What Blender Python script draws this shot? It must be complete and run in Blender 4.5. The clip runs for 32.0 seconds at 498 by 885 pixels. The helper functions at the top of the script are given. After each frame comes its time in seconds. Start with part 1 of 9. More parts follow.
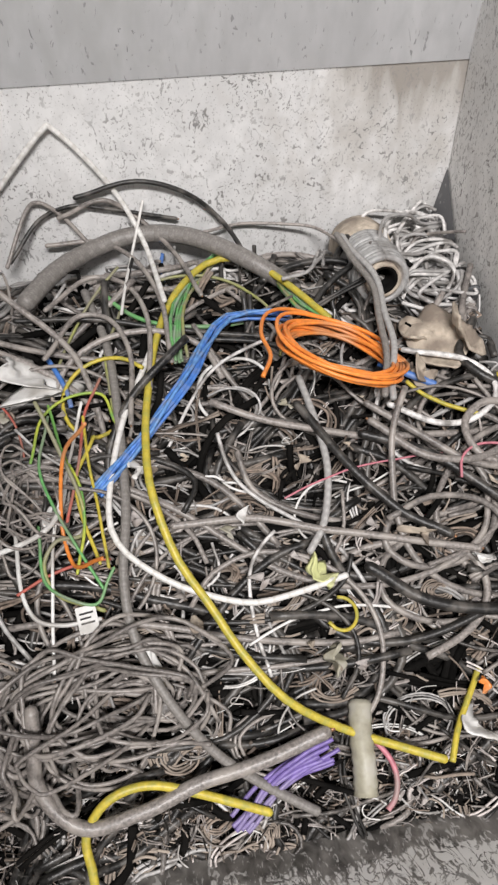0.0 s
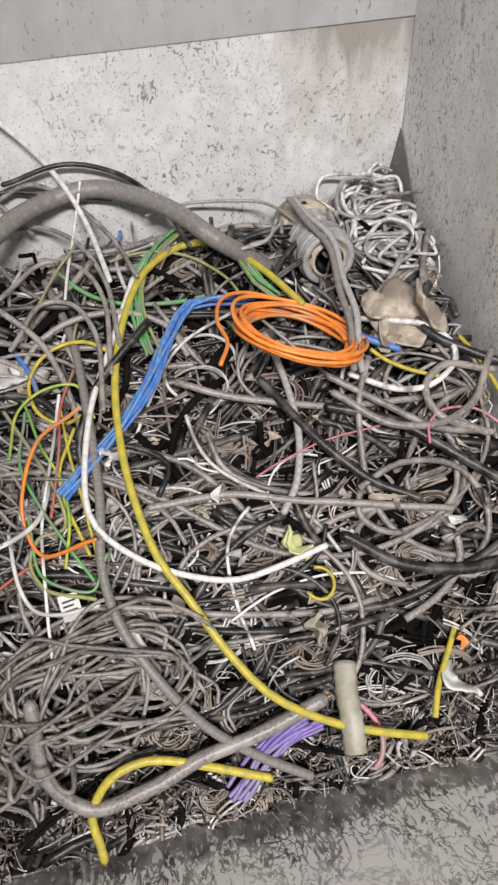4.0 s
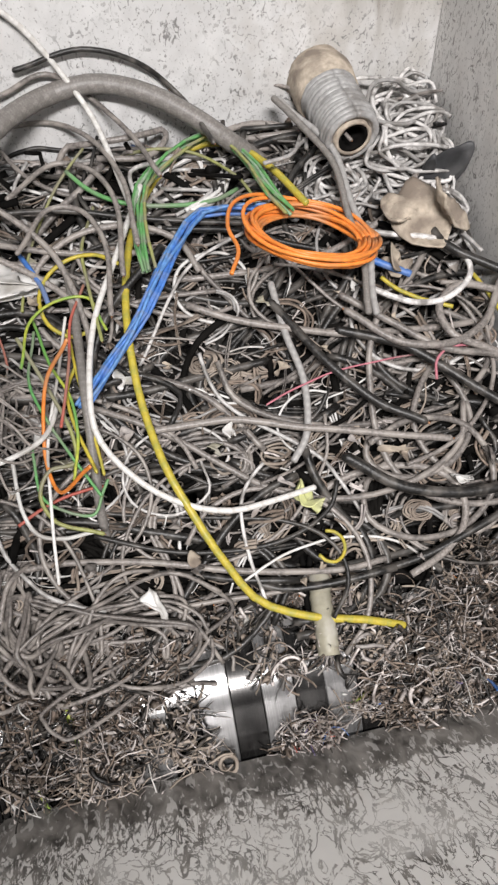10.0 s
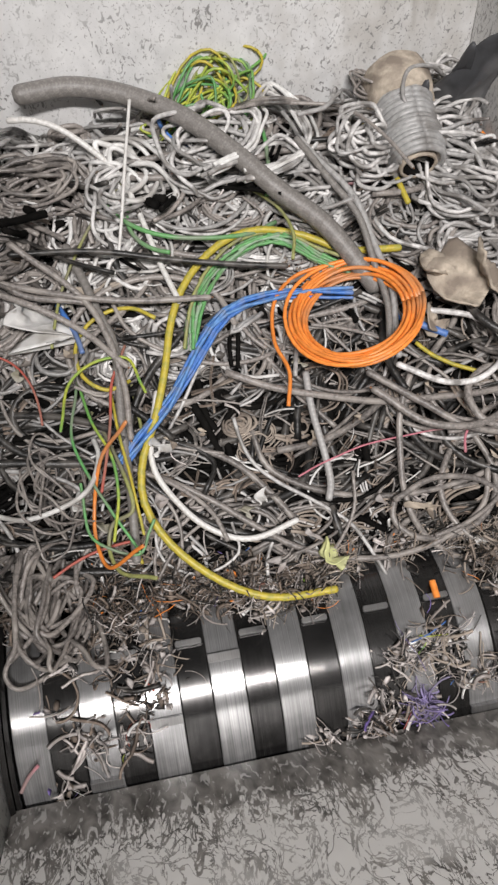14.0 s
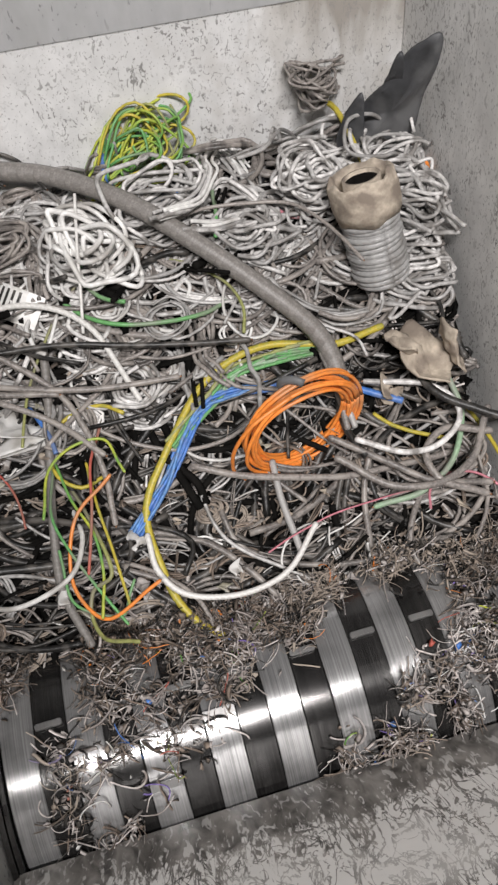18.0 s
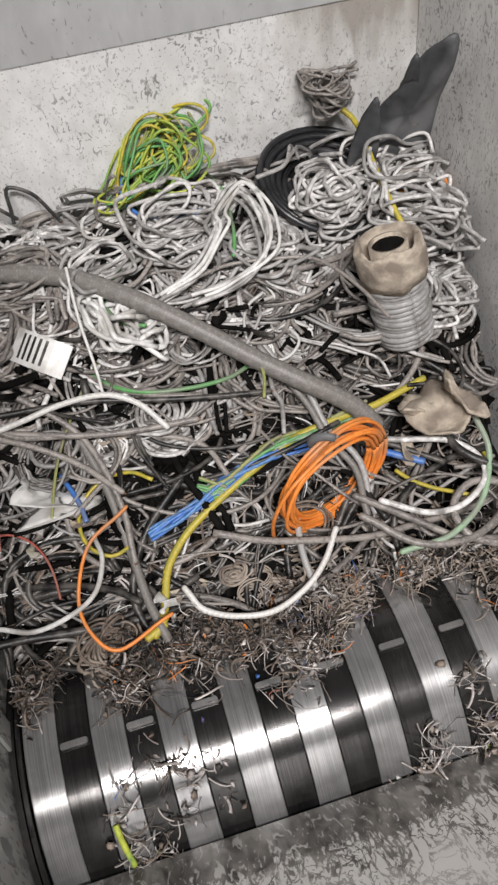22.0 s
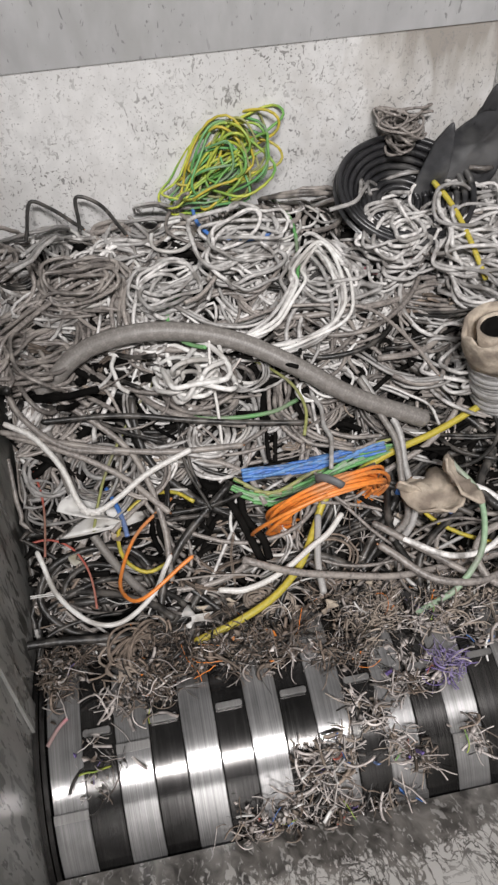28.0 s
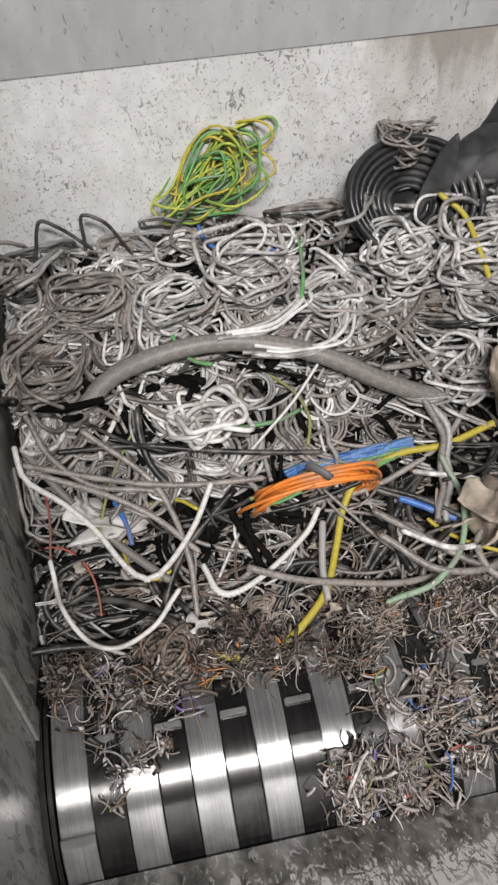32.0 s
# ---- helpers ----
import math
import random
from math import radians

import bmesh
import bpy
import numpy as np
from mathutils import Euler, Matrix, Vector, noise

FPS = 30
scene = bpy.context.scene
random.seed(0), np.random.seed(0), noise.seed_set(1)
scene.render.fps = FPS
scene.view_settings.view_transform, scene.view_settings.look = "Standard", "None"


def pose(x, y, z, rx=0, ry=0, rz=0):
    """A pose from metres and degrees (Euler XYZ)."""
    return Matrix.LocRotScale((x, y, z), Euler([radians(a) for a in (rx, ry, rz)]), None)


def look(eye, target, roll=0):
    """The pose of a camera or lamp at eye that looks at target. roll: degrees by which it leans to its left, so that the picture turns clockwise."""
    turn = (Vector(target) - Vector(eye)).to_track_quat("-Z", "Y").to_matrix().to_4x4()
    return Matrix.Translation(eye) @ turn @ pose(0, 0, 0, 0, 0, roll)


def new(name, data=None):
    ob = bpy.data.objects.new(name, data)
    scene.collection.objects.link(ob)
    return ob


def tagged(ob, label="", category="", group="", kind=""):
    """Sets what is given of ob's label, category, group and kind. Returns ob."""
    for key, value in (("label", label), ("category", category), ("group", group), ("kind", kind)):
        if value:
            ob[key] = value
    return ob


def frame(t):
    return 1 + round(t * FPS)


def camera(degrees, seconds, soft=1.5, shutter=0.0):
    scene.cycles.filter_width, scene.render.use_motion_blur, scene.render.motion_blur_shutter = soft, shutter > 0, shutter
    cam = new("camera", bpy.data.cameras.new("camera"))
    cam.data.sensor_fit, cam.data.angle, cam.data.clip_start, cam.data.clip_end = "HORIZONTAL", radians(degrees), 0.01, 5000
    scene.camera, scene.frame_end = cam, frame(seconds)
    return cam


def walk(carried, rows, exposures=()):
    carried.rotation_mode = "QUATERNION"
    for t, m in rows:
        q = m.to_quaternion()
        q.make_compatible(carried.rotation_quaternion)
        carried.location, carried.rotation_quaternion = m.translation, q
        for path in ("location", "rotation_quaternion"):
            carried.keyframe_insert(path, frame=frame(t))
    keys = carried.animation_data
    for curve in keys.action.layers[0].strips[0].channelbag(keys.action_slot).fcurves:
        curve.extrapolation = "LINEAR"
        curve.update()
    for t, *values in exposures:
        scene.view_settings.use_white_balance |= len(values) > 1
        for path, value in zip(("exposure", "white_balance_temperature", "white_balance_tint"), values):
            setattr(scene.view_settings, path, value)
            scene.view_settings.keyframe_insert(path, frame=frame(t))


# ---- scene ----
from mathutils import Quaternion

cam = camera(36.5, 32.0, soft=2.5)
# seconds, x, y, z, heading, tilt, lean
PATH = (
    (0.0, 0.2176, -0.4158, 0.9295, -9.80, -43.97, -0.18),
    (0.5, 0.2182, -0.4160, 0.9276, -10.67, -44.23, -0.24),
    (1.0, 0.2190, -0.4162, 0.9266, -11.32, -44.44, -0.34),
    (1.5, 0.2216, -0.4151, 0.9253, -11.77, -44.74, -0.65),
    (2.0, 0.2218, -0.4166, 0.9256, -11.97, -45.01, -1.21),
    (2.5, 0.2235, -0.4179, 0.9254, -11.99, -45.01, -1.54),
    (3.0, 0.2295, -0.4179, 0.9216, -11.88, -45.21, -1.44),
    (3.5, 0.2255, -0.4208, 0.9266, -12.00, -45.59, -2.03),
    (5.5, 0.2262, -0.4203, 0.9336, -11.88, -47.06, -2.86),
    (6.0, 0.2278, -0.4185, 0.9358, -11.75, -47.28, -2.94),
    (6.5, 0.2284, -0.4191, 0.9399, -11.80, -47.61, -2.91),
    (7.0, 0.2275, -0.4233, 0.9451, -11.90, -47.92, -2.90),
    (7.5, 0.2267, -0.4177, 0.9397, -12.15, -47.73, -3.05),
    (8.0, 0.2236, -0.4160, 0.9348, -12.14, -47.80, -3.25),
    (8.5, 0.2192, -0.4127, 0.9302, -11.60, -48.14, -3.29),
    (9.0, 0.2156, -0.4133, 0.9272, -11.52, -48.44, -2.81),
    (9.5, 0.2078, -0.4129, 0.9214, -12.00, -48.58, -1.85),
    (10.0, 0.1992, -0.4125, 0.9147, -12.44, -48.74, -0.93),
    (10.5, 0.1914, -0.4141, 0.9145, -12.46, -48.81, -0.71),
    (11.0, 0.1851, -0.4104, 0.9133, -12.09, -48.80, -1.13),
    (11.5, 0.1772, -0.4050, 0.9146, -11.48, -48.74, -1.49),
    (12.0, 0.1730, -0.4046, 0.9175, -11.43, -48.47, -1.04),
    (12.5, 0.1685, -0.4079, 0.9175, -11.49, -48.23, -0.15),
    (13.0, 0.1651, -0.4046, 0.9152, -11.60, -48.15, -0.10),
    (13.5, 0.1769, -0.4099, 0.9131, -11.28, -48.73, 0.38),
    (14.0, 0.1885, -0.4037, 0.9057, -11.07, -49.06, -0.54),
    (14.5, 0.1913, -0.4106, 0.9034, -11.68, -48.39, -1.16),
    (15.0, 0.1924, -0.4179, 0.8990, -12.25, -47.82, -1.30),
    (15.5, 0.2035, -0.4196, 0.9010, -12.55, -47.51, -0.79),
    (17.5, 0.2186, -0.4172, 0.9135, -11.19, -46.87, -5.94),
    (18.0, 0.2244, -0.4145, 0.9147, -10.97, -46.61, -6.20),
    (18.5, 0.2200, -0.4088, 0.9108, -11.10, -46.12, -6.90),
    (19.0, 0.2104, -0.4054, 0.9090, -10.93, -45.27, -7.81),
    (19.5, 0.2115, -0.4034, 0.9078, -10.00, -44.30, -8.28),
    (20.0, 0.2138, -0.4073, 0.9081, -9.55, -43.88, -8.81),
    (20.5, 0.2168, -0.4043, 0.9050, -9.52, -44.05, -9.08),
    (21.0, 0.2173, -0.4029, 0.9031, -9.52, -44.50, -9.07),
    (21.5, 0.2170, -0.4040, 0.9024, -9.56, -45.04, -8.80),
    (22.0, 0.2161, -0.4062, 0.9046, -9.64, -45.49, -8.35),
    (22.5, 0.2172, -0.4096, 0.9082, -9.83, -45.84, -7.51),
    (23.0, 0.2178, -0.4125, 0.9126, -9.96, -46.17, -6.60),
    (23.5, 0.2147, -0.4084, 0.9128, -10.35, -46.27, -5.80),
    (24.0, 0.2092, -0.4059, 0.9137, -10.61, -46.39, -5.12),
    (24.5, 0.2045, -0.4044, 0.9166, -10.79, -46.37, -4.37),
    (25.0, 0.1934, -0.4051, 0.9222, -10.37, -46.12, -3.92),
    (25.5, 0.1873, -0.4050, 0.9216, -9.65, -45.73, -3.95),
    (27.5, 0.1752, -0.4059, 0.9136, -8.71, -44.79, -3.68),
    (28.0, 0.1739, -0.4055, 0.9115, -8.68, -44.62, -3.40),
    (28.5, 0.1732, -0.4054, 0.9099, -8.29, -44.42, -3.72),
    (29.0, 0.1717, -0.4063, 0.9095, -7.77, -44.41, -3.93),
    (29.5, 0.1708, -0.4063, 0.9090, -7.45, -44.55, -3.86),
    (30.0, 0.1704, -0.4062, 0.9116, -7.45, -44.60, -3.66),
    (30.5, 0.1705, -0.4054, 0.9135, -7.62, -44.79, -3.39),
    (31.0, 0.1705, -0.4039, 0.9138, -7.78, -45.02, -3.23),
    (31.5, 0.1718, -0.4009, 0.9151, -8.07, -44.93, -3.37),
    (32.0, 0.1736, -0.3967, 0.9160, -8.40, -44.75, -3.58),
)


def eye(x, y, z, heading, tilt, lean):
    return pose(x, y, z) @ pose(0, 0, 0, 0, 0, heading) @ pose(0, 0, 0, 90 + tilt) @ pose(0, 0, 0, 0, 0, lean)


EXPOSURE = ((0, 0.12), (3, 0.14), (7, 0.11), (9, 0.22), (11, 0.16), (13, 0.0), (19, 0.0), (32, 0.0))
walk(cam, [(r[0], eye(*r[1:])) for r in PATH], EXPOSURE)

# ---- light ----
world = bpy.data.worlds.new("hall_light")
scene.world = world
world.use_nodes = True
world.node_tree.nodes["Background"].inputs[0].default_value = (0.93, 0.95, 1.0, 1)
world.node_tree.nodes["Background"].inputs[1].default_value = 0.035


def area(name, at, to, size, size_y, watts, colour):
    data = bpy.data.lights.new(name, "AREA")
    data.shape, data.size, data.size_y, data.energy, data.color = "RECTANGLE", size, size_y, watts, colour
    ob = new(name, data)
    ob.matrix_world = look(at, to)
    return ob


area("hall_lamp", (0.14, -1.7, 2.35), (0.3, 0.25, 0.25), 0.9, 0.16, 93, (1.0, 0.968, 0.958))


# ---- materials ----
def mat(name, colour, rough=0.6, metal=0.0, vary=0.25, grain=60.0, bump=0.15, dirt=None, dirt_amount=0.5, dirt_scale=9.0, per_object=0.0, per_island=0.0, coat=0.0, shine=0.5):
    """Base colour broken up at two scales, with a second (dirt) colour in patches."""
    m = bpy.data.materials.new(name)
    m.use_nodes = True
    t = m.node_tree
    n, l = t.nodes, t.links
    b = n["Principled BSDF"]
    b.inputs["Roughness"].default_value, b.inputs["Metallic"].default_value = rough, metal
    b.inputs["Coat Weight"].default_value = coat
    b.inputs["Specular IOR Level"].default_value = shine
    co = n.new("ShaderNodeTexCoord")
    fine = n.new("ShaderNodeTexNoise")
    fine.inputs["Scale"].default_value, fine.inputs["Detail"].default_value = grain, 4
    big = n.new("ShaderNodeTexNoise")
    big.inputs["Scale"].default_value, big.inputs["Detail"].default_value = dirt_scale, 5
    for q in (fine, big):
        l.new(co.outputs["Object"], q.inputs["Vector"])
    hsv = n.new("ShaderNodeHueSaturation")
    hsv.inputs["Color"].default_value = (*colour, 1)
    val = n.new("ShaderNodeMapRange")
    val.inputs["To Min"].default_value, val.inputs["To Max"].default_value = 1 - vary, 1 + vary
    val.inputs["From Min"].default_value, val.inputs["From Max"].default_value = 0.3, 0.7
    l.new(fine.outputs["Fac"], val.inputs["Value"])
    top = val.outputs["Result"]
    for amount, source in ((per_object, "obj"), (per_island, "isl")):
        if amount:
            if source == "obj":
                r = n.new("ShaderNodeObjectInfo").outputs["Random"]
            else:
                r = n.new("ShaderNodeNewGeometry").outputs["Random Per Island"]
            rr = n.new("ShaderNodeMapRange")
            rr.inputs["To Min"].default_value, rr.inputs["To Max"].default_value = 1 - amount, 1 + amount
            l.new(r, rr.inputs["Value"])
            mu = n.new("ShaderNodeMath")
            mu.operation = "MULTIPLY"
            l.new(top, mu.inputs[0]), l.new(rr.outputs["Result"], mu.inputs[1])
            top = mu.outputs[0]
    l.new(top, hsv.inputs["Value"])
    out = hsv.outputs["Color"]
    if dirt:
        ramp = n.new("ShaderNodeMapRange")
        ramp.inputs["From Min"].default_value, ramp.inputs["From Max"].default_value = 0.62 - 0.3 * dirt_amount, 0.78 - 0.3 * dirt_amount
        l.new(big.outputs["Fac"], ramp.inputs["Value"])
        mix = n.new("ShaderNodeMix")
        mix.data_type = "RGBA"
        l.new(ramp.outputs["Result"], mix.inputs[0])
        l.new(out, mix.inputs[6])
        mix.inputs[7].default_value = (*dirt, 1)
        out = mix.outputs[2]
    l.new(out, b.inputs["Base Color"])
    bp = n.new("ShaderNodeBump")
    bp.inputs["Strength"].default_value, bp.inputs["Distance"].default_value = bump, 0.002
    l.new(fine.outputs["Fac"], bp.inputs["Height"])
    l.new(bp.outputs["Normal"], b.inputs["Normal"])
    return m


def chipped(name, paint, bare, amount, scale, rough, stretch=(1.6, 1.0, 0.8), metal=0.0, stain=None, bare_metal=0.0, swirl=0.6, spot=None, drip=None):
    """Paint with small chips and streaks through to bare steel, and soft stains."""
    m = bpy.data.materials.new(name)
    m.use_nodes = True
    t = m.node_tree
    n, l = t.nodes, t.links
    b = n["Principled BSDF"]
    co = n.new("ShaderNodeTexCoord")
    mp = n.new("ShaderNodeMapping")
    mp.inputs["Scale"].default_value = stretch
    l.new(co.outputs["Object"], mp.inputs["Vector"])

    def noise_of(s, detail, dist=0.0):
        q = n.new("ShaderNodeTexNoise")
        q.inputs["Scale"].default_value, q.inputs["Detail"].default_value, q.inputs["Distortion"].default_value = s, detail, dist
        l.new(mp.outputs["Vector"], q.inputs["Vector"])
        return q.outputs["Fac"]

    def span(v, a, c, lo=0.0, hi=1.0):
        q = n.new("ShaderNodeMapRange")
        for k, x in zip(("From Min", "From Max", "To Min", "To Max"), (a, c, lo, hi)):
            q.inputs[k].default_value = x
        l.new(v, q.inputs["Value"])
        return q.outputs["Result"]

    def blend(f, a, c):
        q = n.new("ShaderNodeMix")
        q.data_type = "RGBA"
        l.new(f, q.inputs[0])
        for s, x in ((6, a), (7, c)):
            if isinstance(x, tuple):
                q.inputs[s].default_value = (*x, 1)
            else:
                l.new(x, q.inputs[s])
        return q.outputs[2]

    def times(a, c):
        q = n.new("ShaderNodeMath")
        q.operation = "MULTIPLY"
        l.new(a, q.inputs[0]), l.new(c, q.inputs[1])
        return q.outputs[0]

    chips = times(span(noise_of(scale, 3, swirl), 0.66 - amount, 0.70 - amount), span(noise_of(scale * 0.13, 3), 0.38, 0.6, 0.15, 1.0))
    specks = span(noise_of(scale * 2.6, 2, 0.3), 0.68 - amount * 0.7, 0.72 - amount * 0.7, 0.0, 0.75)
    both = n.new("ShaderNodeMath")
    both.operation = "MAXIMUM"
    l.new(chips, both.inputs[0]), l.new(specks, both.inputs[1])
    chips = both.outputs[0]
    shade = blend(span(noise_of(7, 5), 0.35, 0.7), paint, tuple(0.8 * c for c in paint))
    shade = blend(span(noise_of(42, 8), 0.38, 0.68, 0.0, 0.8), shade, tuple(0.78 * c for c in paint))
    if stain:
        shade = blend(span(noise_of(4.0, 4, 0.8), 0.52, 0.7), shade, stain)
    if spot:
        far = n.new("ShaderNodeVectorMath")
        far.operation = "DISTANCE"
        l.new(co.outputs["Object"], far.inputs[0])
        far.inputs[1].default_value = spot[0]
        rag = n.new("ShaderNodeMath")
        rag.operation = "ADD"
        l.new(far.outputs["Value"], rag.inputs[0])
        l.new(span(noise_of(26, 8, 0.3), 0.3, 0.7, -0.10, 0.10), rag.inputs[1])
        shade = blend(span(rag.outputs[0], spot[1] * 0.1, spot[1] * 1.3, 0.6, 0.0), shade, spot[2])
    if drip:  # grime that has run down from the seam
        sep = n.new("ShaderNodeSeparateXYZ")
        l.new(co.outputs["Object"], sep.inputs[0])
        run = n.new("ShaderNodeMapping")
        run.inputs["Scale"].default_value = (34, 1, 5)
        l.new(co.outputs["Object"], run.inputs["Vector"])
        trail = n.new("ShaderNodeTexNoise")
        trail.inputs["Scale"].default_value, trail.inputs["Detail"].default_value, trail.inputs["Distortion"].default_value = 1.0, 5, 0.5
        l.new(run.outputs["Vector"], trail.inputs["Vector"])
        wet = times(span(sep.outputs[0], drip[0], drip[1]), span(sep.outputs[2], drip[2] - 0.07, drip[3], -0.25, 0.62))
        add = n.new("ShaderNodeMath")
        l.new(wet, add.inputs[0]), l.new(trail.outputs["Fac"], add.inputs[1])
        shade = blend(span(add.outputs[0], 0.72, 0.98, 0.0, 0.85), shade, drip[4])
    colour = blend(chips, shade, bare)
    l.new(colour, b.inputs["Base Color"])
    b.inputs["Roughness"].default_value = rough
    l.new(span(noise_of(scale * 0.3, 4), 0.3, 0.7, rough - 0.12, rough + 0.12), b.inputs["Roughness"])
    if metal or bare_metal:
        l.new(span(chips, 0, 1, metal, bare_metal), b.inputs["Metallic"])
    bp = n.new("ShaderNodeBump")
    bp.inputs["Strength"].default_value, bp.inputs["Distance"].default_value = 0.25, 0.0015
    inv = span(chips, 0, 1, 1, 0)
    l.new(inv, bp.inputs["Height"])
    l.new(bp.outputs["Normal"], b.inputs["Normal"])
    return m


def brushed(name, colour, rough, spread, dirt, metal=1.0):
    """Turned steel: fine rings round the shaft, with dark grime."""
    m = bpy.data.materials.new(name)
    m.use_nodes = True
    t = m.node_tree
    n, l = t.nodes, t.links
    b = n["Principled BSDF"]
    b.inputs["Metallic"].default_value, b.inputs["Roughness"].default_value = metal, rough
    co = n.new("ShaderNodeTexCoord")
    mp = n.new("ShaderNodeMapping")
    mp.inputs["Scale"].default_value = (900, 6, 6)
    l.new(co.outputs["Object"], mp.inputs["Vector"])
    rings = n.new("ShaderNodeTexNoise")
    rings.inputs["Scale"].default_value, rings.inputs["Detail"].default_value = 1.0, 3
    l.new(mp.outputs["Vector"], rings.inputs["Vector"])
    blot = n.new("ShaderNodeTexNoise")
    blot.inputs["Scale"].default_value, blot.inputs["Detail"].default_value = 22, 5
    l.new(co.outputs["Object"], blot.inputs["Vector"])
    r1 = n.new("ShaderNodeMapRange")
    r1.inputs["From Min"].default_value, r1.inputs["From Max"].default_value = 0.3, 0.7
    r1.inputs["To Min"].default_value, r1.inputs["To Max"].default_value = 1 - spread, 1.0
    l.new(rings.outputs["Fac"], r1.inputs["Value"])
    r2 = n.new("ShaderNodeMapRange")
    r2.inputs["From Min"].default_value, r2.inputs["From Max"].default_value = 0.42, 0.75
    r2.inputs["To Min"].default_value, r2.inputs["To Max"].default_value = 1.0, 1 - dirt
    l.new(blot.outputs["Fac"], r2.inputs["Value"])
    mu = n.new("ShaderNodeMath")
    mu.operation = "MULTIPLY"
    l.new(r1.outputs["Result"], mu.inputs[0]), l.new(r2.outputs["Result"], mu.inputs[1])
    hsv = n.new("ShaderNodeHueSaturation")
    hsv.inputs["Color"].default_value = (*colour, 1)
    l.new(mu.outputs[0], hsv.inputs["Value"])
    l.new(hsv.outputs["Color"], b.inputs["Base Color"])
    r3 = n.new("ShaderNodeMapRange")
    r3.inputs["To Min"].default_value, r3.inputs["To Max"].default_value = rough - 0.03, rough + 0.06
    l.new(blot.outputs["Fac"], r3.inputs["Value"])
    l.new(r3.outputs["Result"], b.inputs["Roughness"])
    bp = n.new("ShaderNodeBump")
    bp.inputs["Strength"].default_value, bp.inputs["Distance"].default_value = 0.12, 0.0006
    l.new(rings.outputs["Fac"], bp.inputs["Height"])
    l.new(bp.outputs["Normal"], b.inputs["Normal"])
    return m


def worn_plate():
    """Feed plate: pale worn steel, clogged dark towards the rotor, with slanting scratches between."""
    m = bpy.data.materials.new("scraped_steel_plate")
    m.use_nodes = True
    t = m.node_tree
    n, l = t.nodes, t.links
    b = n["Principled BSDF"]
    co = n.new("ShaderNodeTexCoord")

    def noise_of(scale, detail, stretch, turn=0.0, dist=0.0):
        mp = n.new("ShaderNodeMapping")
        mp.inputs["Scale"].default_value = stretch
        mp.inputs["Rotation"].default_value = (0, 0, turn)
        l.new(co.outputs["Object"], mp.inputs["Vector"])
        q = n.new("ShaderNodeTexNoise")
        q.inputs["Scale"].default_value, q.inputs["Detail"].default_value, q.inputs["Distortion"].default_value = scale, detail, dist
        l.new(mp.outputs["Vector"], q.inputs["Vector"])
        return q.outputs["Fac"]

    def maths(op, a, c):
        q = n.new("ShaderNodeMath")
        q.operation = op
        for k, x in enumerate((a, c)):
            if isinstance(x, float):
                q.inputs[k].default_value = x
            else:
                l.new(x, q.inputs[k])
        return q.outputs[0]

    def span(v, a, c, lo=0.0, hi=1.0):
        q = n.new("ShaderNodeMapRange")
        for k, x in zip(("From Min", "From Max", "To Min", "To Max"), (a, c, lo, hi)):
            q.inputs[k].default_value = x
        l.new(v, q.inputs["Value"])
        return q.outputs["Result"]

    def blend(f, a, c):
        q = n.new("ShaderNodeMix")
        q.data_type = "RGBA"
        l.new(f, q.inputs[0])
        for s, x in ((6, a), (7, c)):
            if isinstance(x, tuple):
                q.inputs[s].default_value = (*x, 1)
            else:
                l.new(x, q.inputs[s])
        return q.outputs[2]

    sep = n.new("ShaderNodeSeparateXYZ")
    l.new(co.outputs["Object"], sep.inputs[0])
    near = span(sep.outputs[1], -0.22, -0.155)
    patch = noise_of(9, 5, (1, 1, 1), 0.0, 0.6)

    def hairs(scale, turn, wide):
        """Thin wandering lines along one direction."""
        q = maths("ABSOLUTE", maths("SUBTRACT", noise_of(scale, 7, (1.0, 0.5, 0.5), turn, 1.4), 0.5), 0.0)
        return span(q, wide, wide * 0.5)

    lines = maths("MAXIMUM", maths("MAXIMUM", hairs(30, 0.7, 0.020), hairs(26, -0.6, 0.018)), hairs(55, 0.1, 0.026))
    where = span(maths("ADD", maths("MULTIPLY", near, 0.55), patch), 0.38, 0.56, 0.45, 1.0)
    solid = span(maths("ADD", maths("ADD", maths("MULTIPLY", near, 0.42), maths("MULTIPLY", patch, 0.5)), maths("MULTIPLY", noise_of(120, 5, (1.5, 0.5, 0.5), 0.5, 1.2), 0.55)), 0.70, 0.76)
    fleck = span(noise_of(95, 5, (1.5, 0.6, 0.6), 0.6, 1.0), 0.57, 0.63)
    dark = maths("MULTIPLY", maths("MAXIMUM", maths("MULTIPLY", lines, where), solid), span(maths("MULTIPLY", fleck, span(near, 0.4, 1.0, 1.0, 0.5)), 0.0, 1.0, 1.0, 0.1))
    light = blend(noise_of(30, 5, (1, 1, 1)), (0.58, 0.565, 0.545), (0.72, 0.705, 0.685))
    grime = blend(span(noise_of(48, 8, (1, 0.6, 0.6), 0.5, 0.8), 0.34, 0.66), (0.05, 0.046, 0.042), (0.27, 0.255, 0.237))
    l.new(blend(dark, light, grime), b.inputs["Base Color"])
    l.new(span(dark, 0.0, 1.0, 0.5, 0.42), b.inputs["Roughness"])
    bp = n.new("ShaderNodeBump")
    bp.inputs["Strength"].default_value, bp.inputs["Distance"].default_value = 0.2, 0.001
    l.new(span(dark, 0.0, 1.0, 1.0, 0.0), bp.inputs["Height"])
    l.new(bp.outputs["Normal"], b.inputs["Normal"])
    return m


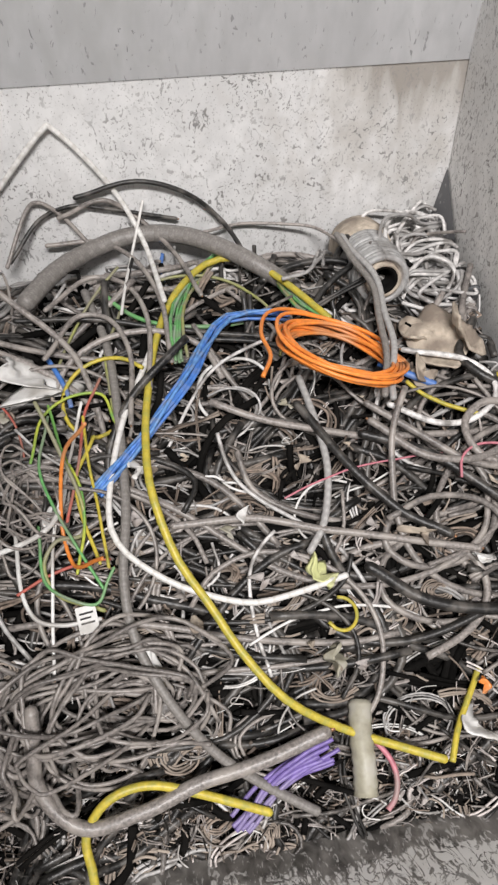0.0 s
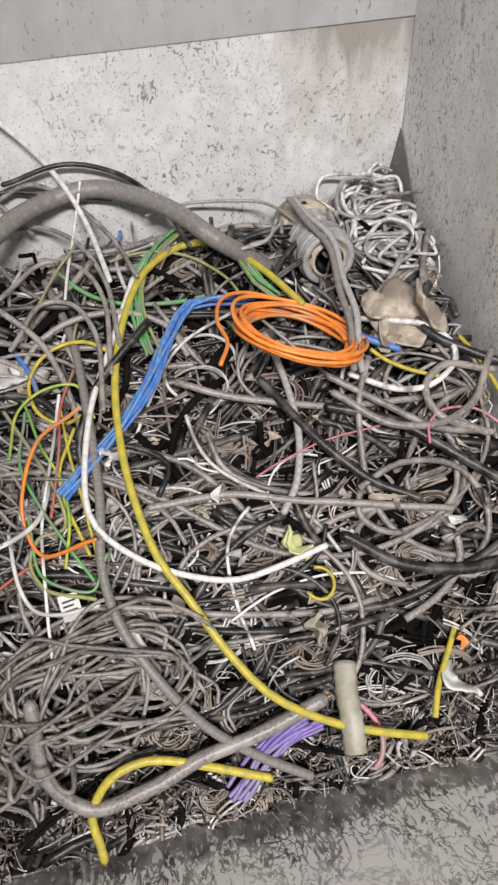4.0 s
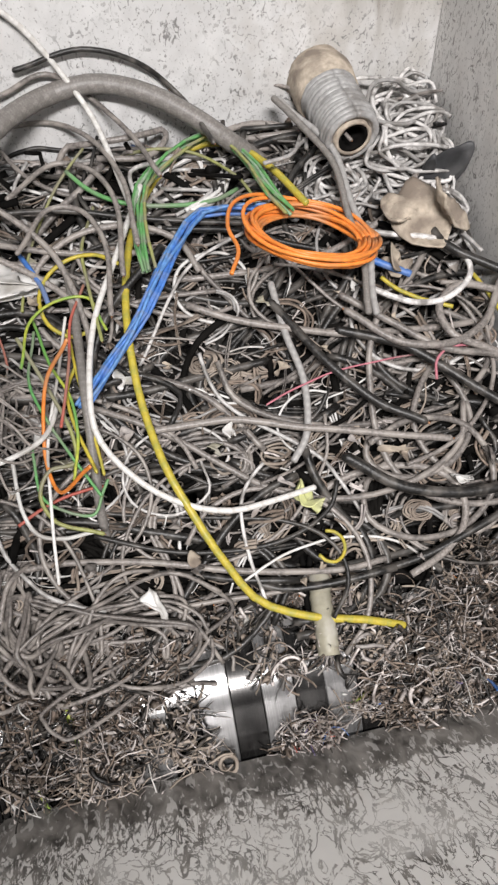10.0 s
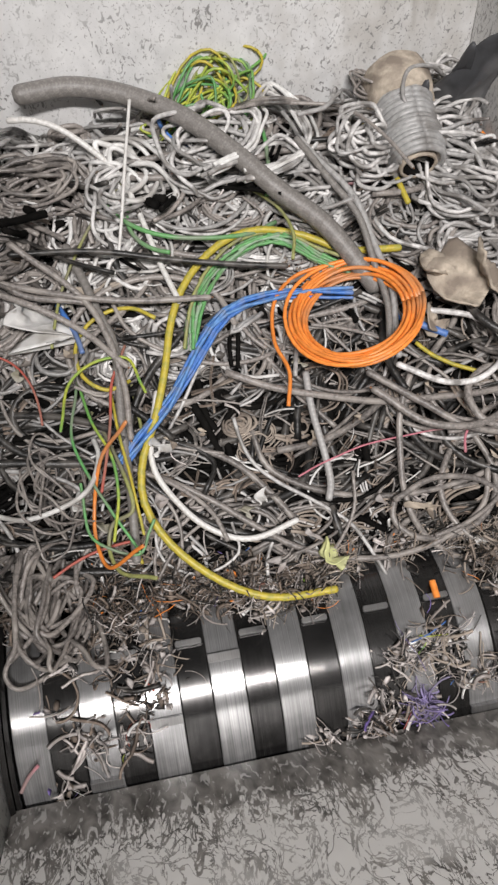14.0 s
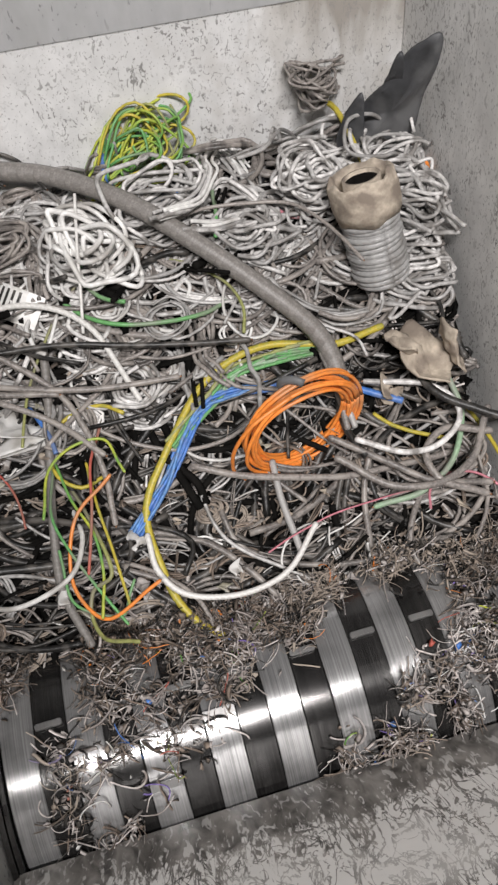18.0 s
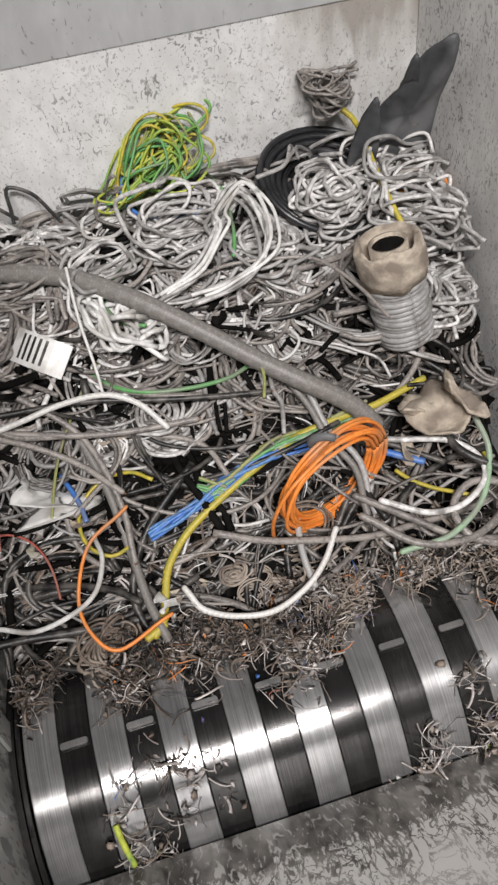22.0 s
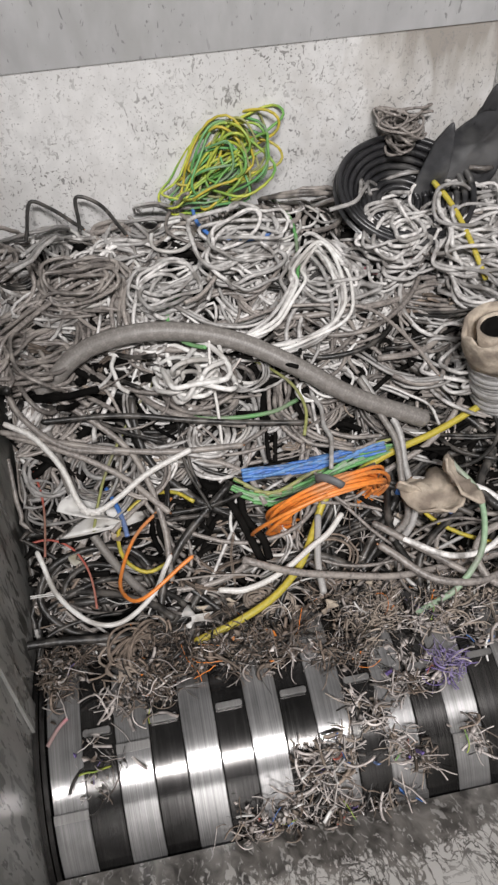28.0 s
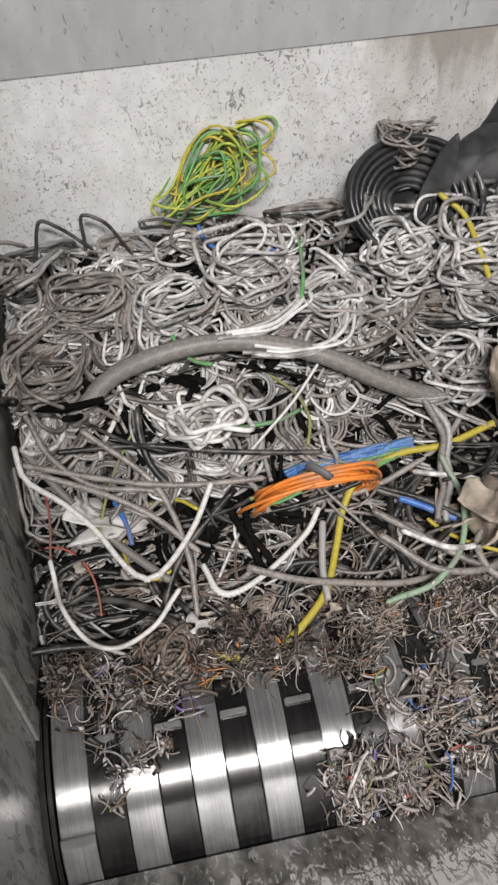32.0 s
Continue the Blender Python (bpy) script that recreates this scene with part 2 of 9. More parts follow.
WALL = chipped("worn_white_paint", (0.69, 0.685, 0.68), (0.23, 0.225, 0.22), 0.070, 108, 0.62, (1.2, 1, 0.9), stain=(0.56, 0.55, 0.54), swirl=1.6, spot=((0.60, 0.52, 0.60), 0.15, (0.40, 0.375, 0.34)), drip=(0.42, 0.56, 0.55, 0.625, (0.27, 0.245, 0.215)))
UPPER = chipped("grey_hopper_paint", (0.46, 0.46, 0.465), (0.20, 0.20, 0.20), -0.005, 60, 0.5, (1.2, 1, 0.5), stain=(0.36, 0.36, 0.36), swirl=2.4, spot=((0.20, 0.5, 0.72), 0.10, (0.33, 0.33, 0.325)))
SIDE = chipped("scuffed_grey_side", (0.78, 0.77, 0.755), (0.25, 0.24, 0.23), 0.08, 85, 0.5, (1, 1.4, 0.9), stain=(0.56, 0.54, 0.52), swirl=1.8)
DARK_WEDGE = chipped("dark_wedge_colour", (0.13, 0.13, 0.135), (0.3, 0.3, 0.3), 0.0, 60, 0.5)
CHEEK = chipped("oily_steel_cheek", (0.40, 0.40, 0.385), (0.07, 0.07, 0.064), 0.10, 45, 0.34, (1, 1.6, 0.5), metal=0.2, stain=(0.16, 0.163, 0.15), bare_metal=0.2)
PLATE = worn_plate()
STEEL = brushed("bright_turned_steel", (0.49, 0.485, 0.485), 0.15, 0.45, 0.45, 0.68)
KNIFE = brushed("worn_knife_steel", (0.24, 0.235, 0.23), 0.36, 0.3, 0.5, 0.7)
STEEL_DARK = brushed("dark_turned_steel", (0.095, 0.092, 0.09), 0.15, 0.6, 0.7, 0.8)

GREY_DARK = mat("dusty_black_rubber", (0.016, 0.015, 0.014), 0.42, vary=0.45, grain=300, bump=0.3, dirt=(0.10, 0.091, 0.082), dirt_amount=0.5, dirt_scale=45, per_object=0.4, per_island=0.6)
GREY_MID = mat("dusty_grey_sheath", (0.18, 0.162, 0.15), 0.38, vary=0.45, grain=300, bump=0.3, dirt=(0.31, 0.28, 0.255), dirt_amount=0.5, dirt_scale=45, per_object=0.35, per_island=0.7)
WOUND = mat("grey_wound_wire", (0.34, 0.335, 0.33), 0.42, vary=0.2, grain=180, dirt=(0.2, 0.19, 0.18), dirt_amount=0.45, dirt_scale=30)
GREY_LIGHT = mat("pale_grey_sheath", (0.47, 0.457, 0.445), 0.40, vary=0.25, grain=180, dirt=(0.22, 0.207, 0.195), dirt_amount=0.5, dirt_scale=50, per_object=0.4, per_island=0.45)
GREY_ROPE = mat("dusty_grey_power_sheath", (0.215, 0.20, 0.186), 0.46, vary=0.28, grain=420, bump=0.25, dirt=(0.17, 0.157, 0.145), dirt_amount=0.5, dirt_scale=160)
LOOP_GREY = mat("pale_grey_rubber_sheath", (0.36, 0.35, 0.34), 0.42, vary=0.2, grain=180, dirt=(0.25, 0.24, 0.23), dirt_amount=0.45, dirt_scale=50)
WHITE_ROPE = mat("scuffed_white_sheath", (0.68, 0.665, 0.64), 0.45, vary=0.15, grain=150, dirt=(0.56, 0.54, 0.51), dirt_amount=0.45, dirt_scale=90)
BLUE_PALE = mat("scuffed_blue_wire", (0.10, 0.24, 0.52), 0.45, vary=0.25, grain=160, dirt=(0.17, 0.23, 0.36), dirt_amount=0.5, dirt_scale=30)
WHITE_C = mat("dirty_white_sheath", (0.70, 0.69, 0.67), 0.45, vary=0.15, grain=150, dirt=(0.42, 0.40, 0.375), dirt_amount=0.5, dirt_scale=16, per_object=0.1, per_island=0.12)
BROWN_C = mat("brown_shreds", (0.16, 0.125, 0.10), 0.8, vary=0.4, grain=160, dirt=(0.36, 0.305, 0.255), dirt_amount=0.55, per_island=0.6)
SCRAP = mat("pale_shreds", (0.47, 0.43, 0.41), 0.75, vary=0.3, grain=160, dirt=(0.27, 0.235, 0.215), dirt_amount=0.5, dirt_scale=25, per_island=0.5)
YELLOW_C = mat("yellow_sheath", (0.50, 0.40, 0.05), 0.45, vary=0.2, grain=160, dirt=(0.36, 0.33, 0.06), dirt_amount=0.5, dirt_scale=110)
LIME_C = mat("yellow_green_wire", (0.40, 0.44, 0.06), 0.45, vary=0.25, grain=160, dirt=(0.14, 0.33, 0.08), dirt_amount=0.6, dirt_scale=18, per_island=0.3)
OLD_LIME = mat("dusty_yellow_green_wire", (0.27, 0.28, 0.10), 0.5, vary=0.25, grain=160, dirt=(0.24, 0.23, 0.15), dirt_amount=0.5, dirt_scale=18, per_island=0.3)
GREEN_C = mat("green_wire", (0.12, 0.33, 0.11), 0.45, vary=0.2, grain=160, dirt=(0.2, 0.26, 0.17), dirt_amount=0.5, dirt_scale=18, per_island=0.1)
PALE_GREEN = mat("pale_green_sheath", (0.27, 0.40, 0.26), 0.5, vary=0.2, grain=160, dirt=(0.27, 0.29, 0.24), dirt_amount=0.5, dirt_scale=18)
BLUE_C = mat("blue_wire", (0.06, 0.175, 0.50), 0.45, vary=0.25, grain=160, dirt=(0.15, 0.21, 0.38), dirt_amount=0.45, dirt_scale=18, per_island=0.1)
ORANGE_C = mat("orange_wire", (0.80, 0.25, 0.045), 0.42, vary=0.15, grain=160, dirt=(0.55, 0.24, 0.10), dirt_amount=0.4, dirt_scale=18, per_object=0.1, per_island=0.15)
RED_C = mat("red_wire", (0.42, 0.10, 0.075), 0.5, vary=0.2, grain=160, dirt=(0.30, 0.16, 0.12), dirt_amount=0.5, per_island=0.2)
PINK_C = mat("pink_wire", (0.50, 0.18, 0.22), 0.5, vary=0.2, grain=160, dirt=(0.32, 0.22, 0.21), dirt_amount=0.5, dirt_scale=18, per_island=0.2)
PURPLE_C = mat("violet_wire", (0.17, 0.12, 0.34), 0.45, vary=0.2, grain=160, dirt=(0.25, 0.22, 0.32), dirt_amount=0.4, per_island=0.3)
COPPER = mat("copper_strands", (0.30, 0.16, 0.09), 0.5, metal=0.7, vary=0.3, grain=300)
CARD = mat("dirty_cardboard", (0.45, 0.385, 0.31), 0.85, vary=0.28, grain=130, bump=0.5, dirt=(0.22, 0.18, 0.145), dirt_amount=0.6, dirt_scale=34)
PAPER = mat("pale_yellow_label", (0.68, 0.70, 0.33), 0.7, vary=0.1, grain=60, dirt=(0.45, 0.45, 0.25), dirt_amount=0.4, dirt_scale=30)
PLASTIC = mat("white_plastic", (0.70, 0.69, 0.67), 0.4, vary=0.12, grain=60, dirt=(0.42, 0.40, 0.37), dirt_amount=0.4, dirt_scale=30)
BLACK_P = mat("black_plastic", (0.022, 0.022, 0.024), 0.32, vary=0.3, grain=120, dirt=(0.09, 0.088, 0.086), dirt_amount=0.4, dirt_scale=20)
RUBBER = mat("black_rubber_sheet", (0.05, 0.051, 0.055), 0.55, vary=0.25, grain=90, dirt=(0.14, 0.14, 0.142), dirt_amount=0.5, dirt_scale=12)
# near-black colour that paints shade into heap gaps and tube bores
SHADE_BLACK = mat("painted_black_shade", (0.006, 0.0056, 0.0052), 0.9, vary=0.4, grain=90, dirt=(0.011, 0.010, 0.009), dirt_amount=0.4, dirt_scale=20, per_island=0.4, shine=0.05)
OLIVE = mat("olive_plastic_tube", (0.32, 0.30, 0.23), 0.5, vary=0.15, grain=120, dirt=(0.42, 0.40, 0.35), dirt_amount=0.4, dirt_scale=25)


# ---- helpers of the scene ----
def part(name, bm, material, parent, label=""):
    me = bpy.data.meshes.new(name)
    bm.to_mesh(me)
    bm.free()
    me.materials.append(material)
    ob = new(name, me)
    ob.parent = parent
    if label:
        ob["label"] = label
    return ob


def mesh_of(name, verts, faces, material, smooth=True):
    me = bpy.data.meshes.new(name)
    me.from_pydata(verts, [], faces)
    me.materials.append(material)
    if smooth:
        me.polygons.foreach_set("use_smooth", [True] * len(me.polygons))
    me.update()
    return me


def box(bm, x0, x1, y0, y1, z0, z1, bevel=0.0):
    v = bmesh.ops.create_cube(bm, size=1.0)["verts"]
    bmesh.ops.scale(bm, vec=(x1 - x0, y1 - y0, z1 - z0), verts=v)
    bmesh.ops.translate(bm, vec=((x0 + x1) / 2, (y0 + y1) / 2, (z0 + z1) / 2), verts=v)
    if bevel:
        edges = list({e for q in v for e in q.link_edges})
        bmesh.ops.bevel(bm, geom=edges, offset=bevel, segments=2, affect="EDGES")


def smooth_line(points, per):
    """A rounded line through the points (Catmull-Rom)."""
    p = np.array(points, float)
    p = np.vstack([2 * p[0] - p[1], p, 2 * p[-1] - p[-2]])
    out = []
    u = np.linspace(0, 1, per, endpoint=False)[:, None]
    for a, b, c, d in zip(p, p[1:], p[2:], p[3:]):
        out.append(0.5 * (2 * b + (c - a) * u + (2 * a - 5 * b + 4 * c - d) * u**2 + (3 * b - a - 3 * c + d) * u**3))
    return np.vstack(out + [p[-2][None]])


def tube(line, radius, sides=7, squash=1.0):
    """Vertices and faces of a closed tube along a line."""
    line = np.asarray(line, float)
    tan = np.gradient(line, axis=0)
    tan /= np.linalg.norm(tan, axis=1)[:, None] + 1e-12
    ref = np.array([0.0, 0.0, 1.0]) if abs(tan[0][2]) < 0.9 else np.array([1.0, 0, 0])
    nor = np.cross(tan[0], ref)
    ns = []
    for q in tan:
        nor = nor - q * (nor @ q)
        nor /= np.linalg.norm(nor) + 1e-12
        ns.append(nor)
    ns = np.array(ns)
    bi = np.cross(tan, ns)
    a = np.linspace(0, 2 * math.pi, sides, endpoint=False)
    r = np.broadcast_to(np.asarray(radius, float), (len(line),))
    ring = line[:, None] + r[:, None, None] * (np.cos(a)[None, :, None] * ns[:, None] + squash * np.sin(a)[None, :, None] * bi[:, None])
    verts = ring.reshape(-1, 3)
    k = len(line)
    i = np.arange(k - 1)[:, None] * sides
    j = np.arange(sides)[None]
    j2 = (j + 1) % sides
    faces = np.stack([i + j, i + j2, i + sides + j2, i + sides + j], -1).reshape(-1, 4).tolist()
    faces += [list(range(sides))[::-1], list(range((k - 1) * sides, k * sides))]
    return verts.tolist(), faces


class Bundle:
    """Gathers tubes and sheets into one mesh."""

    def __init__(self):
        self.v, self.f = [], []

    def add(self, verts, faces):
        o = len(self.v)
        self.v += verts
        self.f += [[i + o for i in q] for q in faces]

    def tube(self, line, radius, sides=7, squash=1.0):
        self.add(*tube(line, radius, sides, squash))

    def mesh(self, name, material, smooth=True):
        return mesh_of(name, self.v, self.f, material, smooth)


# ---- the heap's height and drift ----
HEAP_Y = (-0.2, -0.14, -0.05, 0.05, 0.15, 0.25, 0.35, 0.45, 0.52)
HEAP_T = (0, 6, 9, 11, 13, 19, 25, 32)
HEAP_Z = (
    (0.08, 0.12, 0.21, 0.28, 0.33, 0.36, 0.385, 0.40, 0.405), (0.08, 0.11, 0.20, 0.27, 0.32, 0.36, 0.39, 0.40, 0.405),
    (0.05, 0.08, 0.17, 0.25, 0.31, 0.36, 0.40, 0.44, 0.455), (0.03, 0.06, 0.14, 0.22, 0.29, 0.35, 0.41, 0.455, 0.47),
    (0.0, 0.05, 0.13, 0.19, 0.26, 0.33, 0.40, 0.46, 0.48), (0.0, 0.05, 0.12, 0.16, 0.22, 0.30, 0.39, 0.45, 0.475),
    (0.0, 0.05, 0.12, 0.155, 0.20, 0.28, 0.37, 0.43, 0.46), (0.0, 0.05, 0.12, 0.15, 0.185, 0.26, 0.35, 0.41, 0.44),
)
STOPS = (0, 3, 6, 7.5, 9, 10, 11, 13, 15.5, 19, 23, 25.5, 28, 32)


def heap(t, y):
    return float(np.interp(y, HEAP_Y, [np.interp(t, HEAP_T, [row[k] for row in HEAP_Z]) for k in range(9)]))


def drift(x, y, t):
    """Where a piece that lies at (x, y) at the start has got to."""
    dy = np.interp(t, (0, 3, 6, 9, 11, 13, 15.5, 19, 23, 25.5, 32), (0, -0.005, 0.01, 0.05, 0.03, 0.005, -0.02, -0.045, -0.085, -0.09, -0.085))
    dx = np.interp(t, (0, 9, 13, 19, 25, 32), (0, -0.005, 0.0, -0.02, -0.05, -0.05)) * np.clip(x / 0.4, 0, 1)
    return x + dx, y + dy * np.clip(0.35 + y / 0.2, 0.15, 1.0)


def ride(x, y, deep, swing, layer="front"):
    """Rows for a piece that rides on the heap; what reaches the rotor is pulled in."""
    rows = []
    for t in STOPS:
        if layer == "front":
            px, py = drift(x, y, t)
            pz = heap(t, py) - deep
            edge = np.interp(t, (0, 7, 8.5, 9.5, 11, 13, 19, 32), (-0.4, -0.4, -0.13, -0.06, -0.02, 0.0, 0.03, 0.035))
            gone = np.clip((edge + 0.03 - py) / 0.06, 0, 1)
            pz = pz * (1 - gone) + 0.0 * gone
            py = py * (1 - gone) + 0.02 * gone
        else:
            px, py = x, y - np.interp(t, (0, 13, 19, 25.5, 32), (0, 0, 0, 0.012, 0.02)) * np.clip((0.5 - y) / 0.15, 0, 1)
            pz = heap(max(t, 13), py) - deep - np.interp(t, (0, 6, 9, 11, 13, 15.5), (0.10, 0.10, 0.07, 0.04, 0.015, 0.0))
        a = swing * np.interp(t, (0, 9, 13, 19, 25, 32), (0, 0.3, -0.2, -0.6, -1, -1.1))
        rows.append((t, pose(px, py, pz, 14 * a, 6 * a, 10 * a)))
    return rows


# ---- hopper and machine ----
LEFT, RIGHT, BACK = -0.012, 0.655, 0.52


def slab(name, x0, x1, y0, y1, z0, z1, material, bevel=0.002):
    bm = bmesh.new()
    box(bm, x0, x1, y0, y1, z0, z1, bevel)
    ob = part(name, bm, material, None)
    return tagged(ob, kind="structure")


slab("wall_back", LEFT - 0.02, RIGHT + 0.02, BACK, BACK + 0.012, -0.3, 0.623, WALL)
slab("wall_right", RIGHT, RIGHT + 0.012, -0.75, BACK - 0.001, -0.3, 1.15, SIDE)
slab("wall_left", LEFT - 0.012, LEFT, -0.75, BACK - 0.001, -0.3, 1.15, CHEEK)


def sheet(name, corners, thick, material):
    """A flat plate with thickness, from four corners."""
    c = [Vector(q) for q in corners]
    nrm = (c[1] - c[0]).cross(c[3] - c[0]).normalized() * thick
    bm = bmesh.new()
    lo = [bm.verts.new(q) for q in c]
    hi = [bm.verts.new(q - nrm) for q in c]
    bm.faces.new(lo)
    bm.faces.new(hi[::-1])
    for i in range(4):
        j = (i + 1) % 4
        bm.faces.new((lo[j], lo[i], hi[i], hi[j]))
    return part(name, bm, material, None)


tagged(sheet("wall_back_upper", ((LEFT - 0.02, 0.5195, 0.6232), (RIGHT + 0.02, 0.5195, 0.6232), (RIGHT + 0.02, 0.455, 1.15), (LEFT - 0.02, 0.455, 1.15)), 0.01, UPPER), kind="structure")
front = tagged(sheet("feed_plate", ((LEFT + 0.001, -0.137, 0.073), (LEFT + 0.001, -0.72, 0.52), (RIGHT - 0.001, -0.72, 0.52), (RIGHT - 0.001, -0.137, 0.073)), 0.012, PLATE), kind="structure")
slab("floor", LEFT, RIGHT, -0.75, BACK, -0.32, -0.301, CHEEK)
# dark wedge low in the corner of back and right walls
bm = bmesh.new()
tri = [bm.verts.new(q) for q in ((RIGHT - 0.002, BACK - 0.002, 0.487), (RIGHT - 0.002, BACK - 0.002, 0.30), (RIGHT - 0.002, BACK - 0.17, 0.30), (RIGHT - 0.035, BACK - 0.002, 0.30))]
for q in ((0, 1, 2), (0, 2, 3), (0, 3, 1), (1, 3, 2)):
    bm.faces.new([tri[i] for i in q])
bmesh.ops.recalc_face_normals(bm, faces=bm.faces)
tagged(part("trim_dark_wedge", bm, DARK_WEDGE, None), kind="structure")
bm = bmesh.new()
box(bm, LEFT + 0.0005, LEFT + 0.004, -0.02, 0.012, 0.10, 0.60, 0.001)
tagged(part("trim_edge", bm, CHEEK, None), kind="structure")


AXLE_Y, AXLE_Z, ROTOR_R = 0.005, -0.0086, 0.16
SPIN, STEP_ZERO, STEP_LAG, PITCH = -28.52, 31.04, 19.77, 0.0702  # degrees a second, first knife at 24 s, lag from ring to ring


def axle(t):
    return pose(0, AXLE_Y, AXLE_Z, SPIN * (t - 24))


def rotor():
    """Cutter rings with three knives each, set in a helix, and dark spacer rings between them."""
    hub = tagged(new("shredder_rotor"), "bright steel shredder rotor with stepped cutter rings", "rotor")

    def ring(x0, x1, radius, first, drop, material, name, label=""):
        """Seen along the shaft the rim falls back from each knife to the next."""
        bm = bmesh.new()
        rims = []
        for third in range(3):
            for i in range(41):
                u = i / 40
                th = math.radians(first + 120 * third + 120 * u)
                r = radius - drop * min(1.0, u * 1.15) if drop else radius
                rims.append((-r * math.sin(th), r * math.cos(th)))
        seg = len(rims)
        bev = 0.0009
        loops = []
        for x, cut in ((x0, bev), (x0 + bev, 0.0), (x1 - bev, 0.0), (x1, bev)):
            loops.append([bm.verts.new((x, y * (1 - cut / radius), z * (1 - cut / radius))) for y, z in rims])
        for a, b in zip(loops, loops[1:]):
            for i in range(seg):
                k = (i + 1) % seg
                f = bm.faces.new((a[i], b[i], b[k], a[k]))
                f.smooth = i % 41 != 40
        bm.faces.new([bm.verts.new(v.co) for v in loops[0]])
        bm.faces.new([bm.verts.new(v.co) for v in loops[-1][::-1]])
        bmesh.ops.recalc_face_normals(bm, faces=bm.faces)
        for e in bm.edges:
            if len(e.link_faces) == 2 and e.calc_face_angle(0) > 0.6:
                e.smooth = False
        return part(name, bm, material, hub, label)

    for k in range(10):
        x = PITCH * k
        if x > RIGHT - 0.012:
            break
        first = STEP_ZERO - STEP_LAG * k
        end_x = min(x + 0.0358, RIGHT - 0.003)
        body = ring(x + 0.0004, end_x, ROTOR_R, first, 0.0055, STEEL, "cutter_ring")
        for third in range(3):
            bm = bmesh.new()
            box(bm, x + 0.0008, end_x - 0.0004, -0.0045, 0.0045, -0.004, 0.0008, 0.0005)
            bmesh.ops.transform(bm, matrix=pose(0, 0, 0, first + 120 * third + 1.8) @ pose(0, 0, ROTOR_R), verts=bm.verts)
            part("knife", bm, KNIFE, body, "worn steel cutting edge")
        if x + PITCH < RIGHT - 0.01:
            ring(x + 0.0362, x + PITCH, ROTOR_R - 0.0035, first + 40, 0.0, STEEL_DARK, "spacer_ring", "dark steel spacer ring")
    return hub


ROTOR = rotor()
comb = tagged(new("counter_comb"), "fixed steel fingers between the cutter rings", "scraper comb")
for k in range(9):
    bm = bmesh.new()
    box(bm, PITCH * k + 0.0385, PITCH * k + 0.067, -0.003, 0.004, -0.007, 0.0, 0.0012)
    bmesh.ops.transform(bm, matrix=pose(0, AXLE_Y, AXLE_Z, 11.5) @ pose(0, 0, ROTOR_R + 0.0035) @ pose(0, 0, 0, 6), verts=bm.verts)
    part("finger", bm, KNIFE, comb)
end = bmesh.new()
bmesh.ops.create_cone(end, cap_ends=True, segments=96, radius1=0.172, radius2=0.168, depth=0.005, matrix=pose(LEFT + 0.0035, AXLE_Y, AXLE_Z, 0, 90, 0))
bmesh.ops.create_cone(end, cap_ends=True, segments=96, radius1=0.165, radius2=0.163, depth=0.004, matrix=pose(LEFT + 0.009, AXLE_Y, AXLE_Z, 0, 90, 0))
tagged(part("end_seal", end, STEEL_DARK, None), "dark oily steel seal ring beside the rotor", "seal ring")


# ---- the heap ----
def wander(rng, length, bend, n=9, flat=0.35, curl=0.0):
    """A loose cable: a line that turns slowly, lying mostly flat."""
    step = length / (n - 1)
    a = rng.uniform(0, 2 * math.pi)
    turn = rng.uniform(-bend, bend)
    p = [np.zeros(3)]
    zz = rng.uniform(-1, 1)
    for _ in range(n - 1):
        turn += rng.uniform(-bend, bend) * 0.5
        a += turn * step + curl * step
        zz = np.clip(zz + rng.uniform(-0.5, 0.5), -1, 1)
        p.append(p[-1] + step * np.array([math.cos(a), math.sin(a), flat * zz]))
    p = np.array(p)
    return p - p.mean(0)


def slope_tilt(p, slope):
    q = p.copy()
    q[:, 2] += q[:, 1] * slope
    return q


def inside(line, x, y, rise=0.0, slack=0.012):
    """Turns back what would run through the side walls or the back wall, for a piece laid at (x, y)."""
    q = np.array(line, float)
    left, right, back = LEFT + slack - x, RIGHT - slack - x, BACK - slack - y
    q[:, 0] = np.where(q[:, 0] < left, 2 * left - q[:, 0], q[:, 0])
    q[:, 0] = np.where(q[:, 0] > right, 2 * right - q[:, 0], q[:, 0])
    q[:, 0] = np.clip(q[:, 0], left, right)
    q[:, 2] += rise * np.clip(q[:, 1] - back, 0.0, 0.05)
    q[:, 1] = np.where(q[:, 1] > back, 2 * back - q[:, 1], q[:, 1])
    return q


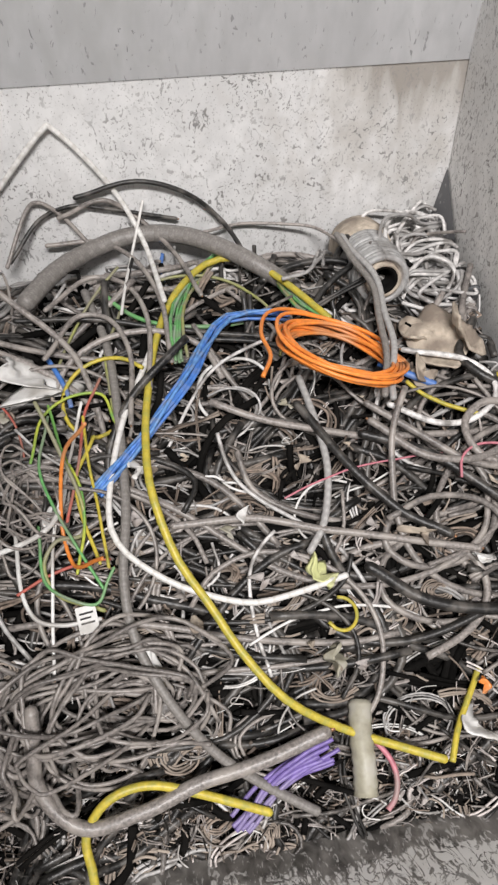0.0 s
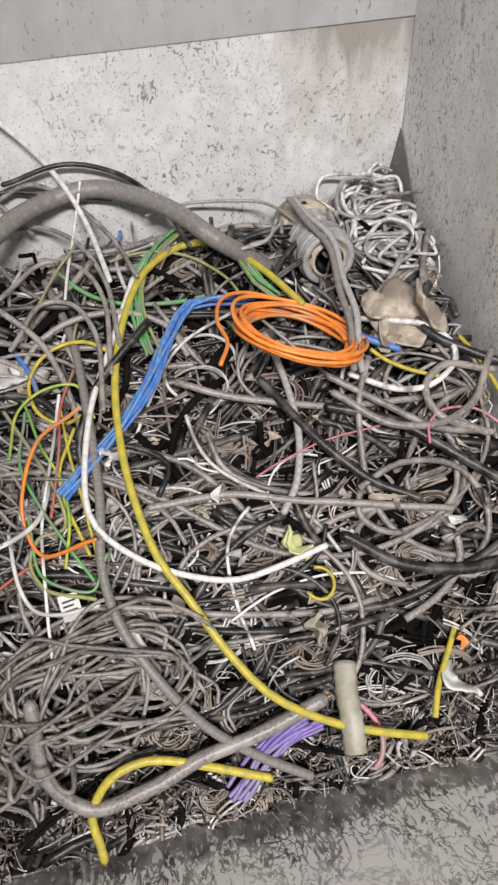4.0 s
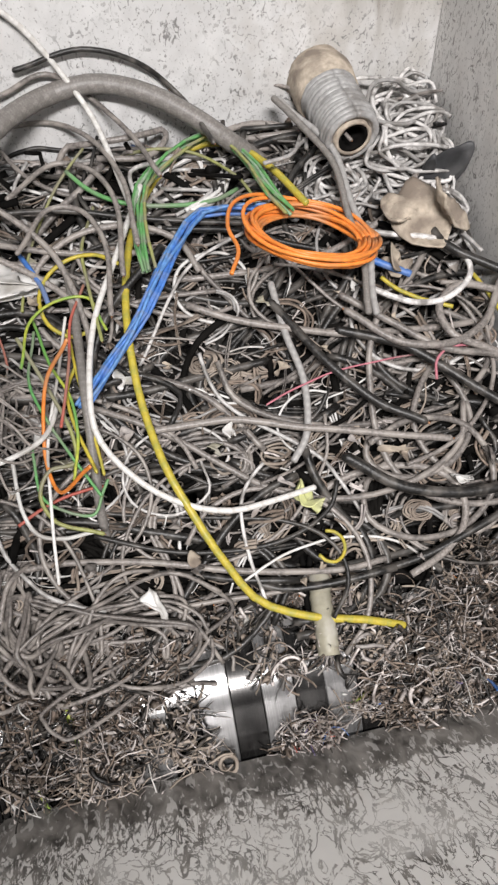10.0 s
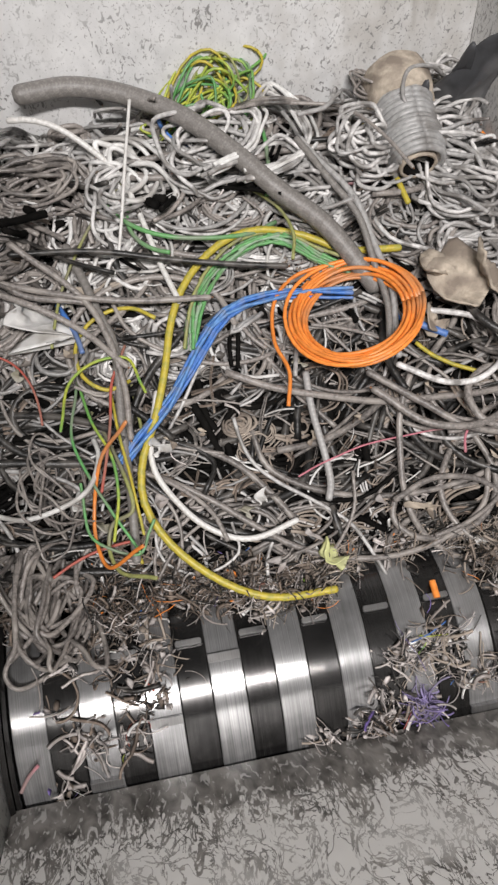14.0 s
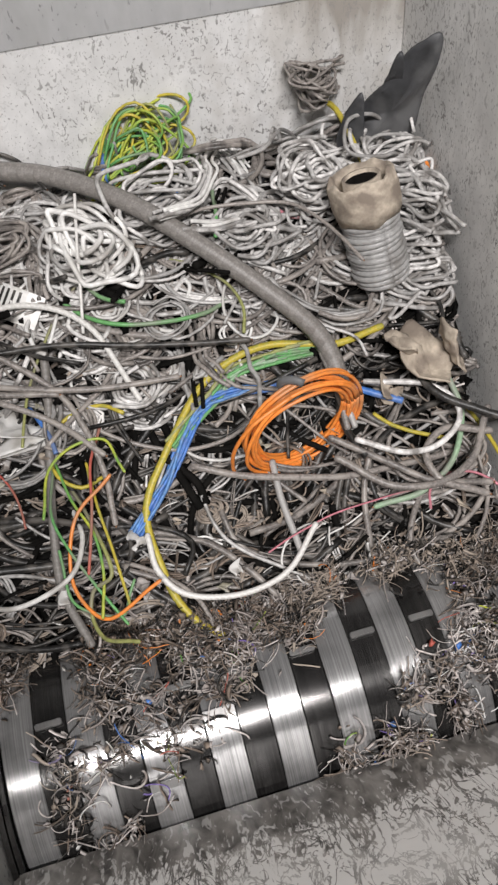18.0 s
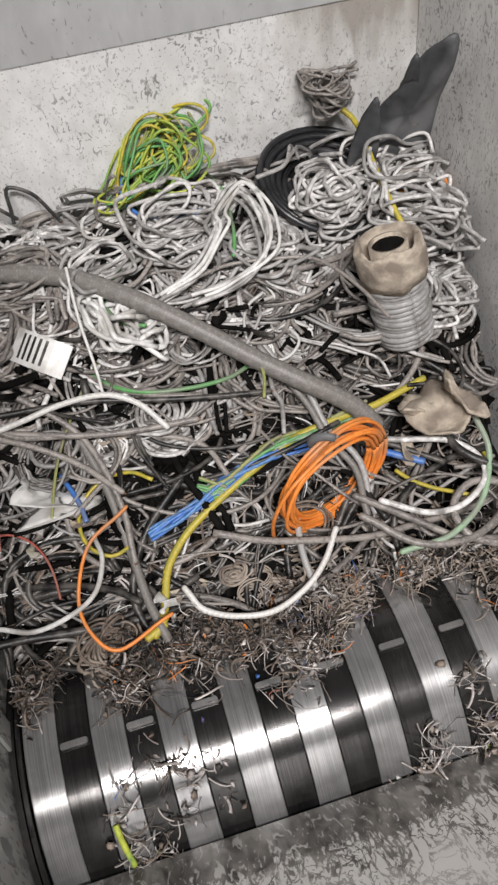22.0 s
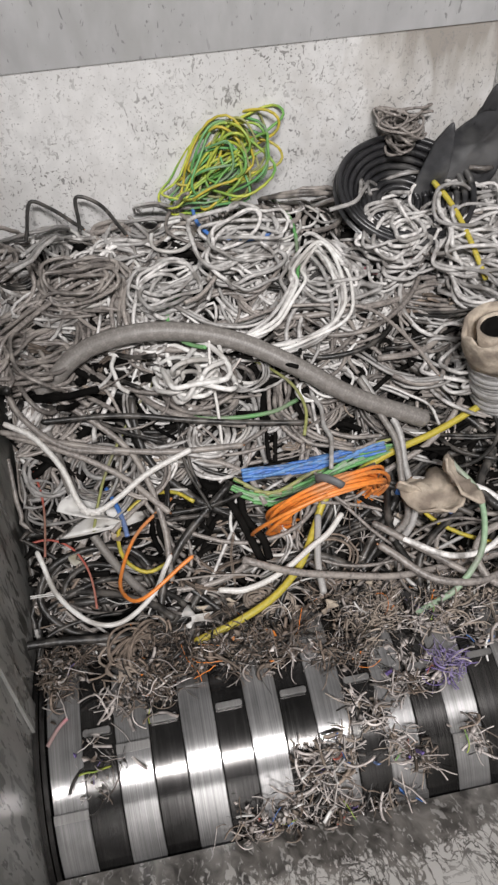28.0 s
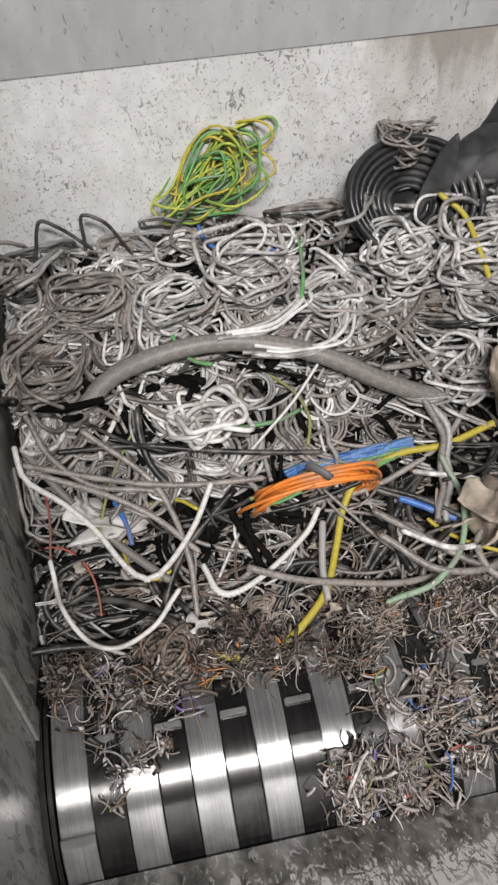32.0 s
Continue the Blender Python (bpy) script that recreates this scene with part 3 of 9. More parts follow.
def heap_piece(name, at, rng, count, span_x, span_y, top, bottom, slope, y_flat, lengths, radii, bend, curl, strands, material):
    """Groups of strands that run side by side, as pulled-out cables do."""
    b = Bundle()
    left = count
    while left > 0:
        ln = rng.uniform(*lengths)
        r = rng.choice(radii) * rng.uniform(0.85, 1.15)
        n = 5 if ln < 0.1 else 8 if curl < 20 else 13
        path = wander(rng, ln, bend, n, 0.16 if ln > 0.1 else 0.6, rng.choice((-1, 1)) * curl * rng.uniform(0.3, 1))
        path[:, 0] += rng.uniform(-span_x, span_x)
        path[:, 1] = path[:, 1] * y_flat + rng.uniform(-span_y, span_y)
        path = slope_tilt(path, slope)
        path[:, 2] += rng.uniform(bottom, top)
        many = min(left, rng.randint(*strands))
        left -= many
        side = np.gradient(path, axis=0)[:, [1, 0, 2]] * np.array((-1, 1, 0))
        side /= np.linalg.norm(side, axis=1)[:, None] + 1e-9
        for s in range(many):
            gap = (s - (many - 1) / 2) * 2.3 * r
            loose_ends = np.array([[0.0, 0.0, rng.uniform(-1, 1) * r] for _ in path]) + side * np.array([[gap + rng.uniform(-0.9, 0.9) * r] for _ in path])
            line = path + loose_ends
            if n > 5:
                line = line[rng.randint(0, 2) : n - rng.randint(0, 2)]
            b.tube(inside(smooth_line(line, 3), *at), r, 6 if r > 0.0024 else 5)
    return b.mesh(name, material)


MOVES = []


def carry(ob, rows):
    MOVES.append((ob, rows))
    return ob


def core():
    """Black sheet under the heap; its colour paints the shade seen in gaps."""
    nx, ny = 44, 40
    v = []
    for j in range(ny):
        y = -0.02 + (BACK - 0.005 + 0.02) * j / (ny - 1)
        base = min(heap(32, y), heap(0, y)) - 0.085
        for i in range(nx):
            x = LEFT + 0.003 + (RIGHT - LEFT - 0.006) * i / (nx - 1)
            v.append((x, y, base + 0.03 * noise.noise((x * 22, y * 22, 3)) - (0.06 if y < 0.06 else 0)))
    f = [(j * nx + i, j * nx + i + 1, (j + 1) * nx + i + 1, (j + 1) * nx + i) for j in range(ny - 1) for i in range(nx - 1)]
    return tagged(new("heap_core", mesh_of("heap_core", v, f, SHADE_BLACK)), "black sheet standing in for shade under the cable heap", "cable heap", kind="stuff")


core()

FRONT_KINDS = (  # material, share, lengths, radii, bend, curl, top, bottom, strands
    # first row: black strands whose colour stands for shade between the cables
    (SHADE_BLACK, 44, (0.12, 0.4), (0.0025, 0.0035, 0.0045), 8, 4, -0.008, -0.04, (1, 2)),
    (GREY_DARK, 9, (0.2, 0.5), (0.0022, 0.0032, 0.0048), 7, 4, -0.002, -0.016, (1, 2)),
    (GREY_MID, 9, (0.12, 0.36), (0.0014, 0.002, 0.0028), 12, 16, 0.003, -0.010, (1, 3)),
    (GREY_LIGHT, 6, (0.10, 0.26), (0.0011, 0.0015, 0.002), 14, 14, 0.004, -0.008, (1, 3)),
    (WHITE_C, 3, (0.04, 0.14), (0.0009, 0.0013), 16, 14, 0.004, -0.006, (1, 2)),
    (BROWN_C, 13, (0.03, 0.10), (0.0007, 0.0011, 0.0018), 30, 20, 0.003, -0.011, (1, 3)),
    (BROWN_C, 10, (0.06, 0.16), (0.0009, 0.0013, 0.0017), 24, 75, 0.005, -0.010, (1, 4)),
    (SCRAP, 16, (0.02, 0.08), (0.0005, 0.0008, 0.0013), 55, 30, 0.004, -0.010, (1, 2)),
    (GREY_MID, 12, (0.03, 0.12), (0.0007, 0.001), 45, 40, 0.006, -0.006, (1, 2)),
    (WHITE_C, 4, (0.02, 0.07), (0.0005, 0.0008), 50, 40, 0.005, -0.006, (1, 1)),
)
BACK_KINDS = (
    # first row: again black strands as painted shade in the gaps
    (SHADE_BLACK, 44, (0.12, 0.3), (0.0025, 0.0035, 0.0045), 14, 12, -0.007, -0.035, (1, 2)),
    (GREY_DARK, 7, (0.15, 0.36), (0.002, 0.003), 16, 22, -0.002, -0.016, (1, 3)),
    (GREY_MID, 13, (0.2, 0.42), (0.0020, 0.0025, 0.0030), 20, 52, 0.006, -0.010, (1, 3)),
    (GREY_LIGHT, 11, (0.2, 0.42), (0.0019, 0.0024, 0.0029), 22, 58, 0.012, -0.008, (1, 4)),
    (WHITE_C, 3, (0.14, 0.3), (0.0018, 0.0024), 18, 30, 0.012, -0.006, (1, 2)),
)
DARK_MID = {"dusty_black_rubber": 1.3, "dusty_grey_sheath": 0.75, "pale_grey_sheath": 0.3, "dirty_white_sheath": 0.3, "brown_shreds": 1.0, "pale_shreds": 0.5}
LOW = {"dusty_grey_sheath": 0.65, "pale_grey_sheath": 0.45, "dirty_white_sheath": 0.6, "brown_shreds": 1.25}
DARK_SIDE = {"pale_grey_sheath": 1.2, "dirty_white_sheath": 1.3, "pale_shreds": 1.4}
rng = random.Random(5)
for layer, xs, ys, kinds in (("front", 5, (-0.12, -0.04, 0.04, 0.12, 0.20, 0.28, 0.36, 0.44), FRONT_KINDS), ("back", 5, (0.28, 0.345, 0.41, 0.475), BACK_KINDS)):
    for i in range(xs):
        for y in ys:
            x = LEFT + (RIGHT - LEFT) * (i + 0.5) / xs
            slope = (heap(12, y + 0.05) - heap(12, y - 0.05)) / 0.1
            way = ride(x, y, 0.02 if layer == "front" else 0.014, rng.uniform(-0.5, 0.5), layer)
            for material, share, lengths, radii, bend, curl, top, bottom, strands in kinds:
                if layer == "front" and 0.0 < y < 0.42 or layer == "back" and y < 0.29:
                    share = round(share * (LOW if layer == "front" and y < 0.19 else DARK_MID if x > 0.2 else DARK_SIDE).get(material.name, 1.0))
                me = heap_piece("cable_heap", (x, min(y + 0.05, 0.49) if layer == "front" else y, 0.5 if layer == "back" and material in (GREY_MID, GREY_LIGHT, WHITE_C) else -0.4), rng, share, 0.062, 0.045, top, bottom, slope, 0.55 if layer == "front" else 0.85, lengths, radii, bend, curl, strands, material)
                ob = tagged(new("cable_heap", me), "tangled scrap cables packed in a heap", "cable heap", "heap of scrap cables", "stuff")
                carry(ob, way)

# ---- single things that ride on the heap: shapes round their own middle, and their ways ----
SHAPE, ROWS = {}, {}
SHAPE["yg_0"] = ((0.034, -0.063, -0.010), (0.002, 0.004, 0.002), (-0.036, 0.059, 0.008))
ROWS["yg_0"] = (
    (0, 0.401, 0.380, 0.415, 3, 0, 8), (3, 0.411, 0.340, 0.408, 0, -0, 0), (6, 0.417, 0.370, 0.414, 0, -0, 0),
    (9, 0.403, 0.426, 0.450, -8, -4, -11), (11, 0.415, 0.384, 0.448, 5, 2, -1), (13, 0.416, 0.331, 0.416, -13, -7, -16),
    (15.5, 0.427, 0.266, 0.375, -26, -15, -15), (19, 0.474, 0.216, 0.339, -44, -22, -8), (23, 0.460, 0.173, 0.286, -60, -17, 7),
    (25.5, 0.453, 0.180, 0.284, -58, -19, 4), (28, 0.512, 0.185, 0.282, -60, -24, 1), (32, 0.523, 0.191, 0.281, -59, -31, -3),
)
SHAPE["yg_1"] = ((0.051, 0.006, 0.000), (0.002, 0.019, 0.001), (-0.053, -0.025, -0.001))
ROWS["yg_1"] = (
    (0, 0.313, 0.421, 0.420, 1, -6, 7), (3, 0.325, 0.393, 0.415, 0, -0, 0), (6, 0.331, 0.423, 0.421, 0, -0, 0),
    (9, 0.327, 0.484, 0.446, 19, 1, -6), (11, 0.329, 0.430, 0.450, 7, -14, -1), (13, 0.350, 0.367, 0.416, 106, 15, 26),
    (15.5, 0.360, 0.300, 0.366, 117, 20, 22), (19, 0.394, 0.245, 0.310, 100, 13, 9), (23, 0.374, 0.176, 0.244, 117, 7, 21),
    (25.5, 0.373, 0.174, 0.231, 99, -3, 29), (28, 0.429, 0.188, 0.230, 126, -1, 23), (32, 0.441, 0.207, 0.234, 74, 5, 5),
)
SHAPE["yg_2"] = ((0.031, 0.071, 0.015), (-0.004, 0.002, 0.003), (-0.027, -0.073, -0.018))
ROWS["yg_2"] = (
    (0, 0.239, 0.316, 0.400, -8, -15, 2), (3, 0.241, 0.297, 0.400, 0, -0, 0), (6, 0.247, 0.327, 0.406, 0, -0, 0),
    (9, 0.235, 0.390, 0.415, 9, 4, 3), (11, 0.243, 0.332, 0.416, 1, -2, 2), (13, 0.249, 0.288, 0.391, 10, 13, -8),
    (15.5, 0.262, 0.232, 0.361, -1, 16, -9), (19, 0.285, 0.184, 0.315, -36, -24, -10), (23, 0.257, 0.124, 0.257, -64, -36, -1),
    (25.5, 0.264, 0.100, 0.227, -107, -51, 44), (28, 0.318, 0.115, 0.225, -142, -50, 88), (32, 0.324, 0.126, 0.216, -37, -48, 0),
)
SHAPE["yg_3"] = ((0.005, 0.064, 0.026), (-0.003, -0.001, 0.000), (-0.001, -0.063, -0.027))
ROWS["yg_3"] = (
    (0, 0.211, 0.179, 0.376, -9, 25, 4), (3, 0.210, 0.161, 0.357, 0, -0, 0), (6, 0.216, 0.190, 0.363, 0, -0, 0),
    (9, 0.205, 0.248, 0.367, -2, 13, 5), (11, 0.217, 0.203, 0.356, 16, 13, 11), (13, 0.193, 0.175, 0.325, 17, 5, -8),
    (15.5, 0.199, 0.144, 0.296, 75, 30, 56), (19, 0.223, 0.104, 0.272, 45, 18, 9), (23, 0.181, 0.083, 0.229, 53, 15, -43),
    (25.5, 0.190, 0.061, 0.197, 73, 17, -9), (28, 0.227, 0.060, 0.200, 91, 36, 27), (32, 0.247, 0.047, 0.175, 103, 19, 72),
)
SHAPE["yg_4"] = ((-0.017, 0.058, 0.031), (-0.004, -0.006, -0.002), (0.021, -0.052, -0.029))
ROWS["yg_4"] = (
    (0, 0.228, 0.064, 0.322, 9, -2, 2), (3, 0.225, 0.041, 0.300, 0, -0, 0), (6, 0.231, 0.071, 0.306, 0, -0, 0),
    (9, 0.220, 0.121, 0.317, -8, 19, 7), (11, 0.231, 0.090, 0.277, 1, 37, 20), (13, 0.201, 0.079, 0.240, 17, -6, 1),
    (15.5, 0.188, 0.059, 0.222, 2, -28, -11), (19, 0.213, 0.012, 0.219, -22, -33, -11), (23, 0.162, 0.015, -0.017, -22, -33, -11),
    (25.5, 0.176, 0.016, -0.096, -22, -33, -11), (28, 0.188, 0.015, -0.095, -22, -33, -11), (32, 0.210, 0.016, -0.094, -22, -33, -11),
)
SHAPE["yg_5"] = ((-0.028, 0.044, 0.031), (-0.004, 0.000, 0.001), (0.032, -0.044, -0.033))
ROWS["yg_5"] = (
    (0, 0.282, -0.024, 0.255, 0, -2, 2), (3, 0.274, -0.054, 0.240, 0, -0, 0), (6, 0.280, -0.024, 0.246, 0, -0, 0),
    (9, 0.265, 0.022, 0.258, -2, 2, -2), (11, 0.271, 0.016, 0.203, 17, 7, 11), (13, 0.266, 0.025, 0.179, 8, -7, 31),
    (15.5, 0.259, 0.001, 0.185, 15, -24, 31), (19, 0.276, 0.015, -0.017, 15, -24, 31), (23, 0.224, 0.016, -0.096, 15, -24, 31),
    (25.5, 0.239, 0.016, -0.096, 15, -24, 31), (28, 0.251, 0.016, -0.095, 15, -24, 31), (32, 0.272, 0.016, -0.095, 15, -24, 31),
)
SHAPE["yg_6"] = ((-0.053, 0.025, 0.026), (0.001, -0.003, -0.006), (0.052, -0.021, -0.020))
ROWS["yg_6"] = (
    (0, 0.369, -0.088, 0.199, 13, -5, -5), (3, 0.358, -0.122, 0.182, 0, -0, 0), (6, 0.365, -0.092, 0.189, 0, -0, 0),
    (9, 0.348, -0.054, 0.205, -4, -4, -4), (11, 0.349, -0.018, 0.152, -21, 1, 26), (13, 0.348, -0.011, 0.197, -62, -49, 21),
    (15.5, 0.352, 0.021, -0.030, -62, -49, 21), (19, 0.368, 0.016, -0.097, -62, -49, 21), (23, 0.317, 0.016, -0.096, -62, -49, 21),
    (25.5, 0.331, 0.016, -0.096, -62, -49, 21), (28, 0.343, 0.016, -0.096, -62, -49, 21), (32, 0.364, 0.016, -0.095, -62, -49, 21),
)
SHAPE["yg_7"] = ((-0.023, 0.005, 0.007), (0.023, -0.005, -0.007))
ROWS["yg_7"] = (
    (0, 0.443, -0.119, 0.175, -4, -8, -9), (3, 0.432, -0.148, 0.155, 0, -0, 0), (6, 0.439, -0.118, 0.162, 0, -0, 0),
    (9, 0.421, -0.085, 0.184, 0, -0, 0), (11, 0.429, -0.025, 0.132, 0, -0, 0), (13, 0.405, 0.024, -0.036, 0, -0, 0),
    (15.5, 0.409, 0.021, -0.110, 0, -0, 0), (19, 0.423, 0.016, -0.097, 0, -0, 0), (23, 0.372, 0.016, -0.097, 0, -0, 0),
    (25.5, 0.386, 0.016, -0.096, 0, -0, 0), (28, 0.398, 0.016, -0.096, 0, -0, 0), (32, 0.420, 0.016, -0.095, 0, -0, 0),
)
SHAPE["blue_0"] = ((0.039, -0.004, -0.001), (-0.001, 0.004, 0.000), (-0.037, -0.000, 0.000))
ROWS["blue_0"] = (
    (0, 0.357, 0.337, 0.406, 7, -1, 1), (3, 0.352, 0.307, 0.399, 0, -0, 0), (6, 0.355, 0.335, 0.409, 0, -0, 0),
    (9, 0.345, 0.379, 0.439, 0, -1, 0), (11, 0.357, 0.332, 0.430, 0, -2, -6), (13, 0.368, 0.268, 0.384, 0, 1, -15),
    (15.5, 0.376, 0.221, 0.354, 0, -1, -19), (19, 0.377, 0.191, 0.324, 0, -3, -16), (23, 0.367, 0.154, 0.281, -27, -10, 2),
    (25.5, 0.336, 0.163, 0.279, -53, -8, 1), (28, 0.365, 0.175, 0.274, -51, 16, 21), (32, 0.363, 0.203, 0.286, -51, 16, 21),
)
SHAPE["blue_1"] = ((0.031, 0.041, 0.012), (-0.001, 0.002, 0.002), (-0.030, -0.044, -0.014))
ROWS["blue_1"] = (
    (0, 0.291, 0.293, 0.402, -17, -6, 3), (3, 0.284, 0.265, 0.387, 0, -0, 0), (6, 0.288, 0.293, 0.397, 0, -0, 0),
    (9, 0.277, 0.339, 0.431, -4, 4, -1), (11, 0.288, 0.300, 0.414, 6, 2, -3), (13, 0.294, 0.249, 0.372, 1, 1, -14),
    (15.5, 0.288, 0.209, 0.341, -5, -6, -17), (19, 0.299, 0.176, 0.312, -9, -10, -20), (23, 0.270, 0.144, 0.269, -13, -3, -44),
    (25.5, 0.247, 0.147, 0.282, -24, 7, -36), (28, 0.310, 0.141, 0.312, -46, 29, -22), (32, 0.303, 0.161, 0.331, -46, 29, -22),
)
SHAPE["blue_2"] = ((0.053, 0.054, 0.021), (0.024, 0.018, 0.008), (-0.014, -0.015, -0.008), (-0.063, -0.057, -0.022))
ROWS["blue_2"] = (
    (0, 0.212, 0.194, 0.374, -16, -25, -6), (3, 0.202, 0.168, 0.353, 0, -0, 0), (6, 0.205, 0.196, 0.363, 0, -0, 0),
    (9, 0.199, 0.242, 0.386, 10, -8, 2), (11, 0.208, 0.214, 0.366, 35, 16, 21), (13, 0.206, 0.179, 0.323, 54, 17, 25),
    (15.5, 0.208, 0.160, 0.277, 59, -1, 10), (19, 0.234, 0.149, 0.243, 60, -18, -27), (23, 0.203, 0.166, 0.225, 102, -15, -21),
    (25.5, 0.199, 0.174, 0.253, 131, -39, -15), (28, 0.274, 0.163, 0.289, 128, -38, -13), (32, 0.315, 0.167, 0.301, 124, -41, -12),
)
SHAPE["coil"] = ((0.069, -0.007, -0.005), (0.056, 0.035, 0.024), (0.009, 0.057, 0.040), (-0.043, 0.045, 0.032), (-0.069, 0.007, 0.005), (-0.056, -0.035, -0.024), (-0.009, -0.057, -0.040), (0.043, -0.045, -0.032))
ROWS["coil"] = (
    (0, 0.435, 0.239, 0.415, -48, 18, -6), (3, 0.423, 0.219, 0.410, -48, 18, -6), (6, 0.426, 0.245, 0.420, -48, 18, -6),
    (9, 0.421, 0.288, 0.447, -45, 15, -3), (11, 0.434, 0.269, 0.418, -38, 9, -6), (13, 0.438, 0.255, 0.375, -26, 0, 0),
    (15.5, 0.423, 0.190, 0.335, -28, -27, -4), (16.7, 0.412, 0.182, 0.314, 18, -19, 1), (18, 0.402, 0.172, 0.293, 64, -17, 10), (20, 0.397, 0.155, 0.270, 64, -18, 18), (23, 0.400, 0.137, 0.245, 60, -18, 22),
    (25, 0.385, 0.142, 0.241, 59, -19, 26), (28, 0.347, 0.156, 0.233, 81, -13, 5), (30, 0.361, 0.171, 0.239, 81, -14, 6), (32, 0.335, 0.180, 0.241, 84, -10, -2),
)
SHAPE["thick_0"] = ((-0.080, -0.044, -0.019), (-0.031, -0.006, 0.000), (0.025, 0.026, 0.009), (0.085, 0.025, 0.010))
ROWS["thick_0"] = (
    (0, 0.149, 0.443, 0.435, -29, -5, 19), (3, 0.152, 0.461, 0.464, -18, -2, 10), (6, 0.159, 0.469, 0.465, -18, -2, 10),
    (9, 0.143, 0.478, 0.508, -8, -8, 2), (11, 0.154, 0.464, 0.532, -17, 4, 15), (13, 0.140, 0.451, 0.498, 0, -0, 0),
    (15.5, 0.068, 0.485, 0.530, 15, 7, -24), (19, 0.043, 0.448, 0.503, -12, -1, -5), (23, 0.003, 0.347, 0.441, -11, -8, -9),
    (25.5, 0.072, 0.327, 0.414, 50, -5, -30), (28, 0.066, 0.288, 0.380, 57, -13, -5), (32, 0.147, 0.259, 0.350, -6, -6, -10),
)
SHAPE["thick_1"] = ((-0.077, 0.046, 0.020), (-0.019, 0.023, 0.013), (0.028, -0.016, -0.004), (0.068, -0.053, -0.029))
ROWS["thick_1"] = (
    (0, 0.306, 0.458, 0.435, -6, -8, 7), (3, 0.301, 0.444, 0.460, -25, 7, -6), (6, 0.304, 0.452, 0.462, -25, 7, -6),
    (9, 0.305, 0.505, 0.490, 55, -9, 6), (11, 0.293, 0.457, 0.516, -22, 9, -3), (13, 0.299, 0.431, 0.488, 0, -0, 0),
    (15.5, 0.237, 0.439, 0.502, -17, 21, 16), (19, 0.210, 0.423, 0.483, 14, -4, 1), (23, 0.166, 0.323, 0.429, 43, -12, -10),
    (25.5, 0.218, 0.286, 0.407, -16, 27, 30), (28, 0.225, 0.273, 0.391, -20, 21, 26), (32, 0.318, 0.271, 0.353, 31, -19, 19),
)
SHAPE["thick_2"] = ((-0.052, 0.053, 0.033), (-0.019, 0.017, 0.013), (0.016, -0.015, -0.010), (0.055, -0.055, -0.036))
ROWS["thick_2"] = (
    (0, 0.442, 0.420, 0.368, 30, -2, 35), (3, 0.420, 0.384, 0.396, 30, -2, 35), (6, 0.423, 0.392, 0.397, 30, -2, 35),
    (9, 0.441, 0.514, 0.389, 30, -2, 35), (11, 0.413, 0.403, 0.447, 30, -2, 35), (13, 0.417, 0.327, 0.428, 0, -0, 0),
    (15.5, 0.380, 0.335, 0.422, -6, 12, 8), (19, 0.360, 0.311, 0.406, -15, 20, 13), (23, 0.325, 0.236, 0.355, -19, 15, 21),
    (25.5, 0.361, 0.220, 0.336, -13, 9, 19), (28, 0.391, 0.207, 0.335, 11, -25, 12), (32, 0.458, 0.249, 0.298, 15, -8, 19),
)
SHAPE["wlong_0"] = ((0.036, 0.085, 0.020), (0.000, -0.000, 0.002), (-0.037, -0.084, -0.022))
ROWS["wlong_0"] = (
    (0, 0.219, 0.287, 0.390, 0, -0, 0), (3, 0.223, 0.278, 0.389, 0, -0, 0), (6, 0.218, 0.298, 0.401, 5, -1, -3),
    (9, 0.206, 0.334, 0.419, 6, -2, -1), (11, 0.222, 0.320, 0.414, 9, -2, -6), (13, 0.212, 0.287, 0.387, 9, -2, -6),
    (15.5, 0.223, 0.257, 0.362, 9, -2, -6), (19, 0.213, 0.231, 0.173, 9, -2, -6), (23, 0.202, 0.203, 0.137, 9, -2, -6),
    (25.5, 0.191, 0.200, 0.128, 9, -2, -6), (28, 0.189, 0.204, 0.125, 9, -2, -6), (32, 0.196, 0.194, 0.108, 9, -2, -6),
)
SHAPE["wlong_1"] = ((0.011, 0.070, 0.028), (-0.010, -0.015, -0.004), (-0.001, -0.055, -0.023))
ROWS["wlong_1"] = (
    (0, 0.172, 0.134, 0.341, 0, -0, 0), (3, 0.175, 0.125, 0.340, 0, -0, 0), (6, 0.169, 0.148, 0.340, 10, 24, 14),
    (9, 0.159, 0.185, 0.352, 11, 15, 10), (11, 0.169, 0.182, 0.349, 20, 42, 28), (13, 0.159, 0.144, 0.323, 20, 42, 28),
    (15.5, 0.187, 0.117, 0.275, 66, 43, 91), (19, 0.194, 0.111, 0.262, 68, 39, 115), (23, 0.183, 0.081, 0.223, 68, 39, 115),
    (25.5, 0.173, 0.079, 0.044, 68, 39, 115), (28, 0.171, 0.083, 0.041, 68, 39, 115), (32, 0.178, 0.073, 0.024, 68, 39, 115),
)
SHAPE["wlong_2"] = ((-0.041, 0.029, 0.016), (-0.001, -0.005, -0.002), (0.042, -0.024, -0.014))
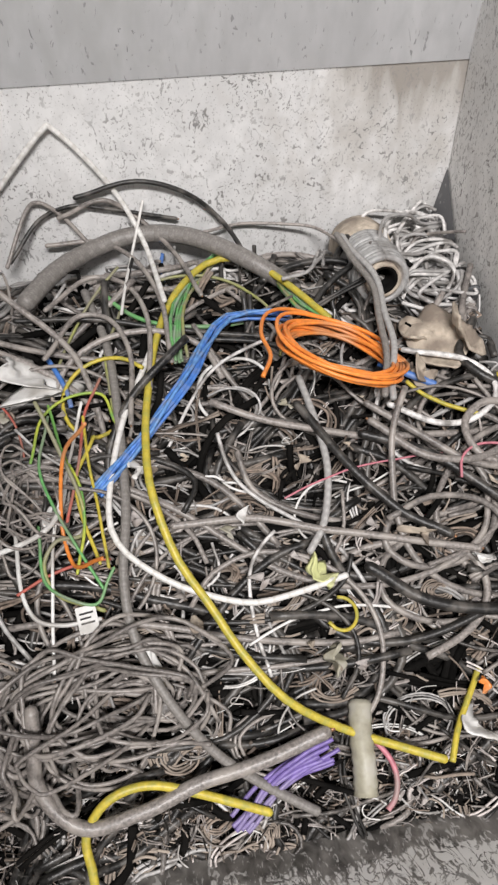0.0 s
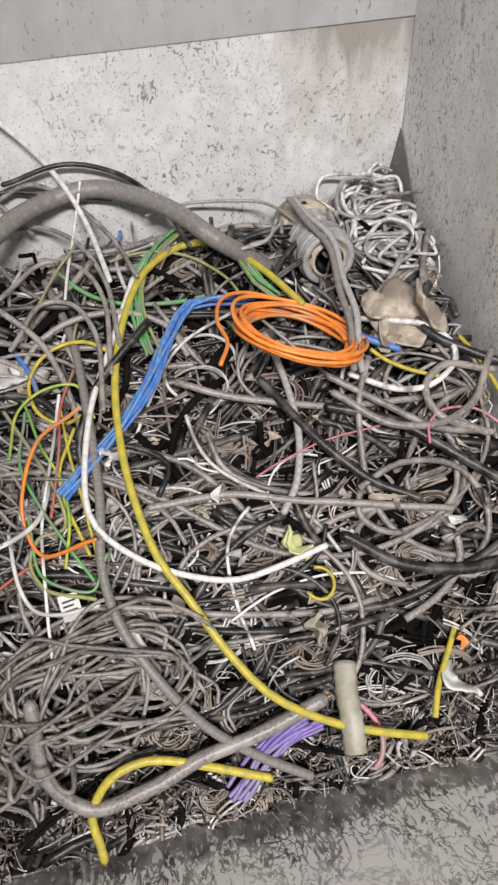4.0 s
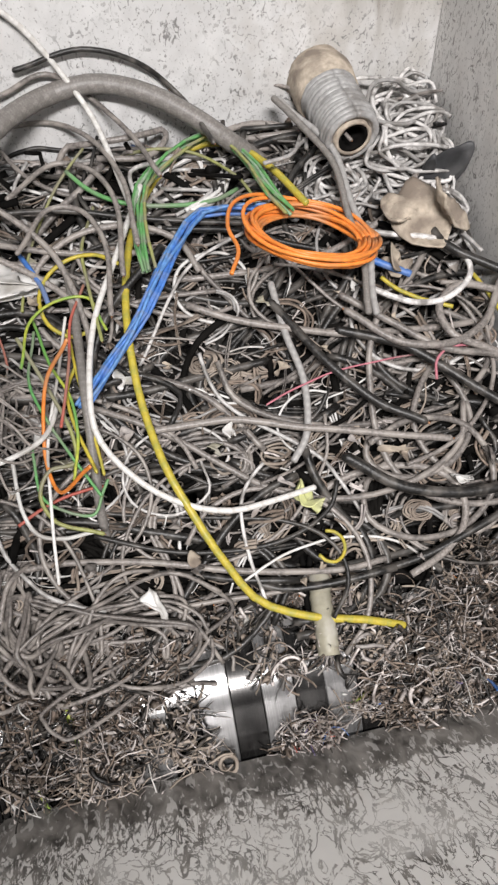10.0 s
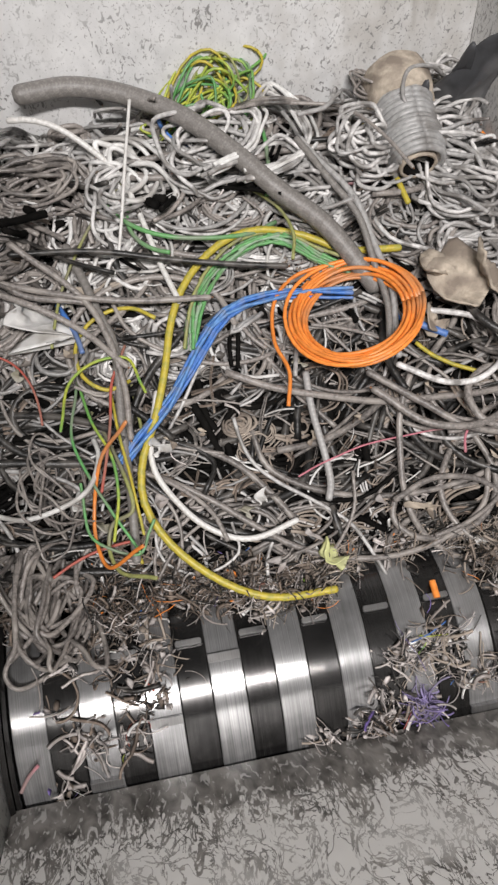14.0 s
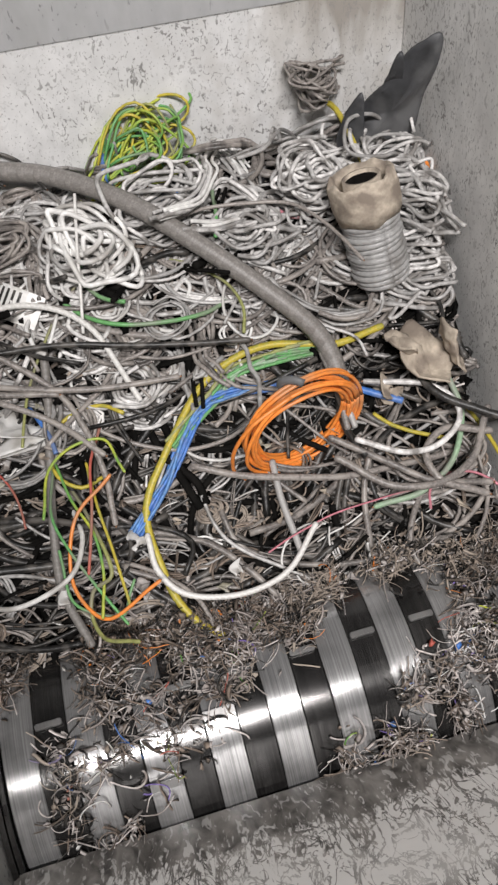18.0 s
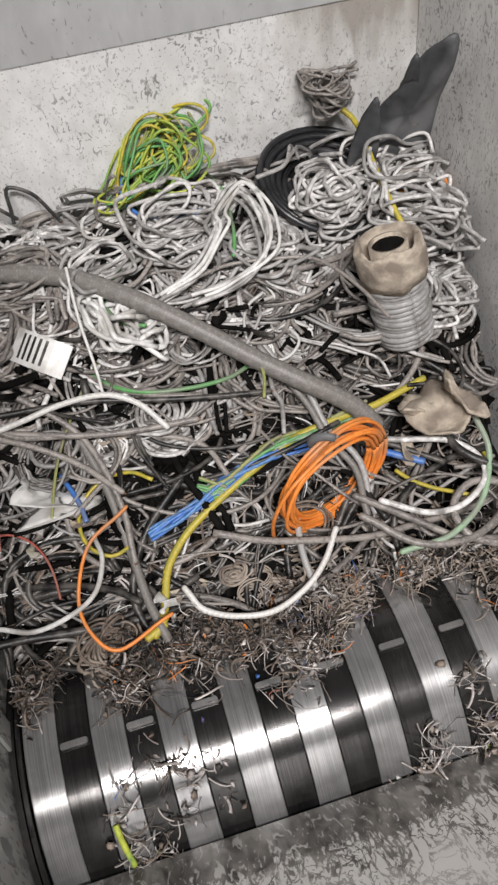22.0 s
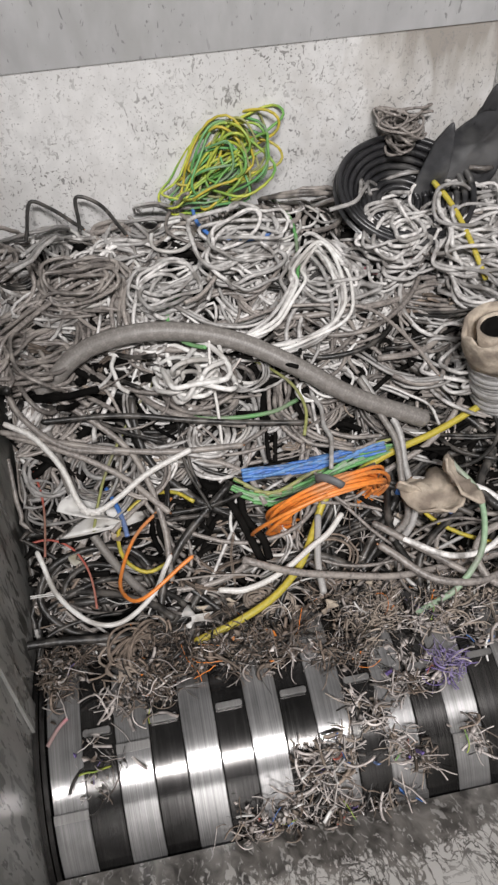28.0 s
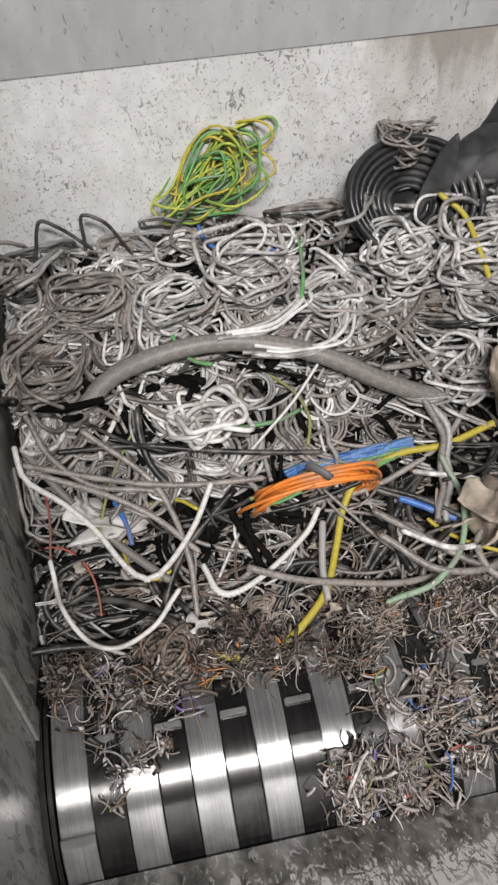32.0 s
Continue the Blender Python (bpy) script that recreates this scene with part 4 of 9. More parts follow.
ROWS["wlong_2"] = (
    (0, 0.211, 0.051, 0.303, 0, -0, 0), (3, 0.214, 0.042, 0.302, 0, -0, 0), (6, 0.205, 0.057, 0.295, 1, -1, -7),
    (9, 0.198, 0.097, 0.303, 3, -1, -6), (11, 0.194, 0.097, 0.290, 18, 5, -17), (13, 0.185, 0.069, 0.258, 39, 6, -20),
    (15.5, 0.223, 0.046, 0.222, 0, -9, -6), (19, 0.232, 0.042, 0.229, -7, -32, -19), (23, 0.234, 0.029, 0.212, -46, -22, -4),
    (25.5, 0.219, 0.043, 0.208, -134, -9, -30), (28, 0.211, 0.056, 0.210, -149, -23, -35), (32, 0.200, 0.067, 0.225, -108, -20, -57),
)
SHAPE["wlong_3"] = ((-0.070, 0.005, 0.003), (-0.025, -0.006, -0.005), (0.022, -0.004, -0.001), (0.073, 0.005, 0.003))
ROWS["wlong_3"] = (
    (0, 0.322, 0.022, 0.285, 0, -0, 0), (3, 0.325, 0.013, 0.284, 0, -0, 0), (6, 0.319, 0.022, 0.279, -1, -2, -0),
    (9, 0.316, 0.062, 0.288, -0, -4, 2), (11, 0.296, 0.060, 0.247, -38, 16, -1), (13, 0.277, 0.052, 0.201, -54, 27, 11),
    (15.5, 0.325, 0.040, 0.210, -33, 5, 24), (19, 0.325, 0.034, 0.230, 16, 0, 25), (23, 0.323, 0.035, 0.221, 19, 2, 33),
    (25.5, 0.309, 0.060, 0.224, 23, 5, 30), (28, 0.301, 0.082, 0.237, -27, 3, 32), (32, 0.263, 0.086, 0.244, 37, 5, 40),
)
SHAPE["wpeak_0"] = ((-0.039, 0.000, -0.041), (0.039, 0.000, 0.041))
ROWS["wpeak_0"] = (
    (0, 0.089, 0.508, 0.534, 0, -0, 0), (3, 0.069, 0.501, 0.534, 0, -0, 0), (6, 0.073, 0.512, 0.535, 0, -0, 0),
    (9, 0.071, 0.531, 0.585, 0, -0, 0), (11, 0.083, 0.517, 0.600, 0, -0, 0), (13, 0.079, 0.454, 0.556, 37, 4, -35),
    (15.5, 0.083, 0.422, 0.544, 37, 4, -35), (19, 0.074, 0.388, 0.532, 37, 4, -35), (23, 0.074, 0.220, 0.346, 32, 6, -28),
    (25.5, 0.031, 0.228, 0.346, 44, 15, -38), (28, 0.019, 0.232, 0.342, 44, 21, -25), (32, 0.017, 0.224, 0.325, 63, 43, -15),
)
SHAPE["wpeak_1"] = ((-0.021, 0.000, 0.011), (-0.005, 0.000, 0.012), (0.026, 0.000, -0.023))
ROWS["wpeak_1"] = (
    (0, 0.149, 0.508, 0.564, 0, -0, 0), (3, 0.129, 0.500, 0.564, 0, -0, 0), (6, 0.131, 0.504, 0.581, -0, -15, -15),
    (9, 0.132, 0.525, 0.620, -0, -15, -15), (11, 0.129, 0.505, 0.613, 67, 52, -67), (13, 0.123, 0.412, 0.573, 46, 8, -26),
    (15.5, 0.125, 0.350, 0.509, 85, 59, -74), (19, 0.129, 0.284, 0.458, 122, 53, -47), (23, 0.142, 0.192, 0.380, -80, -11, 41),
    (25.5, 0.072, 0.176, 0.351, 122, 38, -27), (28, 0.067, 0.164, 0.324, 10, 22, -54), (32, 0.082, 0.138, 0.280, 23, 8, -61),
)
SHAPE["wpeak_2"] = ((-0.032, 0.011, 0.052), (0.003, 0.011, -0.002), (0.028, -0.023, -0.050))
ROWS["wpeak_2"] = (
    (0, 0.207, 0.496, 0.489, 0, -0, 0), (3, 0.186, 0.489, 0.489, 0, -0, 0), (6, 0.194, 0.491, 0.508, 7, 1, -0),
    (9, 0.187, 0.494, 0.550, -12, 4, 15), (11, 0.185, 0.493, 0.542, 6, -6, -9), (13, 0.190, 0.402, 0.506, 19, -9, -32),
    (15.5, 0.186, 0.355, 0.435, 32, -0, -10), (19, 0.202, 0.273, 0.395, 15, -8, -11), (23, 0.215, 0.225, 0.339, 43, -3, 7),
    (25.5, 0.154, 0.213, 0.325, 12, -41, 34), (28, 0.117, 0.190, 0.268, -49, -3, 103), (32, 0.155, 0.142, 0.223, -98, 66, 100),
)
SHAPE["wpeak_3"] = ((-0.007, 0.058, 0.007), (0.007, -0.058, -0.007))
ROWS["wpeak_3"] = (
    (0, 0.242, 0.416, 0.433, 0, -0, 0), (3, 0.221, 0.409, 0.433, 0, -0, 0), (6, 0.229, 0.419, 0.445, 4, 0, 2),
    (9, 0.222, 0.416, 0.499, 5, 0, 1), (11, 0.229, 0.427, 0.456, 34, 0, 9), (13, 0.230, 0.322, 0.438, 10, -0, 4),
    (15.5, 0.229, 0.302, 0.374, 4, -2, 8), (19, 0.247, 0.204, 0.359, -18, -4, 8), (23, 0.255, 0.192, 0.302, -18, -4, 8),
    (25.5, 0.219, 0.179, 0.316, -18, -4, 8), (28, 0.182, 0.200, 0.297, -56, 2, 27), (32, 0.201, 0.163, 0.262, -72, -7, 23),
)
SHAPE["spool"] = ((-0.004, 0.052, 0.023), (0.004, -0.052, -0.023))
ROWS["spool"] = (
    (0, 0.525, 0.425, 0.410, -32, -2, -5), (3, 0.498, 0.405, 0.402, -32, -2, -4), (6, 0.508, 0.430, 0.410, -32, -2, -4),
    (9, 0.500, 0.462, 0.474, -21, -2, -3), (11, 0.518, 0.451, 0.496, -7, -1, 2), (13, 0.542, 0.445, 0.483, 0, -0, 0),
    (15.5, 0.548, 0.375, 0.455, 5, 5, -9), (19, 0.539, 0.308, 0.413, 66, -10, 5), (23, 0.533, 0.266, 0.363, 59, -5, 4),
    (25.5, 0.547, 0.242, 0.333, 60, -7, 4), (28, 0.582, 0.241, 0.325, 69, -11, 5), (32, 0.607, 0.220, 0.298, 70, -13, 5),
)
SHAPE["greyl_0"] = ((-0.018, 0.192, 0.051), (0.004, 0.094, 0.033), (0.009, -0.016, 0.005), (0.007, -0.103, -0.029), (-0.002, -0.167, -0.061))
ROWS["greyl_0"] = (
    (0, 0.172, 0.222, 0.360, 0, -0, 0), (3, 0.179, 0.212, 0.356, 0, -0, 0), (6, 0.154, 0.215, 0.357, -1, -2, -2),
    (9, 0.152, 0.237, 0.357, -9, -37, -5), (11, 0.147, 0.232, 0.359, 7, -4, -4), (13, 0.153, 0.237, 0.351, 16, 22, 19),
    (15.5, 0.162, 0.168, 0.289, -10, -16, 1), (19, 0.102, 0.190, 0.287, -6, -58, -15), (23, 0.171, 0.020, -0.029, -36, -20, 18),
    (25.5, 0.153, 0.021, -0.109, -33, -35, 17), (28, 0.152, 0.021, -0.108, -33, -35, 17), (32, 0.167, 0.021, -0.108, -33, -35, 17),
)
SHAPE["greyl_1"] = ((-0.064, 0.114, 0.086), (-0.059, 0.060, 0.053), (-0.033, 0.007, 0.017), (0.005, -0.033, -0.024), (0.052, -0.062, -0.056), (0.099, -0.087, -0.077))
ROWS["greyl_1"] = (
    (0, 0.233, -0.056, 0.215, 0, -0, 0), (3, 0.241, -0.066, 0.211, 0, -0, 0), (6, 0.219, -0.054, 0.215, -11, 19, 16),
    (9, 0.236, -0.036, 0.238, 36, -30, -32), (11, 0.220, 0.026, -0.041, 36, -30, -32), (13, 0.205, 0.024, -0.115, 15, -29, -33),
    (15.5, 0.218, 0.021, -0.110, 15, -29, -33), (19, 0.138, 0.021, -0.109, 15, -29, -33), (23, 0.249, 0.021, -0.109, 15, -29, -33),
    (25.5, 0.226, 0.021, -0.109, 15, -29, -33), (28, 0.225, 0.021, -0.108, 15, -29, -33), (32, 0.240, 0.021, -0.108, 15, -29, -33),
)
SHAPE["lowthick"] = ((-0.107, 0.048, 0.046), (-0.109, 0.006, 0.004), (-0.071, -0.026, -0.024), (-0.015, -0.023, -0.020), (0.042, -0.010, -0.009), (0.100, -0.003, -0.004), (0.160, 0.008, 0.008))
ROWS["lowthick"] = (
    (0, 0.176, -0.102, 0.185, 0, -0, 0), (3, 0.186, -0.106, 0.178, 0, -0, 0), (6, 0.180, -0.107, 0.178, 31, 1, 2),
    (9, 0.175, -0.067, 0.176, 39, 5, 7), (11, 0.181, 0.026, -0.041, 39, 5, 7), (13, 0.177, 0.024, -0.115, 39, 5, 7),
    (15.5, 0.187, 0.021, -0.110, 39, 5, 7), (19, 0.170, 0.021, -0.109, 39, 5, 7), (23, 0.162, 0.021, -0.109, 39, 5, 7),
    (25.5, 0.157, 0.021, -0.109, 39, 5, 7), (28, 0.156, 0.021, -0.108, 39, 5, 7), (32, 0.165, 0.021, -0.108, 39, 5, 7),
)
SHAPE["ylow"] = ((0.104, -0.008, -0.009), (0.050, 0.009, 0.008), (0.002, 0.021, 0.019), (-0.037, 0.014, 0.015), (-0.060, -0.006, -0.007), (-0.058, -0.030, -0.028))
ROWS["ylow"] = (
    (0, 0.167, -0.127, 0.161, 0, -0, 0), (3, 0.177, -0.130, 0.154, 0, -0, 0), (6, 0.159, -0.120, 0.166, -3, -4, -3),
    (9, 0.152, -0.076, 0.184, -13, -3, 5), (11, 0.159, 0.026, -0.041, -13, -3, 5), (13, 0.156, 0.024, -0.115, -13, -3, 5),
    (15.5, 0.166, 0.021, -0.110, -13, -3, 5), (19, 0.150, 0.021, -0.109, -13, -3, 5), (23, 0.142, 0.021, -0.109, -13, -3, 5),
    (25.5, 0.138, 0.021, -0.109, -13, -3, 5), (28, 0.137, 0.021, -0.108, -13, -3, 5), (32, 0.148, 0.021, -0.108, -13, -3, 5),
)
SHAPE["purple"] = ((-0.041, -0.020, -0.020), (-0.015, -0.003, -0.004), (0.016, 0.009, 0.009), (0.040, 0.014, 0.015))
ROWS["purple"] = (
    (0, 0.305, -0.115, 0.164, 0, -0, 0), (3, 0.311, -0.116, 0.159, 0, -0, 0), (6, 0.290, -0.118, 0.158, -15, -1, -2),
    (9, 0.312, -0.052, 0.189, 53, 39, 23), (11, 0.311, 0.026, -0.041, 53, 39, 23), (13, 0.298, 0.024, -0.115, 53, 39, 23),
    (15.5, 0.303, 0.021, -0.110, 53, 39, 23), (19, 0.285, 0.021, -0.109, 53, 39, 23), (23, 0.273, 0.021, -0.109, 53, 39, 23),
    (25.5, 0.261, 0.021, -0.109, 53, 39, 23), (28, 0.259, 0.021, -0.108, 53, 39, 23), (32, 0.261, 0.021, -0.108, 53, 39, 23),
)
SHAPE["greyr"] = ((-0.047, 0.162, 0.029), (-0.010, 0.099, 0.024), (0.009, 0.025, 0.016), (0.016, -0.036, -0.002), (0.017, -0.097, -0.024), (0.014, -0.153, -0.044))
ROWS["greyr"] = (
    (0, 0.484, 0.280, 0.401, 12, -25, -17), (3, 0.456, 0.294, 0.399, 0, -0, 0), (6, 0.463, 0.320, 0.408, 0, -0, 0),
    (9, 0.460, 0.349, 0.446, 6, -4, -1), (11, 0.470, 0.333, 0.452, 24, 14, 16), (13, 0.477, 0.328, 0.436, 23, -2, -2),
    (15.5, 0.487, 0.311, 0.402, 37, -41, -52), (19, 0.461, 0.287, 0.325, 29, -78, -52), (23, 0.368, 0.204, 0.294, 16, -31, 1),
    (25.5, 0.380, 0.202, 0.283, 3, -15, -1), (28, 0.420, 0.203, 0.280, -9, 13, -0), (32, 0.486, 0.235, 0.261, -29, 44, -19),
)
SHAPE["loop"] = ((0.002, 0.099, 0.040), (0.011, 0.055, 0.023), (0.010, -0.007, 0.001), (0.001, -0.054, -0.021), (-0.024, -0.094, -0.043))
ROWS["loop"] = (
    (0, 0.383, 0.130, 0.337, 2, 29, 9), (3, 0.380, 0.135, 0.337, 0, -0, 0), (6, 0.377, 0.152, 0.340, 0, -0, 0),
    (9, 0.376, 0.190, 0.354, 8, 16, 9), (11, 0.393, 0.156, 0.313, 17, 48, 32), (13, 0.371, 0.113, 0.274, 33, 50, 44),
    (15.5, 0.365, 0.057, 0.234, 30, 50, 43), (19, 0.357, 0.021, -0.030, 28, 83, 46), (23, 0.329, 0.021, -0.109, 52, 77, 68),
    (25.5, 0.313, 0.021, -0.109, 52, 77, 68), (28, 0.311, 0.021, -0.108, 52, 77, 68), (32, 0.313, 0.021, -0.108, 52, 77, 68),
)
SHAPE["ring"] = ((-0.067, -0.016, -0.005), (-0.032, -0.036, -0.014), (0.010, -0.036, -0.016), (0.046, -0.017, -0.005), (0.050, 0.013, 0.005), (0.022, 0.037, 0.015), (-0.030, 0.054, 0.019))
ROWS["ring"] = (
    (0, 0.565, 0.206, 0.365, 0, -0, 0), (3, 0.555, 0.200, 0.362, 0, -0, 0), (6, 0.562, 0.221, 0.368, 0, -0, 0),
    (9, 0.561, 0.269, 0.388, 0, -0, 0), (11, 0.569, 0.236, 0.363, 0, -0, 0), (13, 0.564, 0.204, 0.327, 0, -0, 0),
    (15.5, 0.547, 0.175, 0.299, 0, -0, 0), (19, 0.539, 0.149, 0.258, 0, -0, 0), (23, 0.518, 0.108, 0.221, 0, -0, 0),
    (25.5, 0.505, 0.103, 0.213, 0, -0, 0), (28, 0.504, 0.109, 0.212, 0, -0, 0), (32, 0.506, 0.130, 0.212, 0, -0, 0),
)
SHAPE["orleft"] = ((0.029, 0.067, 0.045), (-0.010, 0.046, 0.030), (-0.032, 0.004, -0.000), (-0.027, -0.030, -0.021), (-0.004, -0.050, -0.032), (0.045, -0.037, -0.022))
ROWS["orleft"] = (
    (0, 0.129, 0.104, 0.358, 33, -29, -53), (3, 0.130, 0.103, 0.352, 15, -15, -30), (6, 0.119, 0.116, 0.354, 15, -15, -30),
    (9, 0.128, 0.139, 0.357, 27, -27, -49), (11, 0.112, 0.119, 0.319, 5, -45, -31), (13, 0.121, 0.094, 0.272, 15, -33, -43),
    (15.5, 0.146, 0.075, 0.251, 4, -49, -22), (19, 0.139, 0.093, 0.239, 0, -0, 0), (23, 0.123, 0.084, 0.227, -7, 5, 5),
    (25.5, 0.135, 0.084, 0.228, -26, -2, 13), (28, 0.129, 0.111, 0.240, -49, -24, 5), (32, 0.147, 0.014, -0.015, -49, -24, 5),
)
SHAPE["greenl"] = ((-0.020, 0.106, 0.049), (-0.004, 0.073, 0.033), (0.017, 0.024, 0.015), (0.019, -0.009, -0.004), (-0.008, -0.016, -0.005), (-0.021, -0.038, -0.020), (-0.008, -0.063, -0.031), (0.025, -0.076, -0.036))
ROWS["greenl"] = (
    (0, 0.115, 0.109, 0.331, 10, 12, 4), (3, 0.120, 0.102, 0.317, 0, -0, 0), (6, 0.109, 0.115, 0.319, 0, -0, 0),
    (9, 0.107, 0.139, 0.320, 4, 30, 13), (11, 0.122, 0.122, 0.299, 15, -25, -16), (13, 0.134, 0.102, 0.260, -4, -35, -13),
    (15.5, 0.151, 0.087, 0.243, -4, -35, -13), (19, 0.135, 0.084, 0.221, -4, -35, -13), (23, 0.132, 0.087, 0.045, -4, -35, -13),
    (25.5, 0.137, 0.074, 0.035, -4, -35, -13), (28, 0.137, 0.077, 0.033, -4, -35, -13), (32, 0.149, 0.065, 0.025, -4, -35, -13),
)
SHAPE["lime"] = ((0.011, 0.076, 0.019), (-0.005, 0.025, 0.010), (-0.005, -0.021, -0.005), (-0.001, -0.079, -0.024))
ROWS["lime"] = (
    (0, 0.179, 0.285, 0.382, 0, -0, 0), (3, 0.184, 0.276, 0.381, 0, -0, 0), (6, 0.179, 0.295, 0.388, 0, -0, 0),
    (9, 0.175, 0.330, 0.408, 0, -0, 0), (11, 0.185, 0.303, 0.400, 0, -0, 0), (13, 0.175, 0.272, 0.371, 0, -0, 0),
    (15.5, 0.190, 0.243, 0.176, 0, -0, 0), (19, 0.179, 0.228, 0.148, 0, -0, 0), (23, 0.169, 0.206, 0.118, 0, -0, 0),
    (25.5, 0.163, 0.201, 0.106, 0, -0, 0), (28, 0.162, 0.205, 0.103, 0, -0, 0), (32, 0.173, 0.190, 0.082, 0, -0, 0),
)
SHAPE["greenarc_0"] = ((-0.003, -0.057, -0.014), (-0.008, -0.010, 0.002), (0.011, 0.068, 0.012))
ROWS["greenarc_0"] = (
    (0, 0.266, 0.334, 0.405, -5, 22, -3), (3, 0.264, 0.313, 0.398, 0, -0, 0), (6, 0.264, 0.334, 0.407, 0, -0, 0),
    (9, 0.244, 0.372, 0.438, 11, 20, 8), (11, 0.255, 0.330, 0.425, 8, 19, -1), (13, 0.261, 0.277, 0.384, -17, -36, -8),
    (15.5, 0.267, 0.231, 0.350, -18, -9, -23), (19, 0.331, 0.183, 0.318, -42, -4, -17), (23, 0.270, 0.139, 0.107, -54, -7, -24),
    (25.5, 0.268, 0.149, 0.107, -62, -6, -23), (28, 0.257, 0.146, 0.101, -70, -1, -21), (32, 0.259, 0.168, 0.109, -70, -1, -21),
)
SHAPE["greenarc_1"] = ((-0.045, -0.046, -0.005), (0.002, 0.016, 0.003), (0.042, 0.029, 0.002))
ROWS["greenarc_1"] = (
    (0, 0.321, 0.449, 0.408, 12, 17, 9), (3, 0.320, 0.426, 0.415, 0, -0, 0), (6, 0.320, 0.447, 0.423, 0, -0, 0),
    (9, 0.302, 0.476, 0.463, -3, -5, -6), (11, 0.323, 0.427, 0.455, -1, -13, -11), (13, 0.329, 0.361, 0.405, -3, -23, -18),
    (15.5, 0.343, 0.307, 0.348, -23, -16, -8), (19, 0.392, 0.251, 0.285, -42, -16, 3), (23, 0.340, 0.155, 0.273, 98, 1, -12),
    (25.5, 0.329, 0.154, 0.269, 125, -16, 6), (28, 0.309, 0.146, 0.259, 125, -17, 5), (32, 0.315, 0.168, 0.266, 125, -17, 5),
)
SHAPE["greenarc_2"] = ((-0.031, 0.082, 0.009), (-0.005, 0.028, 0.005), (0.008, -0.038, -0.003), (0.028, -0.072, -0.010))
ROWS["greenarc_2"] = (
    (0, 0.398, 0.401, 0.402, -5, 4, 5), (3, 0.393, 0.374, 0.408, 0, -0, 0), (6, 0.392, 0.395, 0.417, 0, -0, 0),
    (9, 0.378, 0.419, 0.457, -4, 10, 0), (11, 0.395, 0.370, 0.453, -6, 23, -0), (13, 0.391, 0.296, 0.428, -28, 36, -17),
    (15.5, 0.410, 0.247, 0.373, -68, 52, -42), (19, 0.431, 0.205, 0.337, -75, 25, -59), (23, 0.400, 0.097, 0.350, -88, 22, -56),
    (25.5, 0.377, 0.096, 0.353, -84, 19, -57), (28, 0.374, 0.089, 0.337, -94, 26, -53), (32, 0.383, 0.115, 0.351, -92, 25, -54),
)
SHAPE["gcoil"] = ((-0.071, -0.006, -0.017), (-0.020, 0.011, 0.008), (0.029, 0.011, 0.040), (0.062, 0.011, 0.022), (0.040, 0.005, -0.014), (-0.006, -0.031, -0.024), (-0.035, -0.002, -0.016))
ROWS["gcoil"] = (
    (0, 0.322, 0.430, 0.323, 0, -0, 0), (3, 0.300, 0.430, 0.323, 0, -0, 0), (6, 0.308, 0.430, 0.323, 0, -0, 0),
    (9, 0.301, 0.430, 0.373, 0, -0, 0), (11, 0.317, 0.430, 0.388, 0, -0, 0), (13, 0.311, 0.500, 0.470, 0, -14, 0),
    (15.5, 0.306, 0.500, 0.488, 0, -16, 0), (19, 0.293, 0.492, 0.492, 0, -18, 0), (23, 0.302, 0.493, 0.492, 2, -18, -3),
    (25.5, 0.293, 0.494, 0.498, -0, -20, -11), (28, 0.295, 0.496, 0.498, 4, -20, -8), (32, 0.280, 0.495, 0.493, 2, -20, -10),
)
SHAPE["disc"] = ((-0.068, 0.020, -0.000), (-0.036, 0.032, 0.036), (0.025, 0.032, 0.042), (0.090, 0.023, 0.001), (0.056, -0.033, -0.023), (-0.009, -0.044, -0.032), (-0.058, -0.030, -0.024))
ROWS["disc"] = (
    (0, 0.517, 0.430, 0.321, -20, 5, 2), (3, 0.500, 0.430, 0.321, -20, 5, 2), (6, 0.506, 0.430, 0.322, -20, 5, 2),
    (9, 0.503, 0.430, 0.371, -20, 5, 2), (11, 0.522, 0.430, 0.386, -20, 5, 2), (13, 0.524, 0.430, 0.400, -20, 5, 2),
    (15.5, 0.518, 0.430, 0.403, -20, 5, 2), (19, 0.513, 0.430, 0.395, -20, 5, 2), (23, 0.505, 0.445, 0.450, -20, 5, 2),
    (25.5, 0.518, 0.445, 0.450, -24, 6, 5), (28, 0.521, 0.445, 0.455, -18, -2, 5), (32, 0.528, 0.445, 0.452, 0, -0, 0),
)
SHAPE["strip"] = ((-0.058, -0.017, -0.027), (-0.030, 0.015, -0.001), (-0.012, 0.015, 0.030), (0.017, 0.015, 0.011), (0.061, 0.015, 0.044), (0.057, 0.015, 0.003), (0.005, -0.006, -0.023), (-0.041, -0.049, -0.037))
ROWS["strip"] = (
    (0, 0.625, 0.430, 0.300, 0, -0, 0), (6, 0.625, 0.430, 0.300, 0, -0, 0), (9, 0.625, 0.435, 0.340, 0, -0, 0), (11, 0.625, 0.450, 0.400, 0, -0, 0),
    (13, 0.625, 0.475, 0.455, 0, -0, 0), (15.5, 0.625, 0.480, 0.485, 0, -0, 0), (19, 0.625, 0.480, 0.495, 0, -0, 0), (23, 0.625, 0.480, 0.495, 0, -0, 0), (25.5, 0.623, 0.480, 0.495, 0, -0, 2), (28, 0.625, 0.480, 0.498, 0, -0, 0), (32, 0.625, 0.480, 0.490, 0, 0, 0),
)
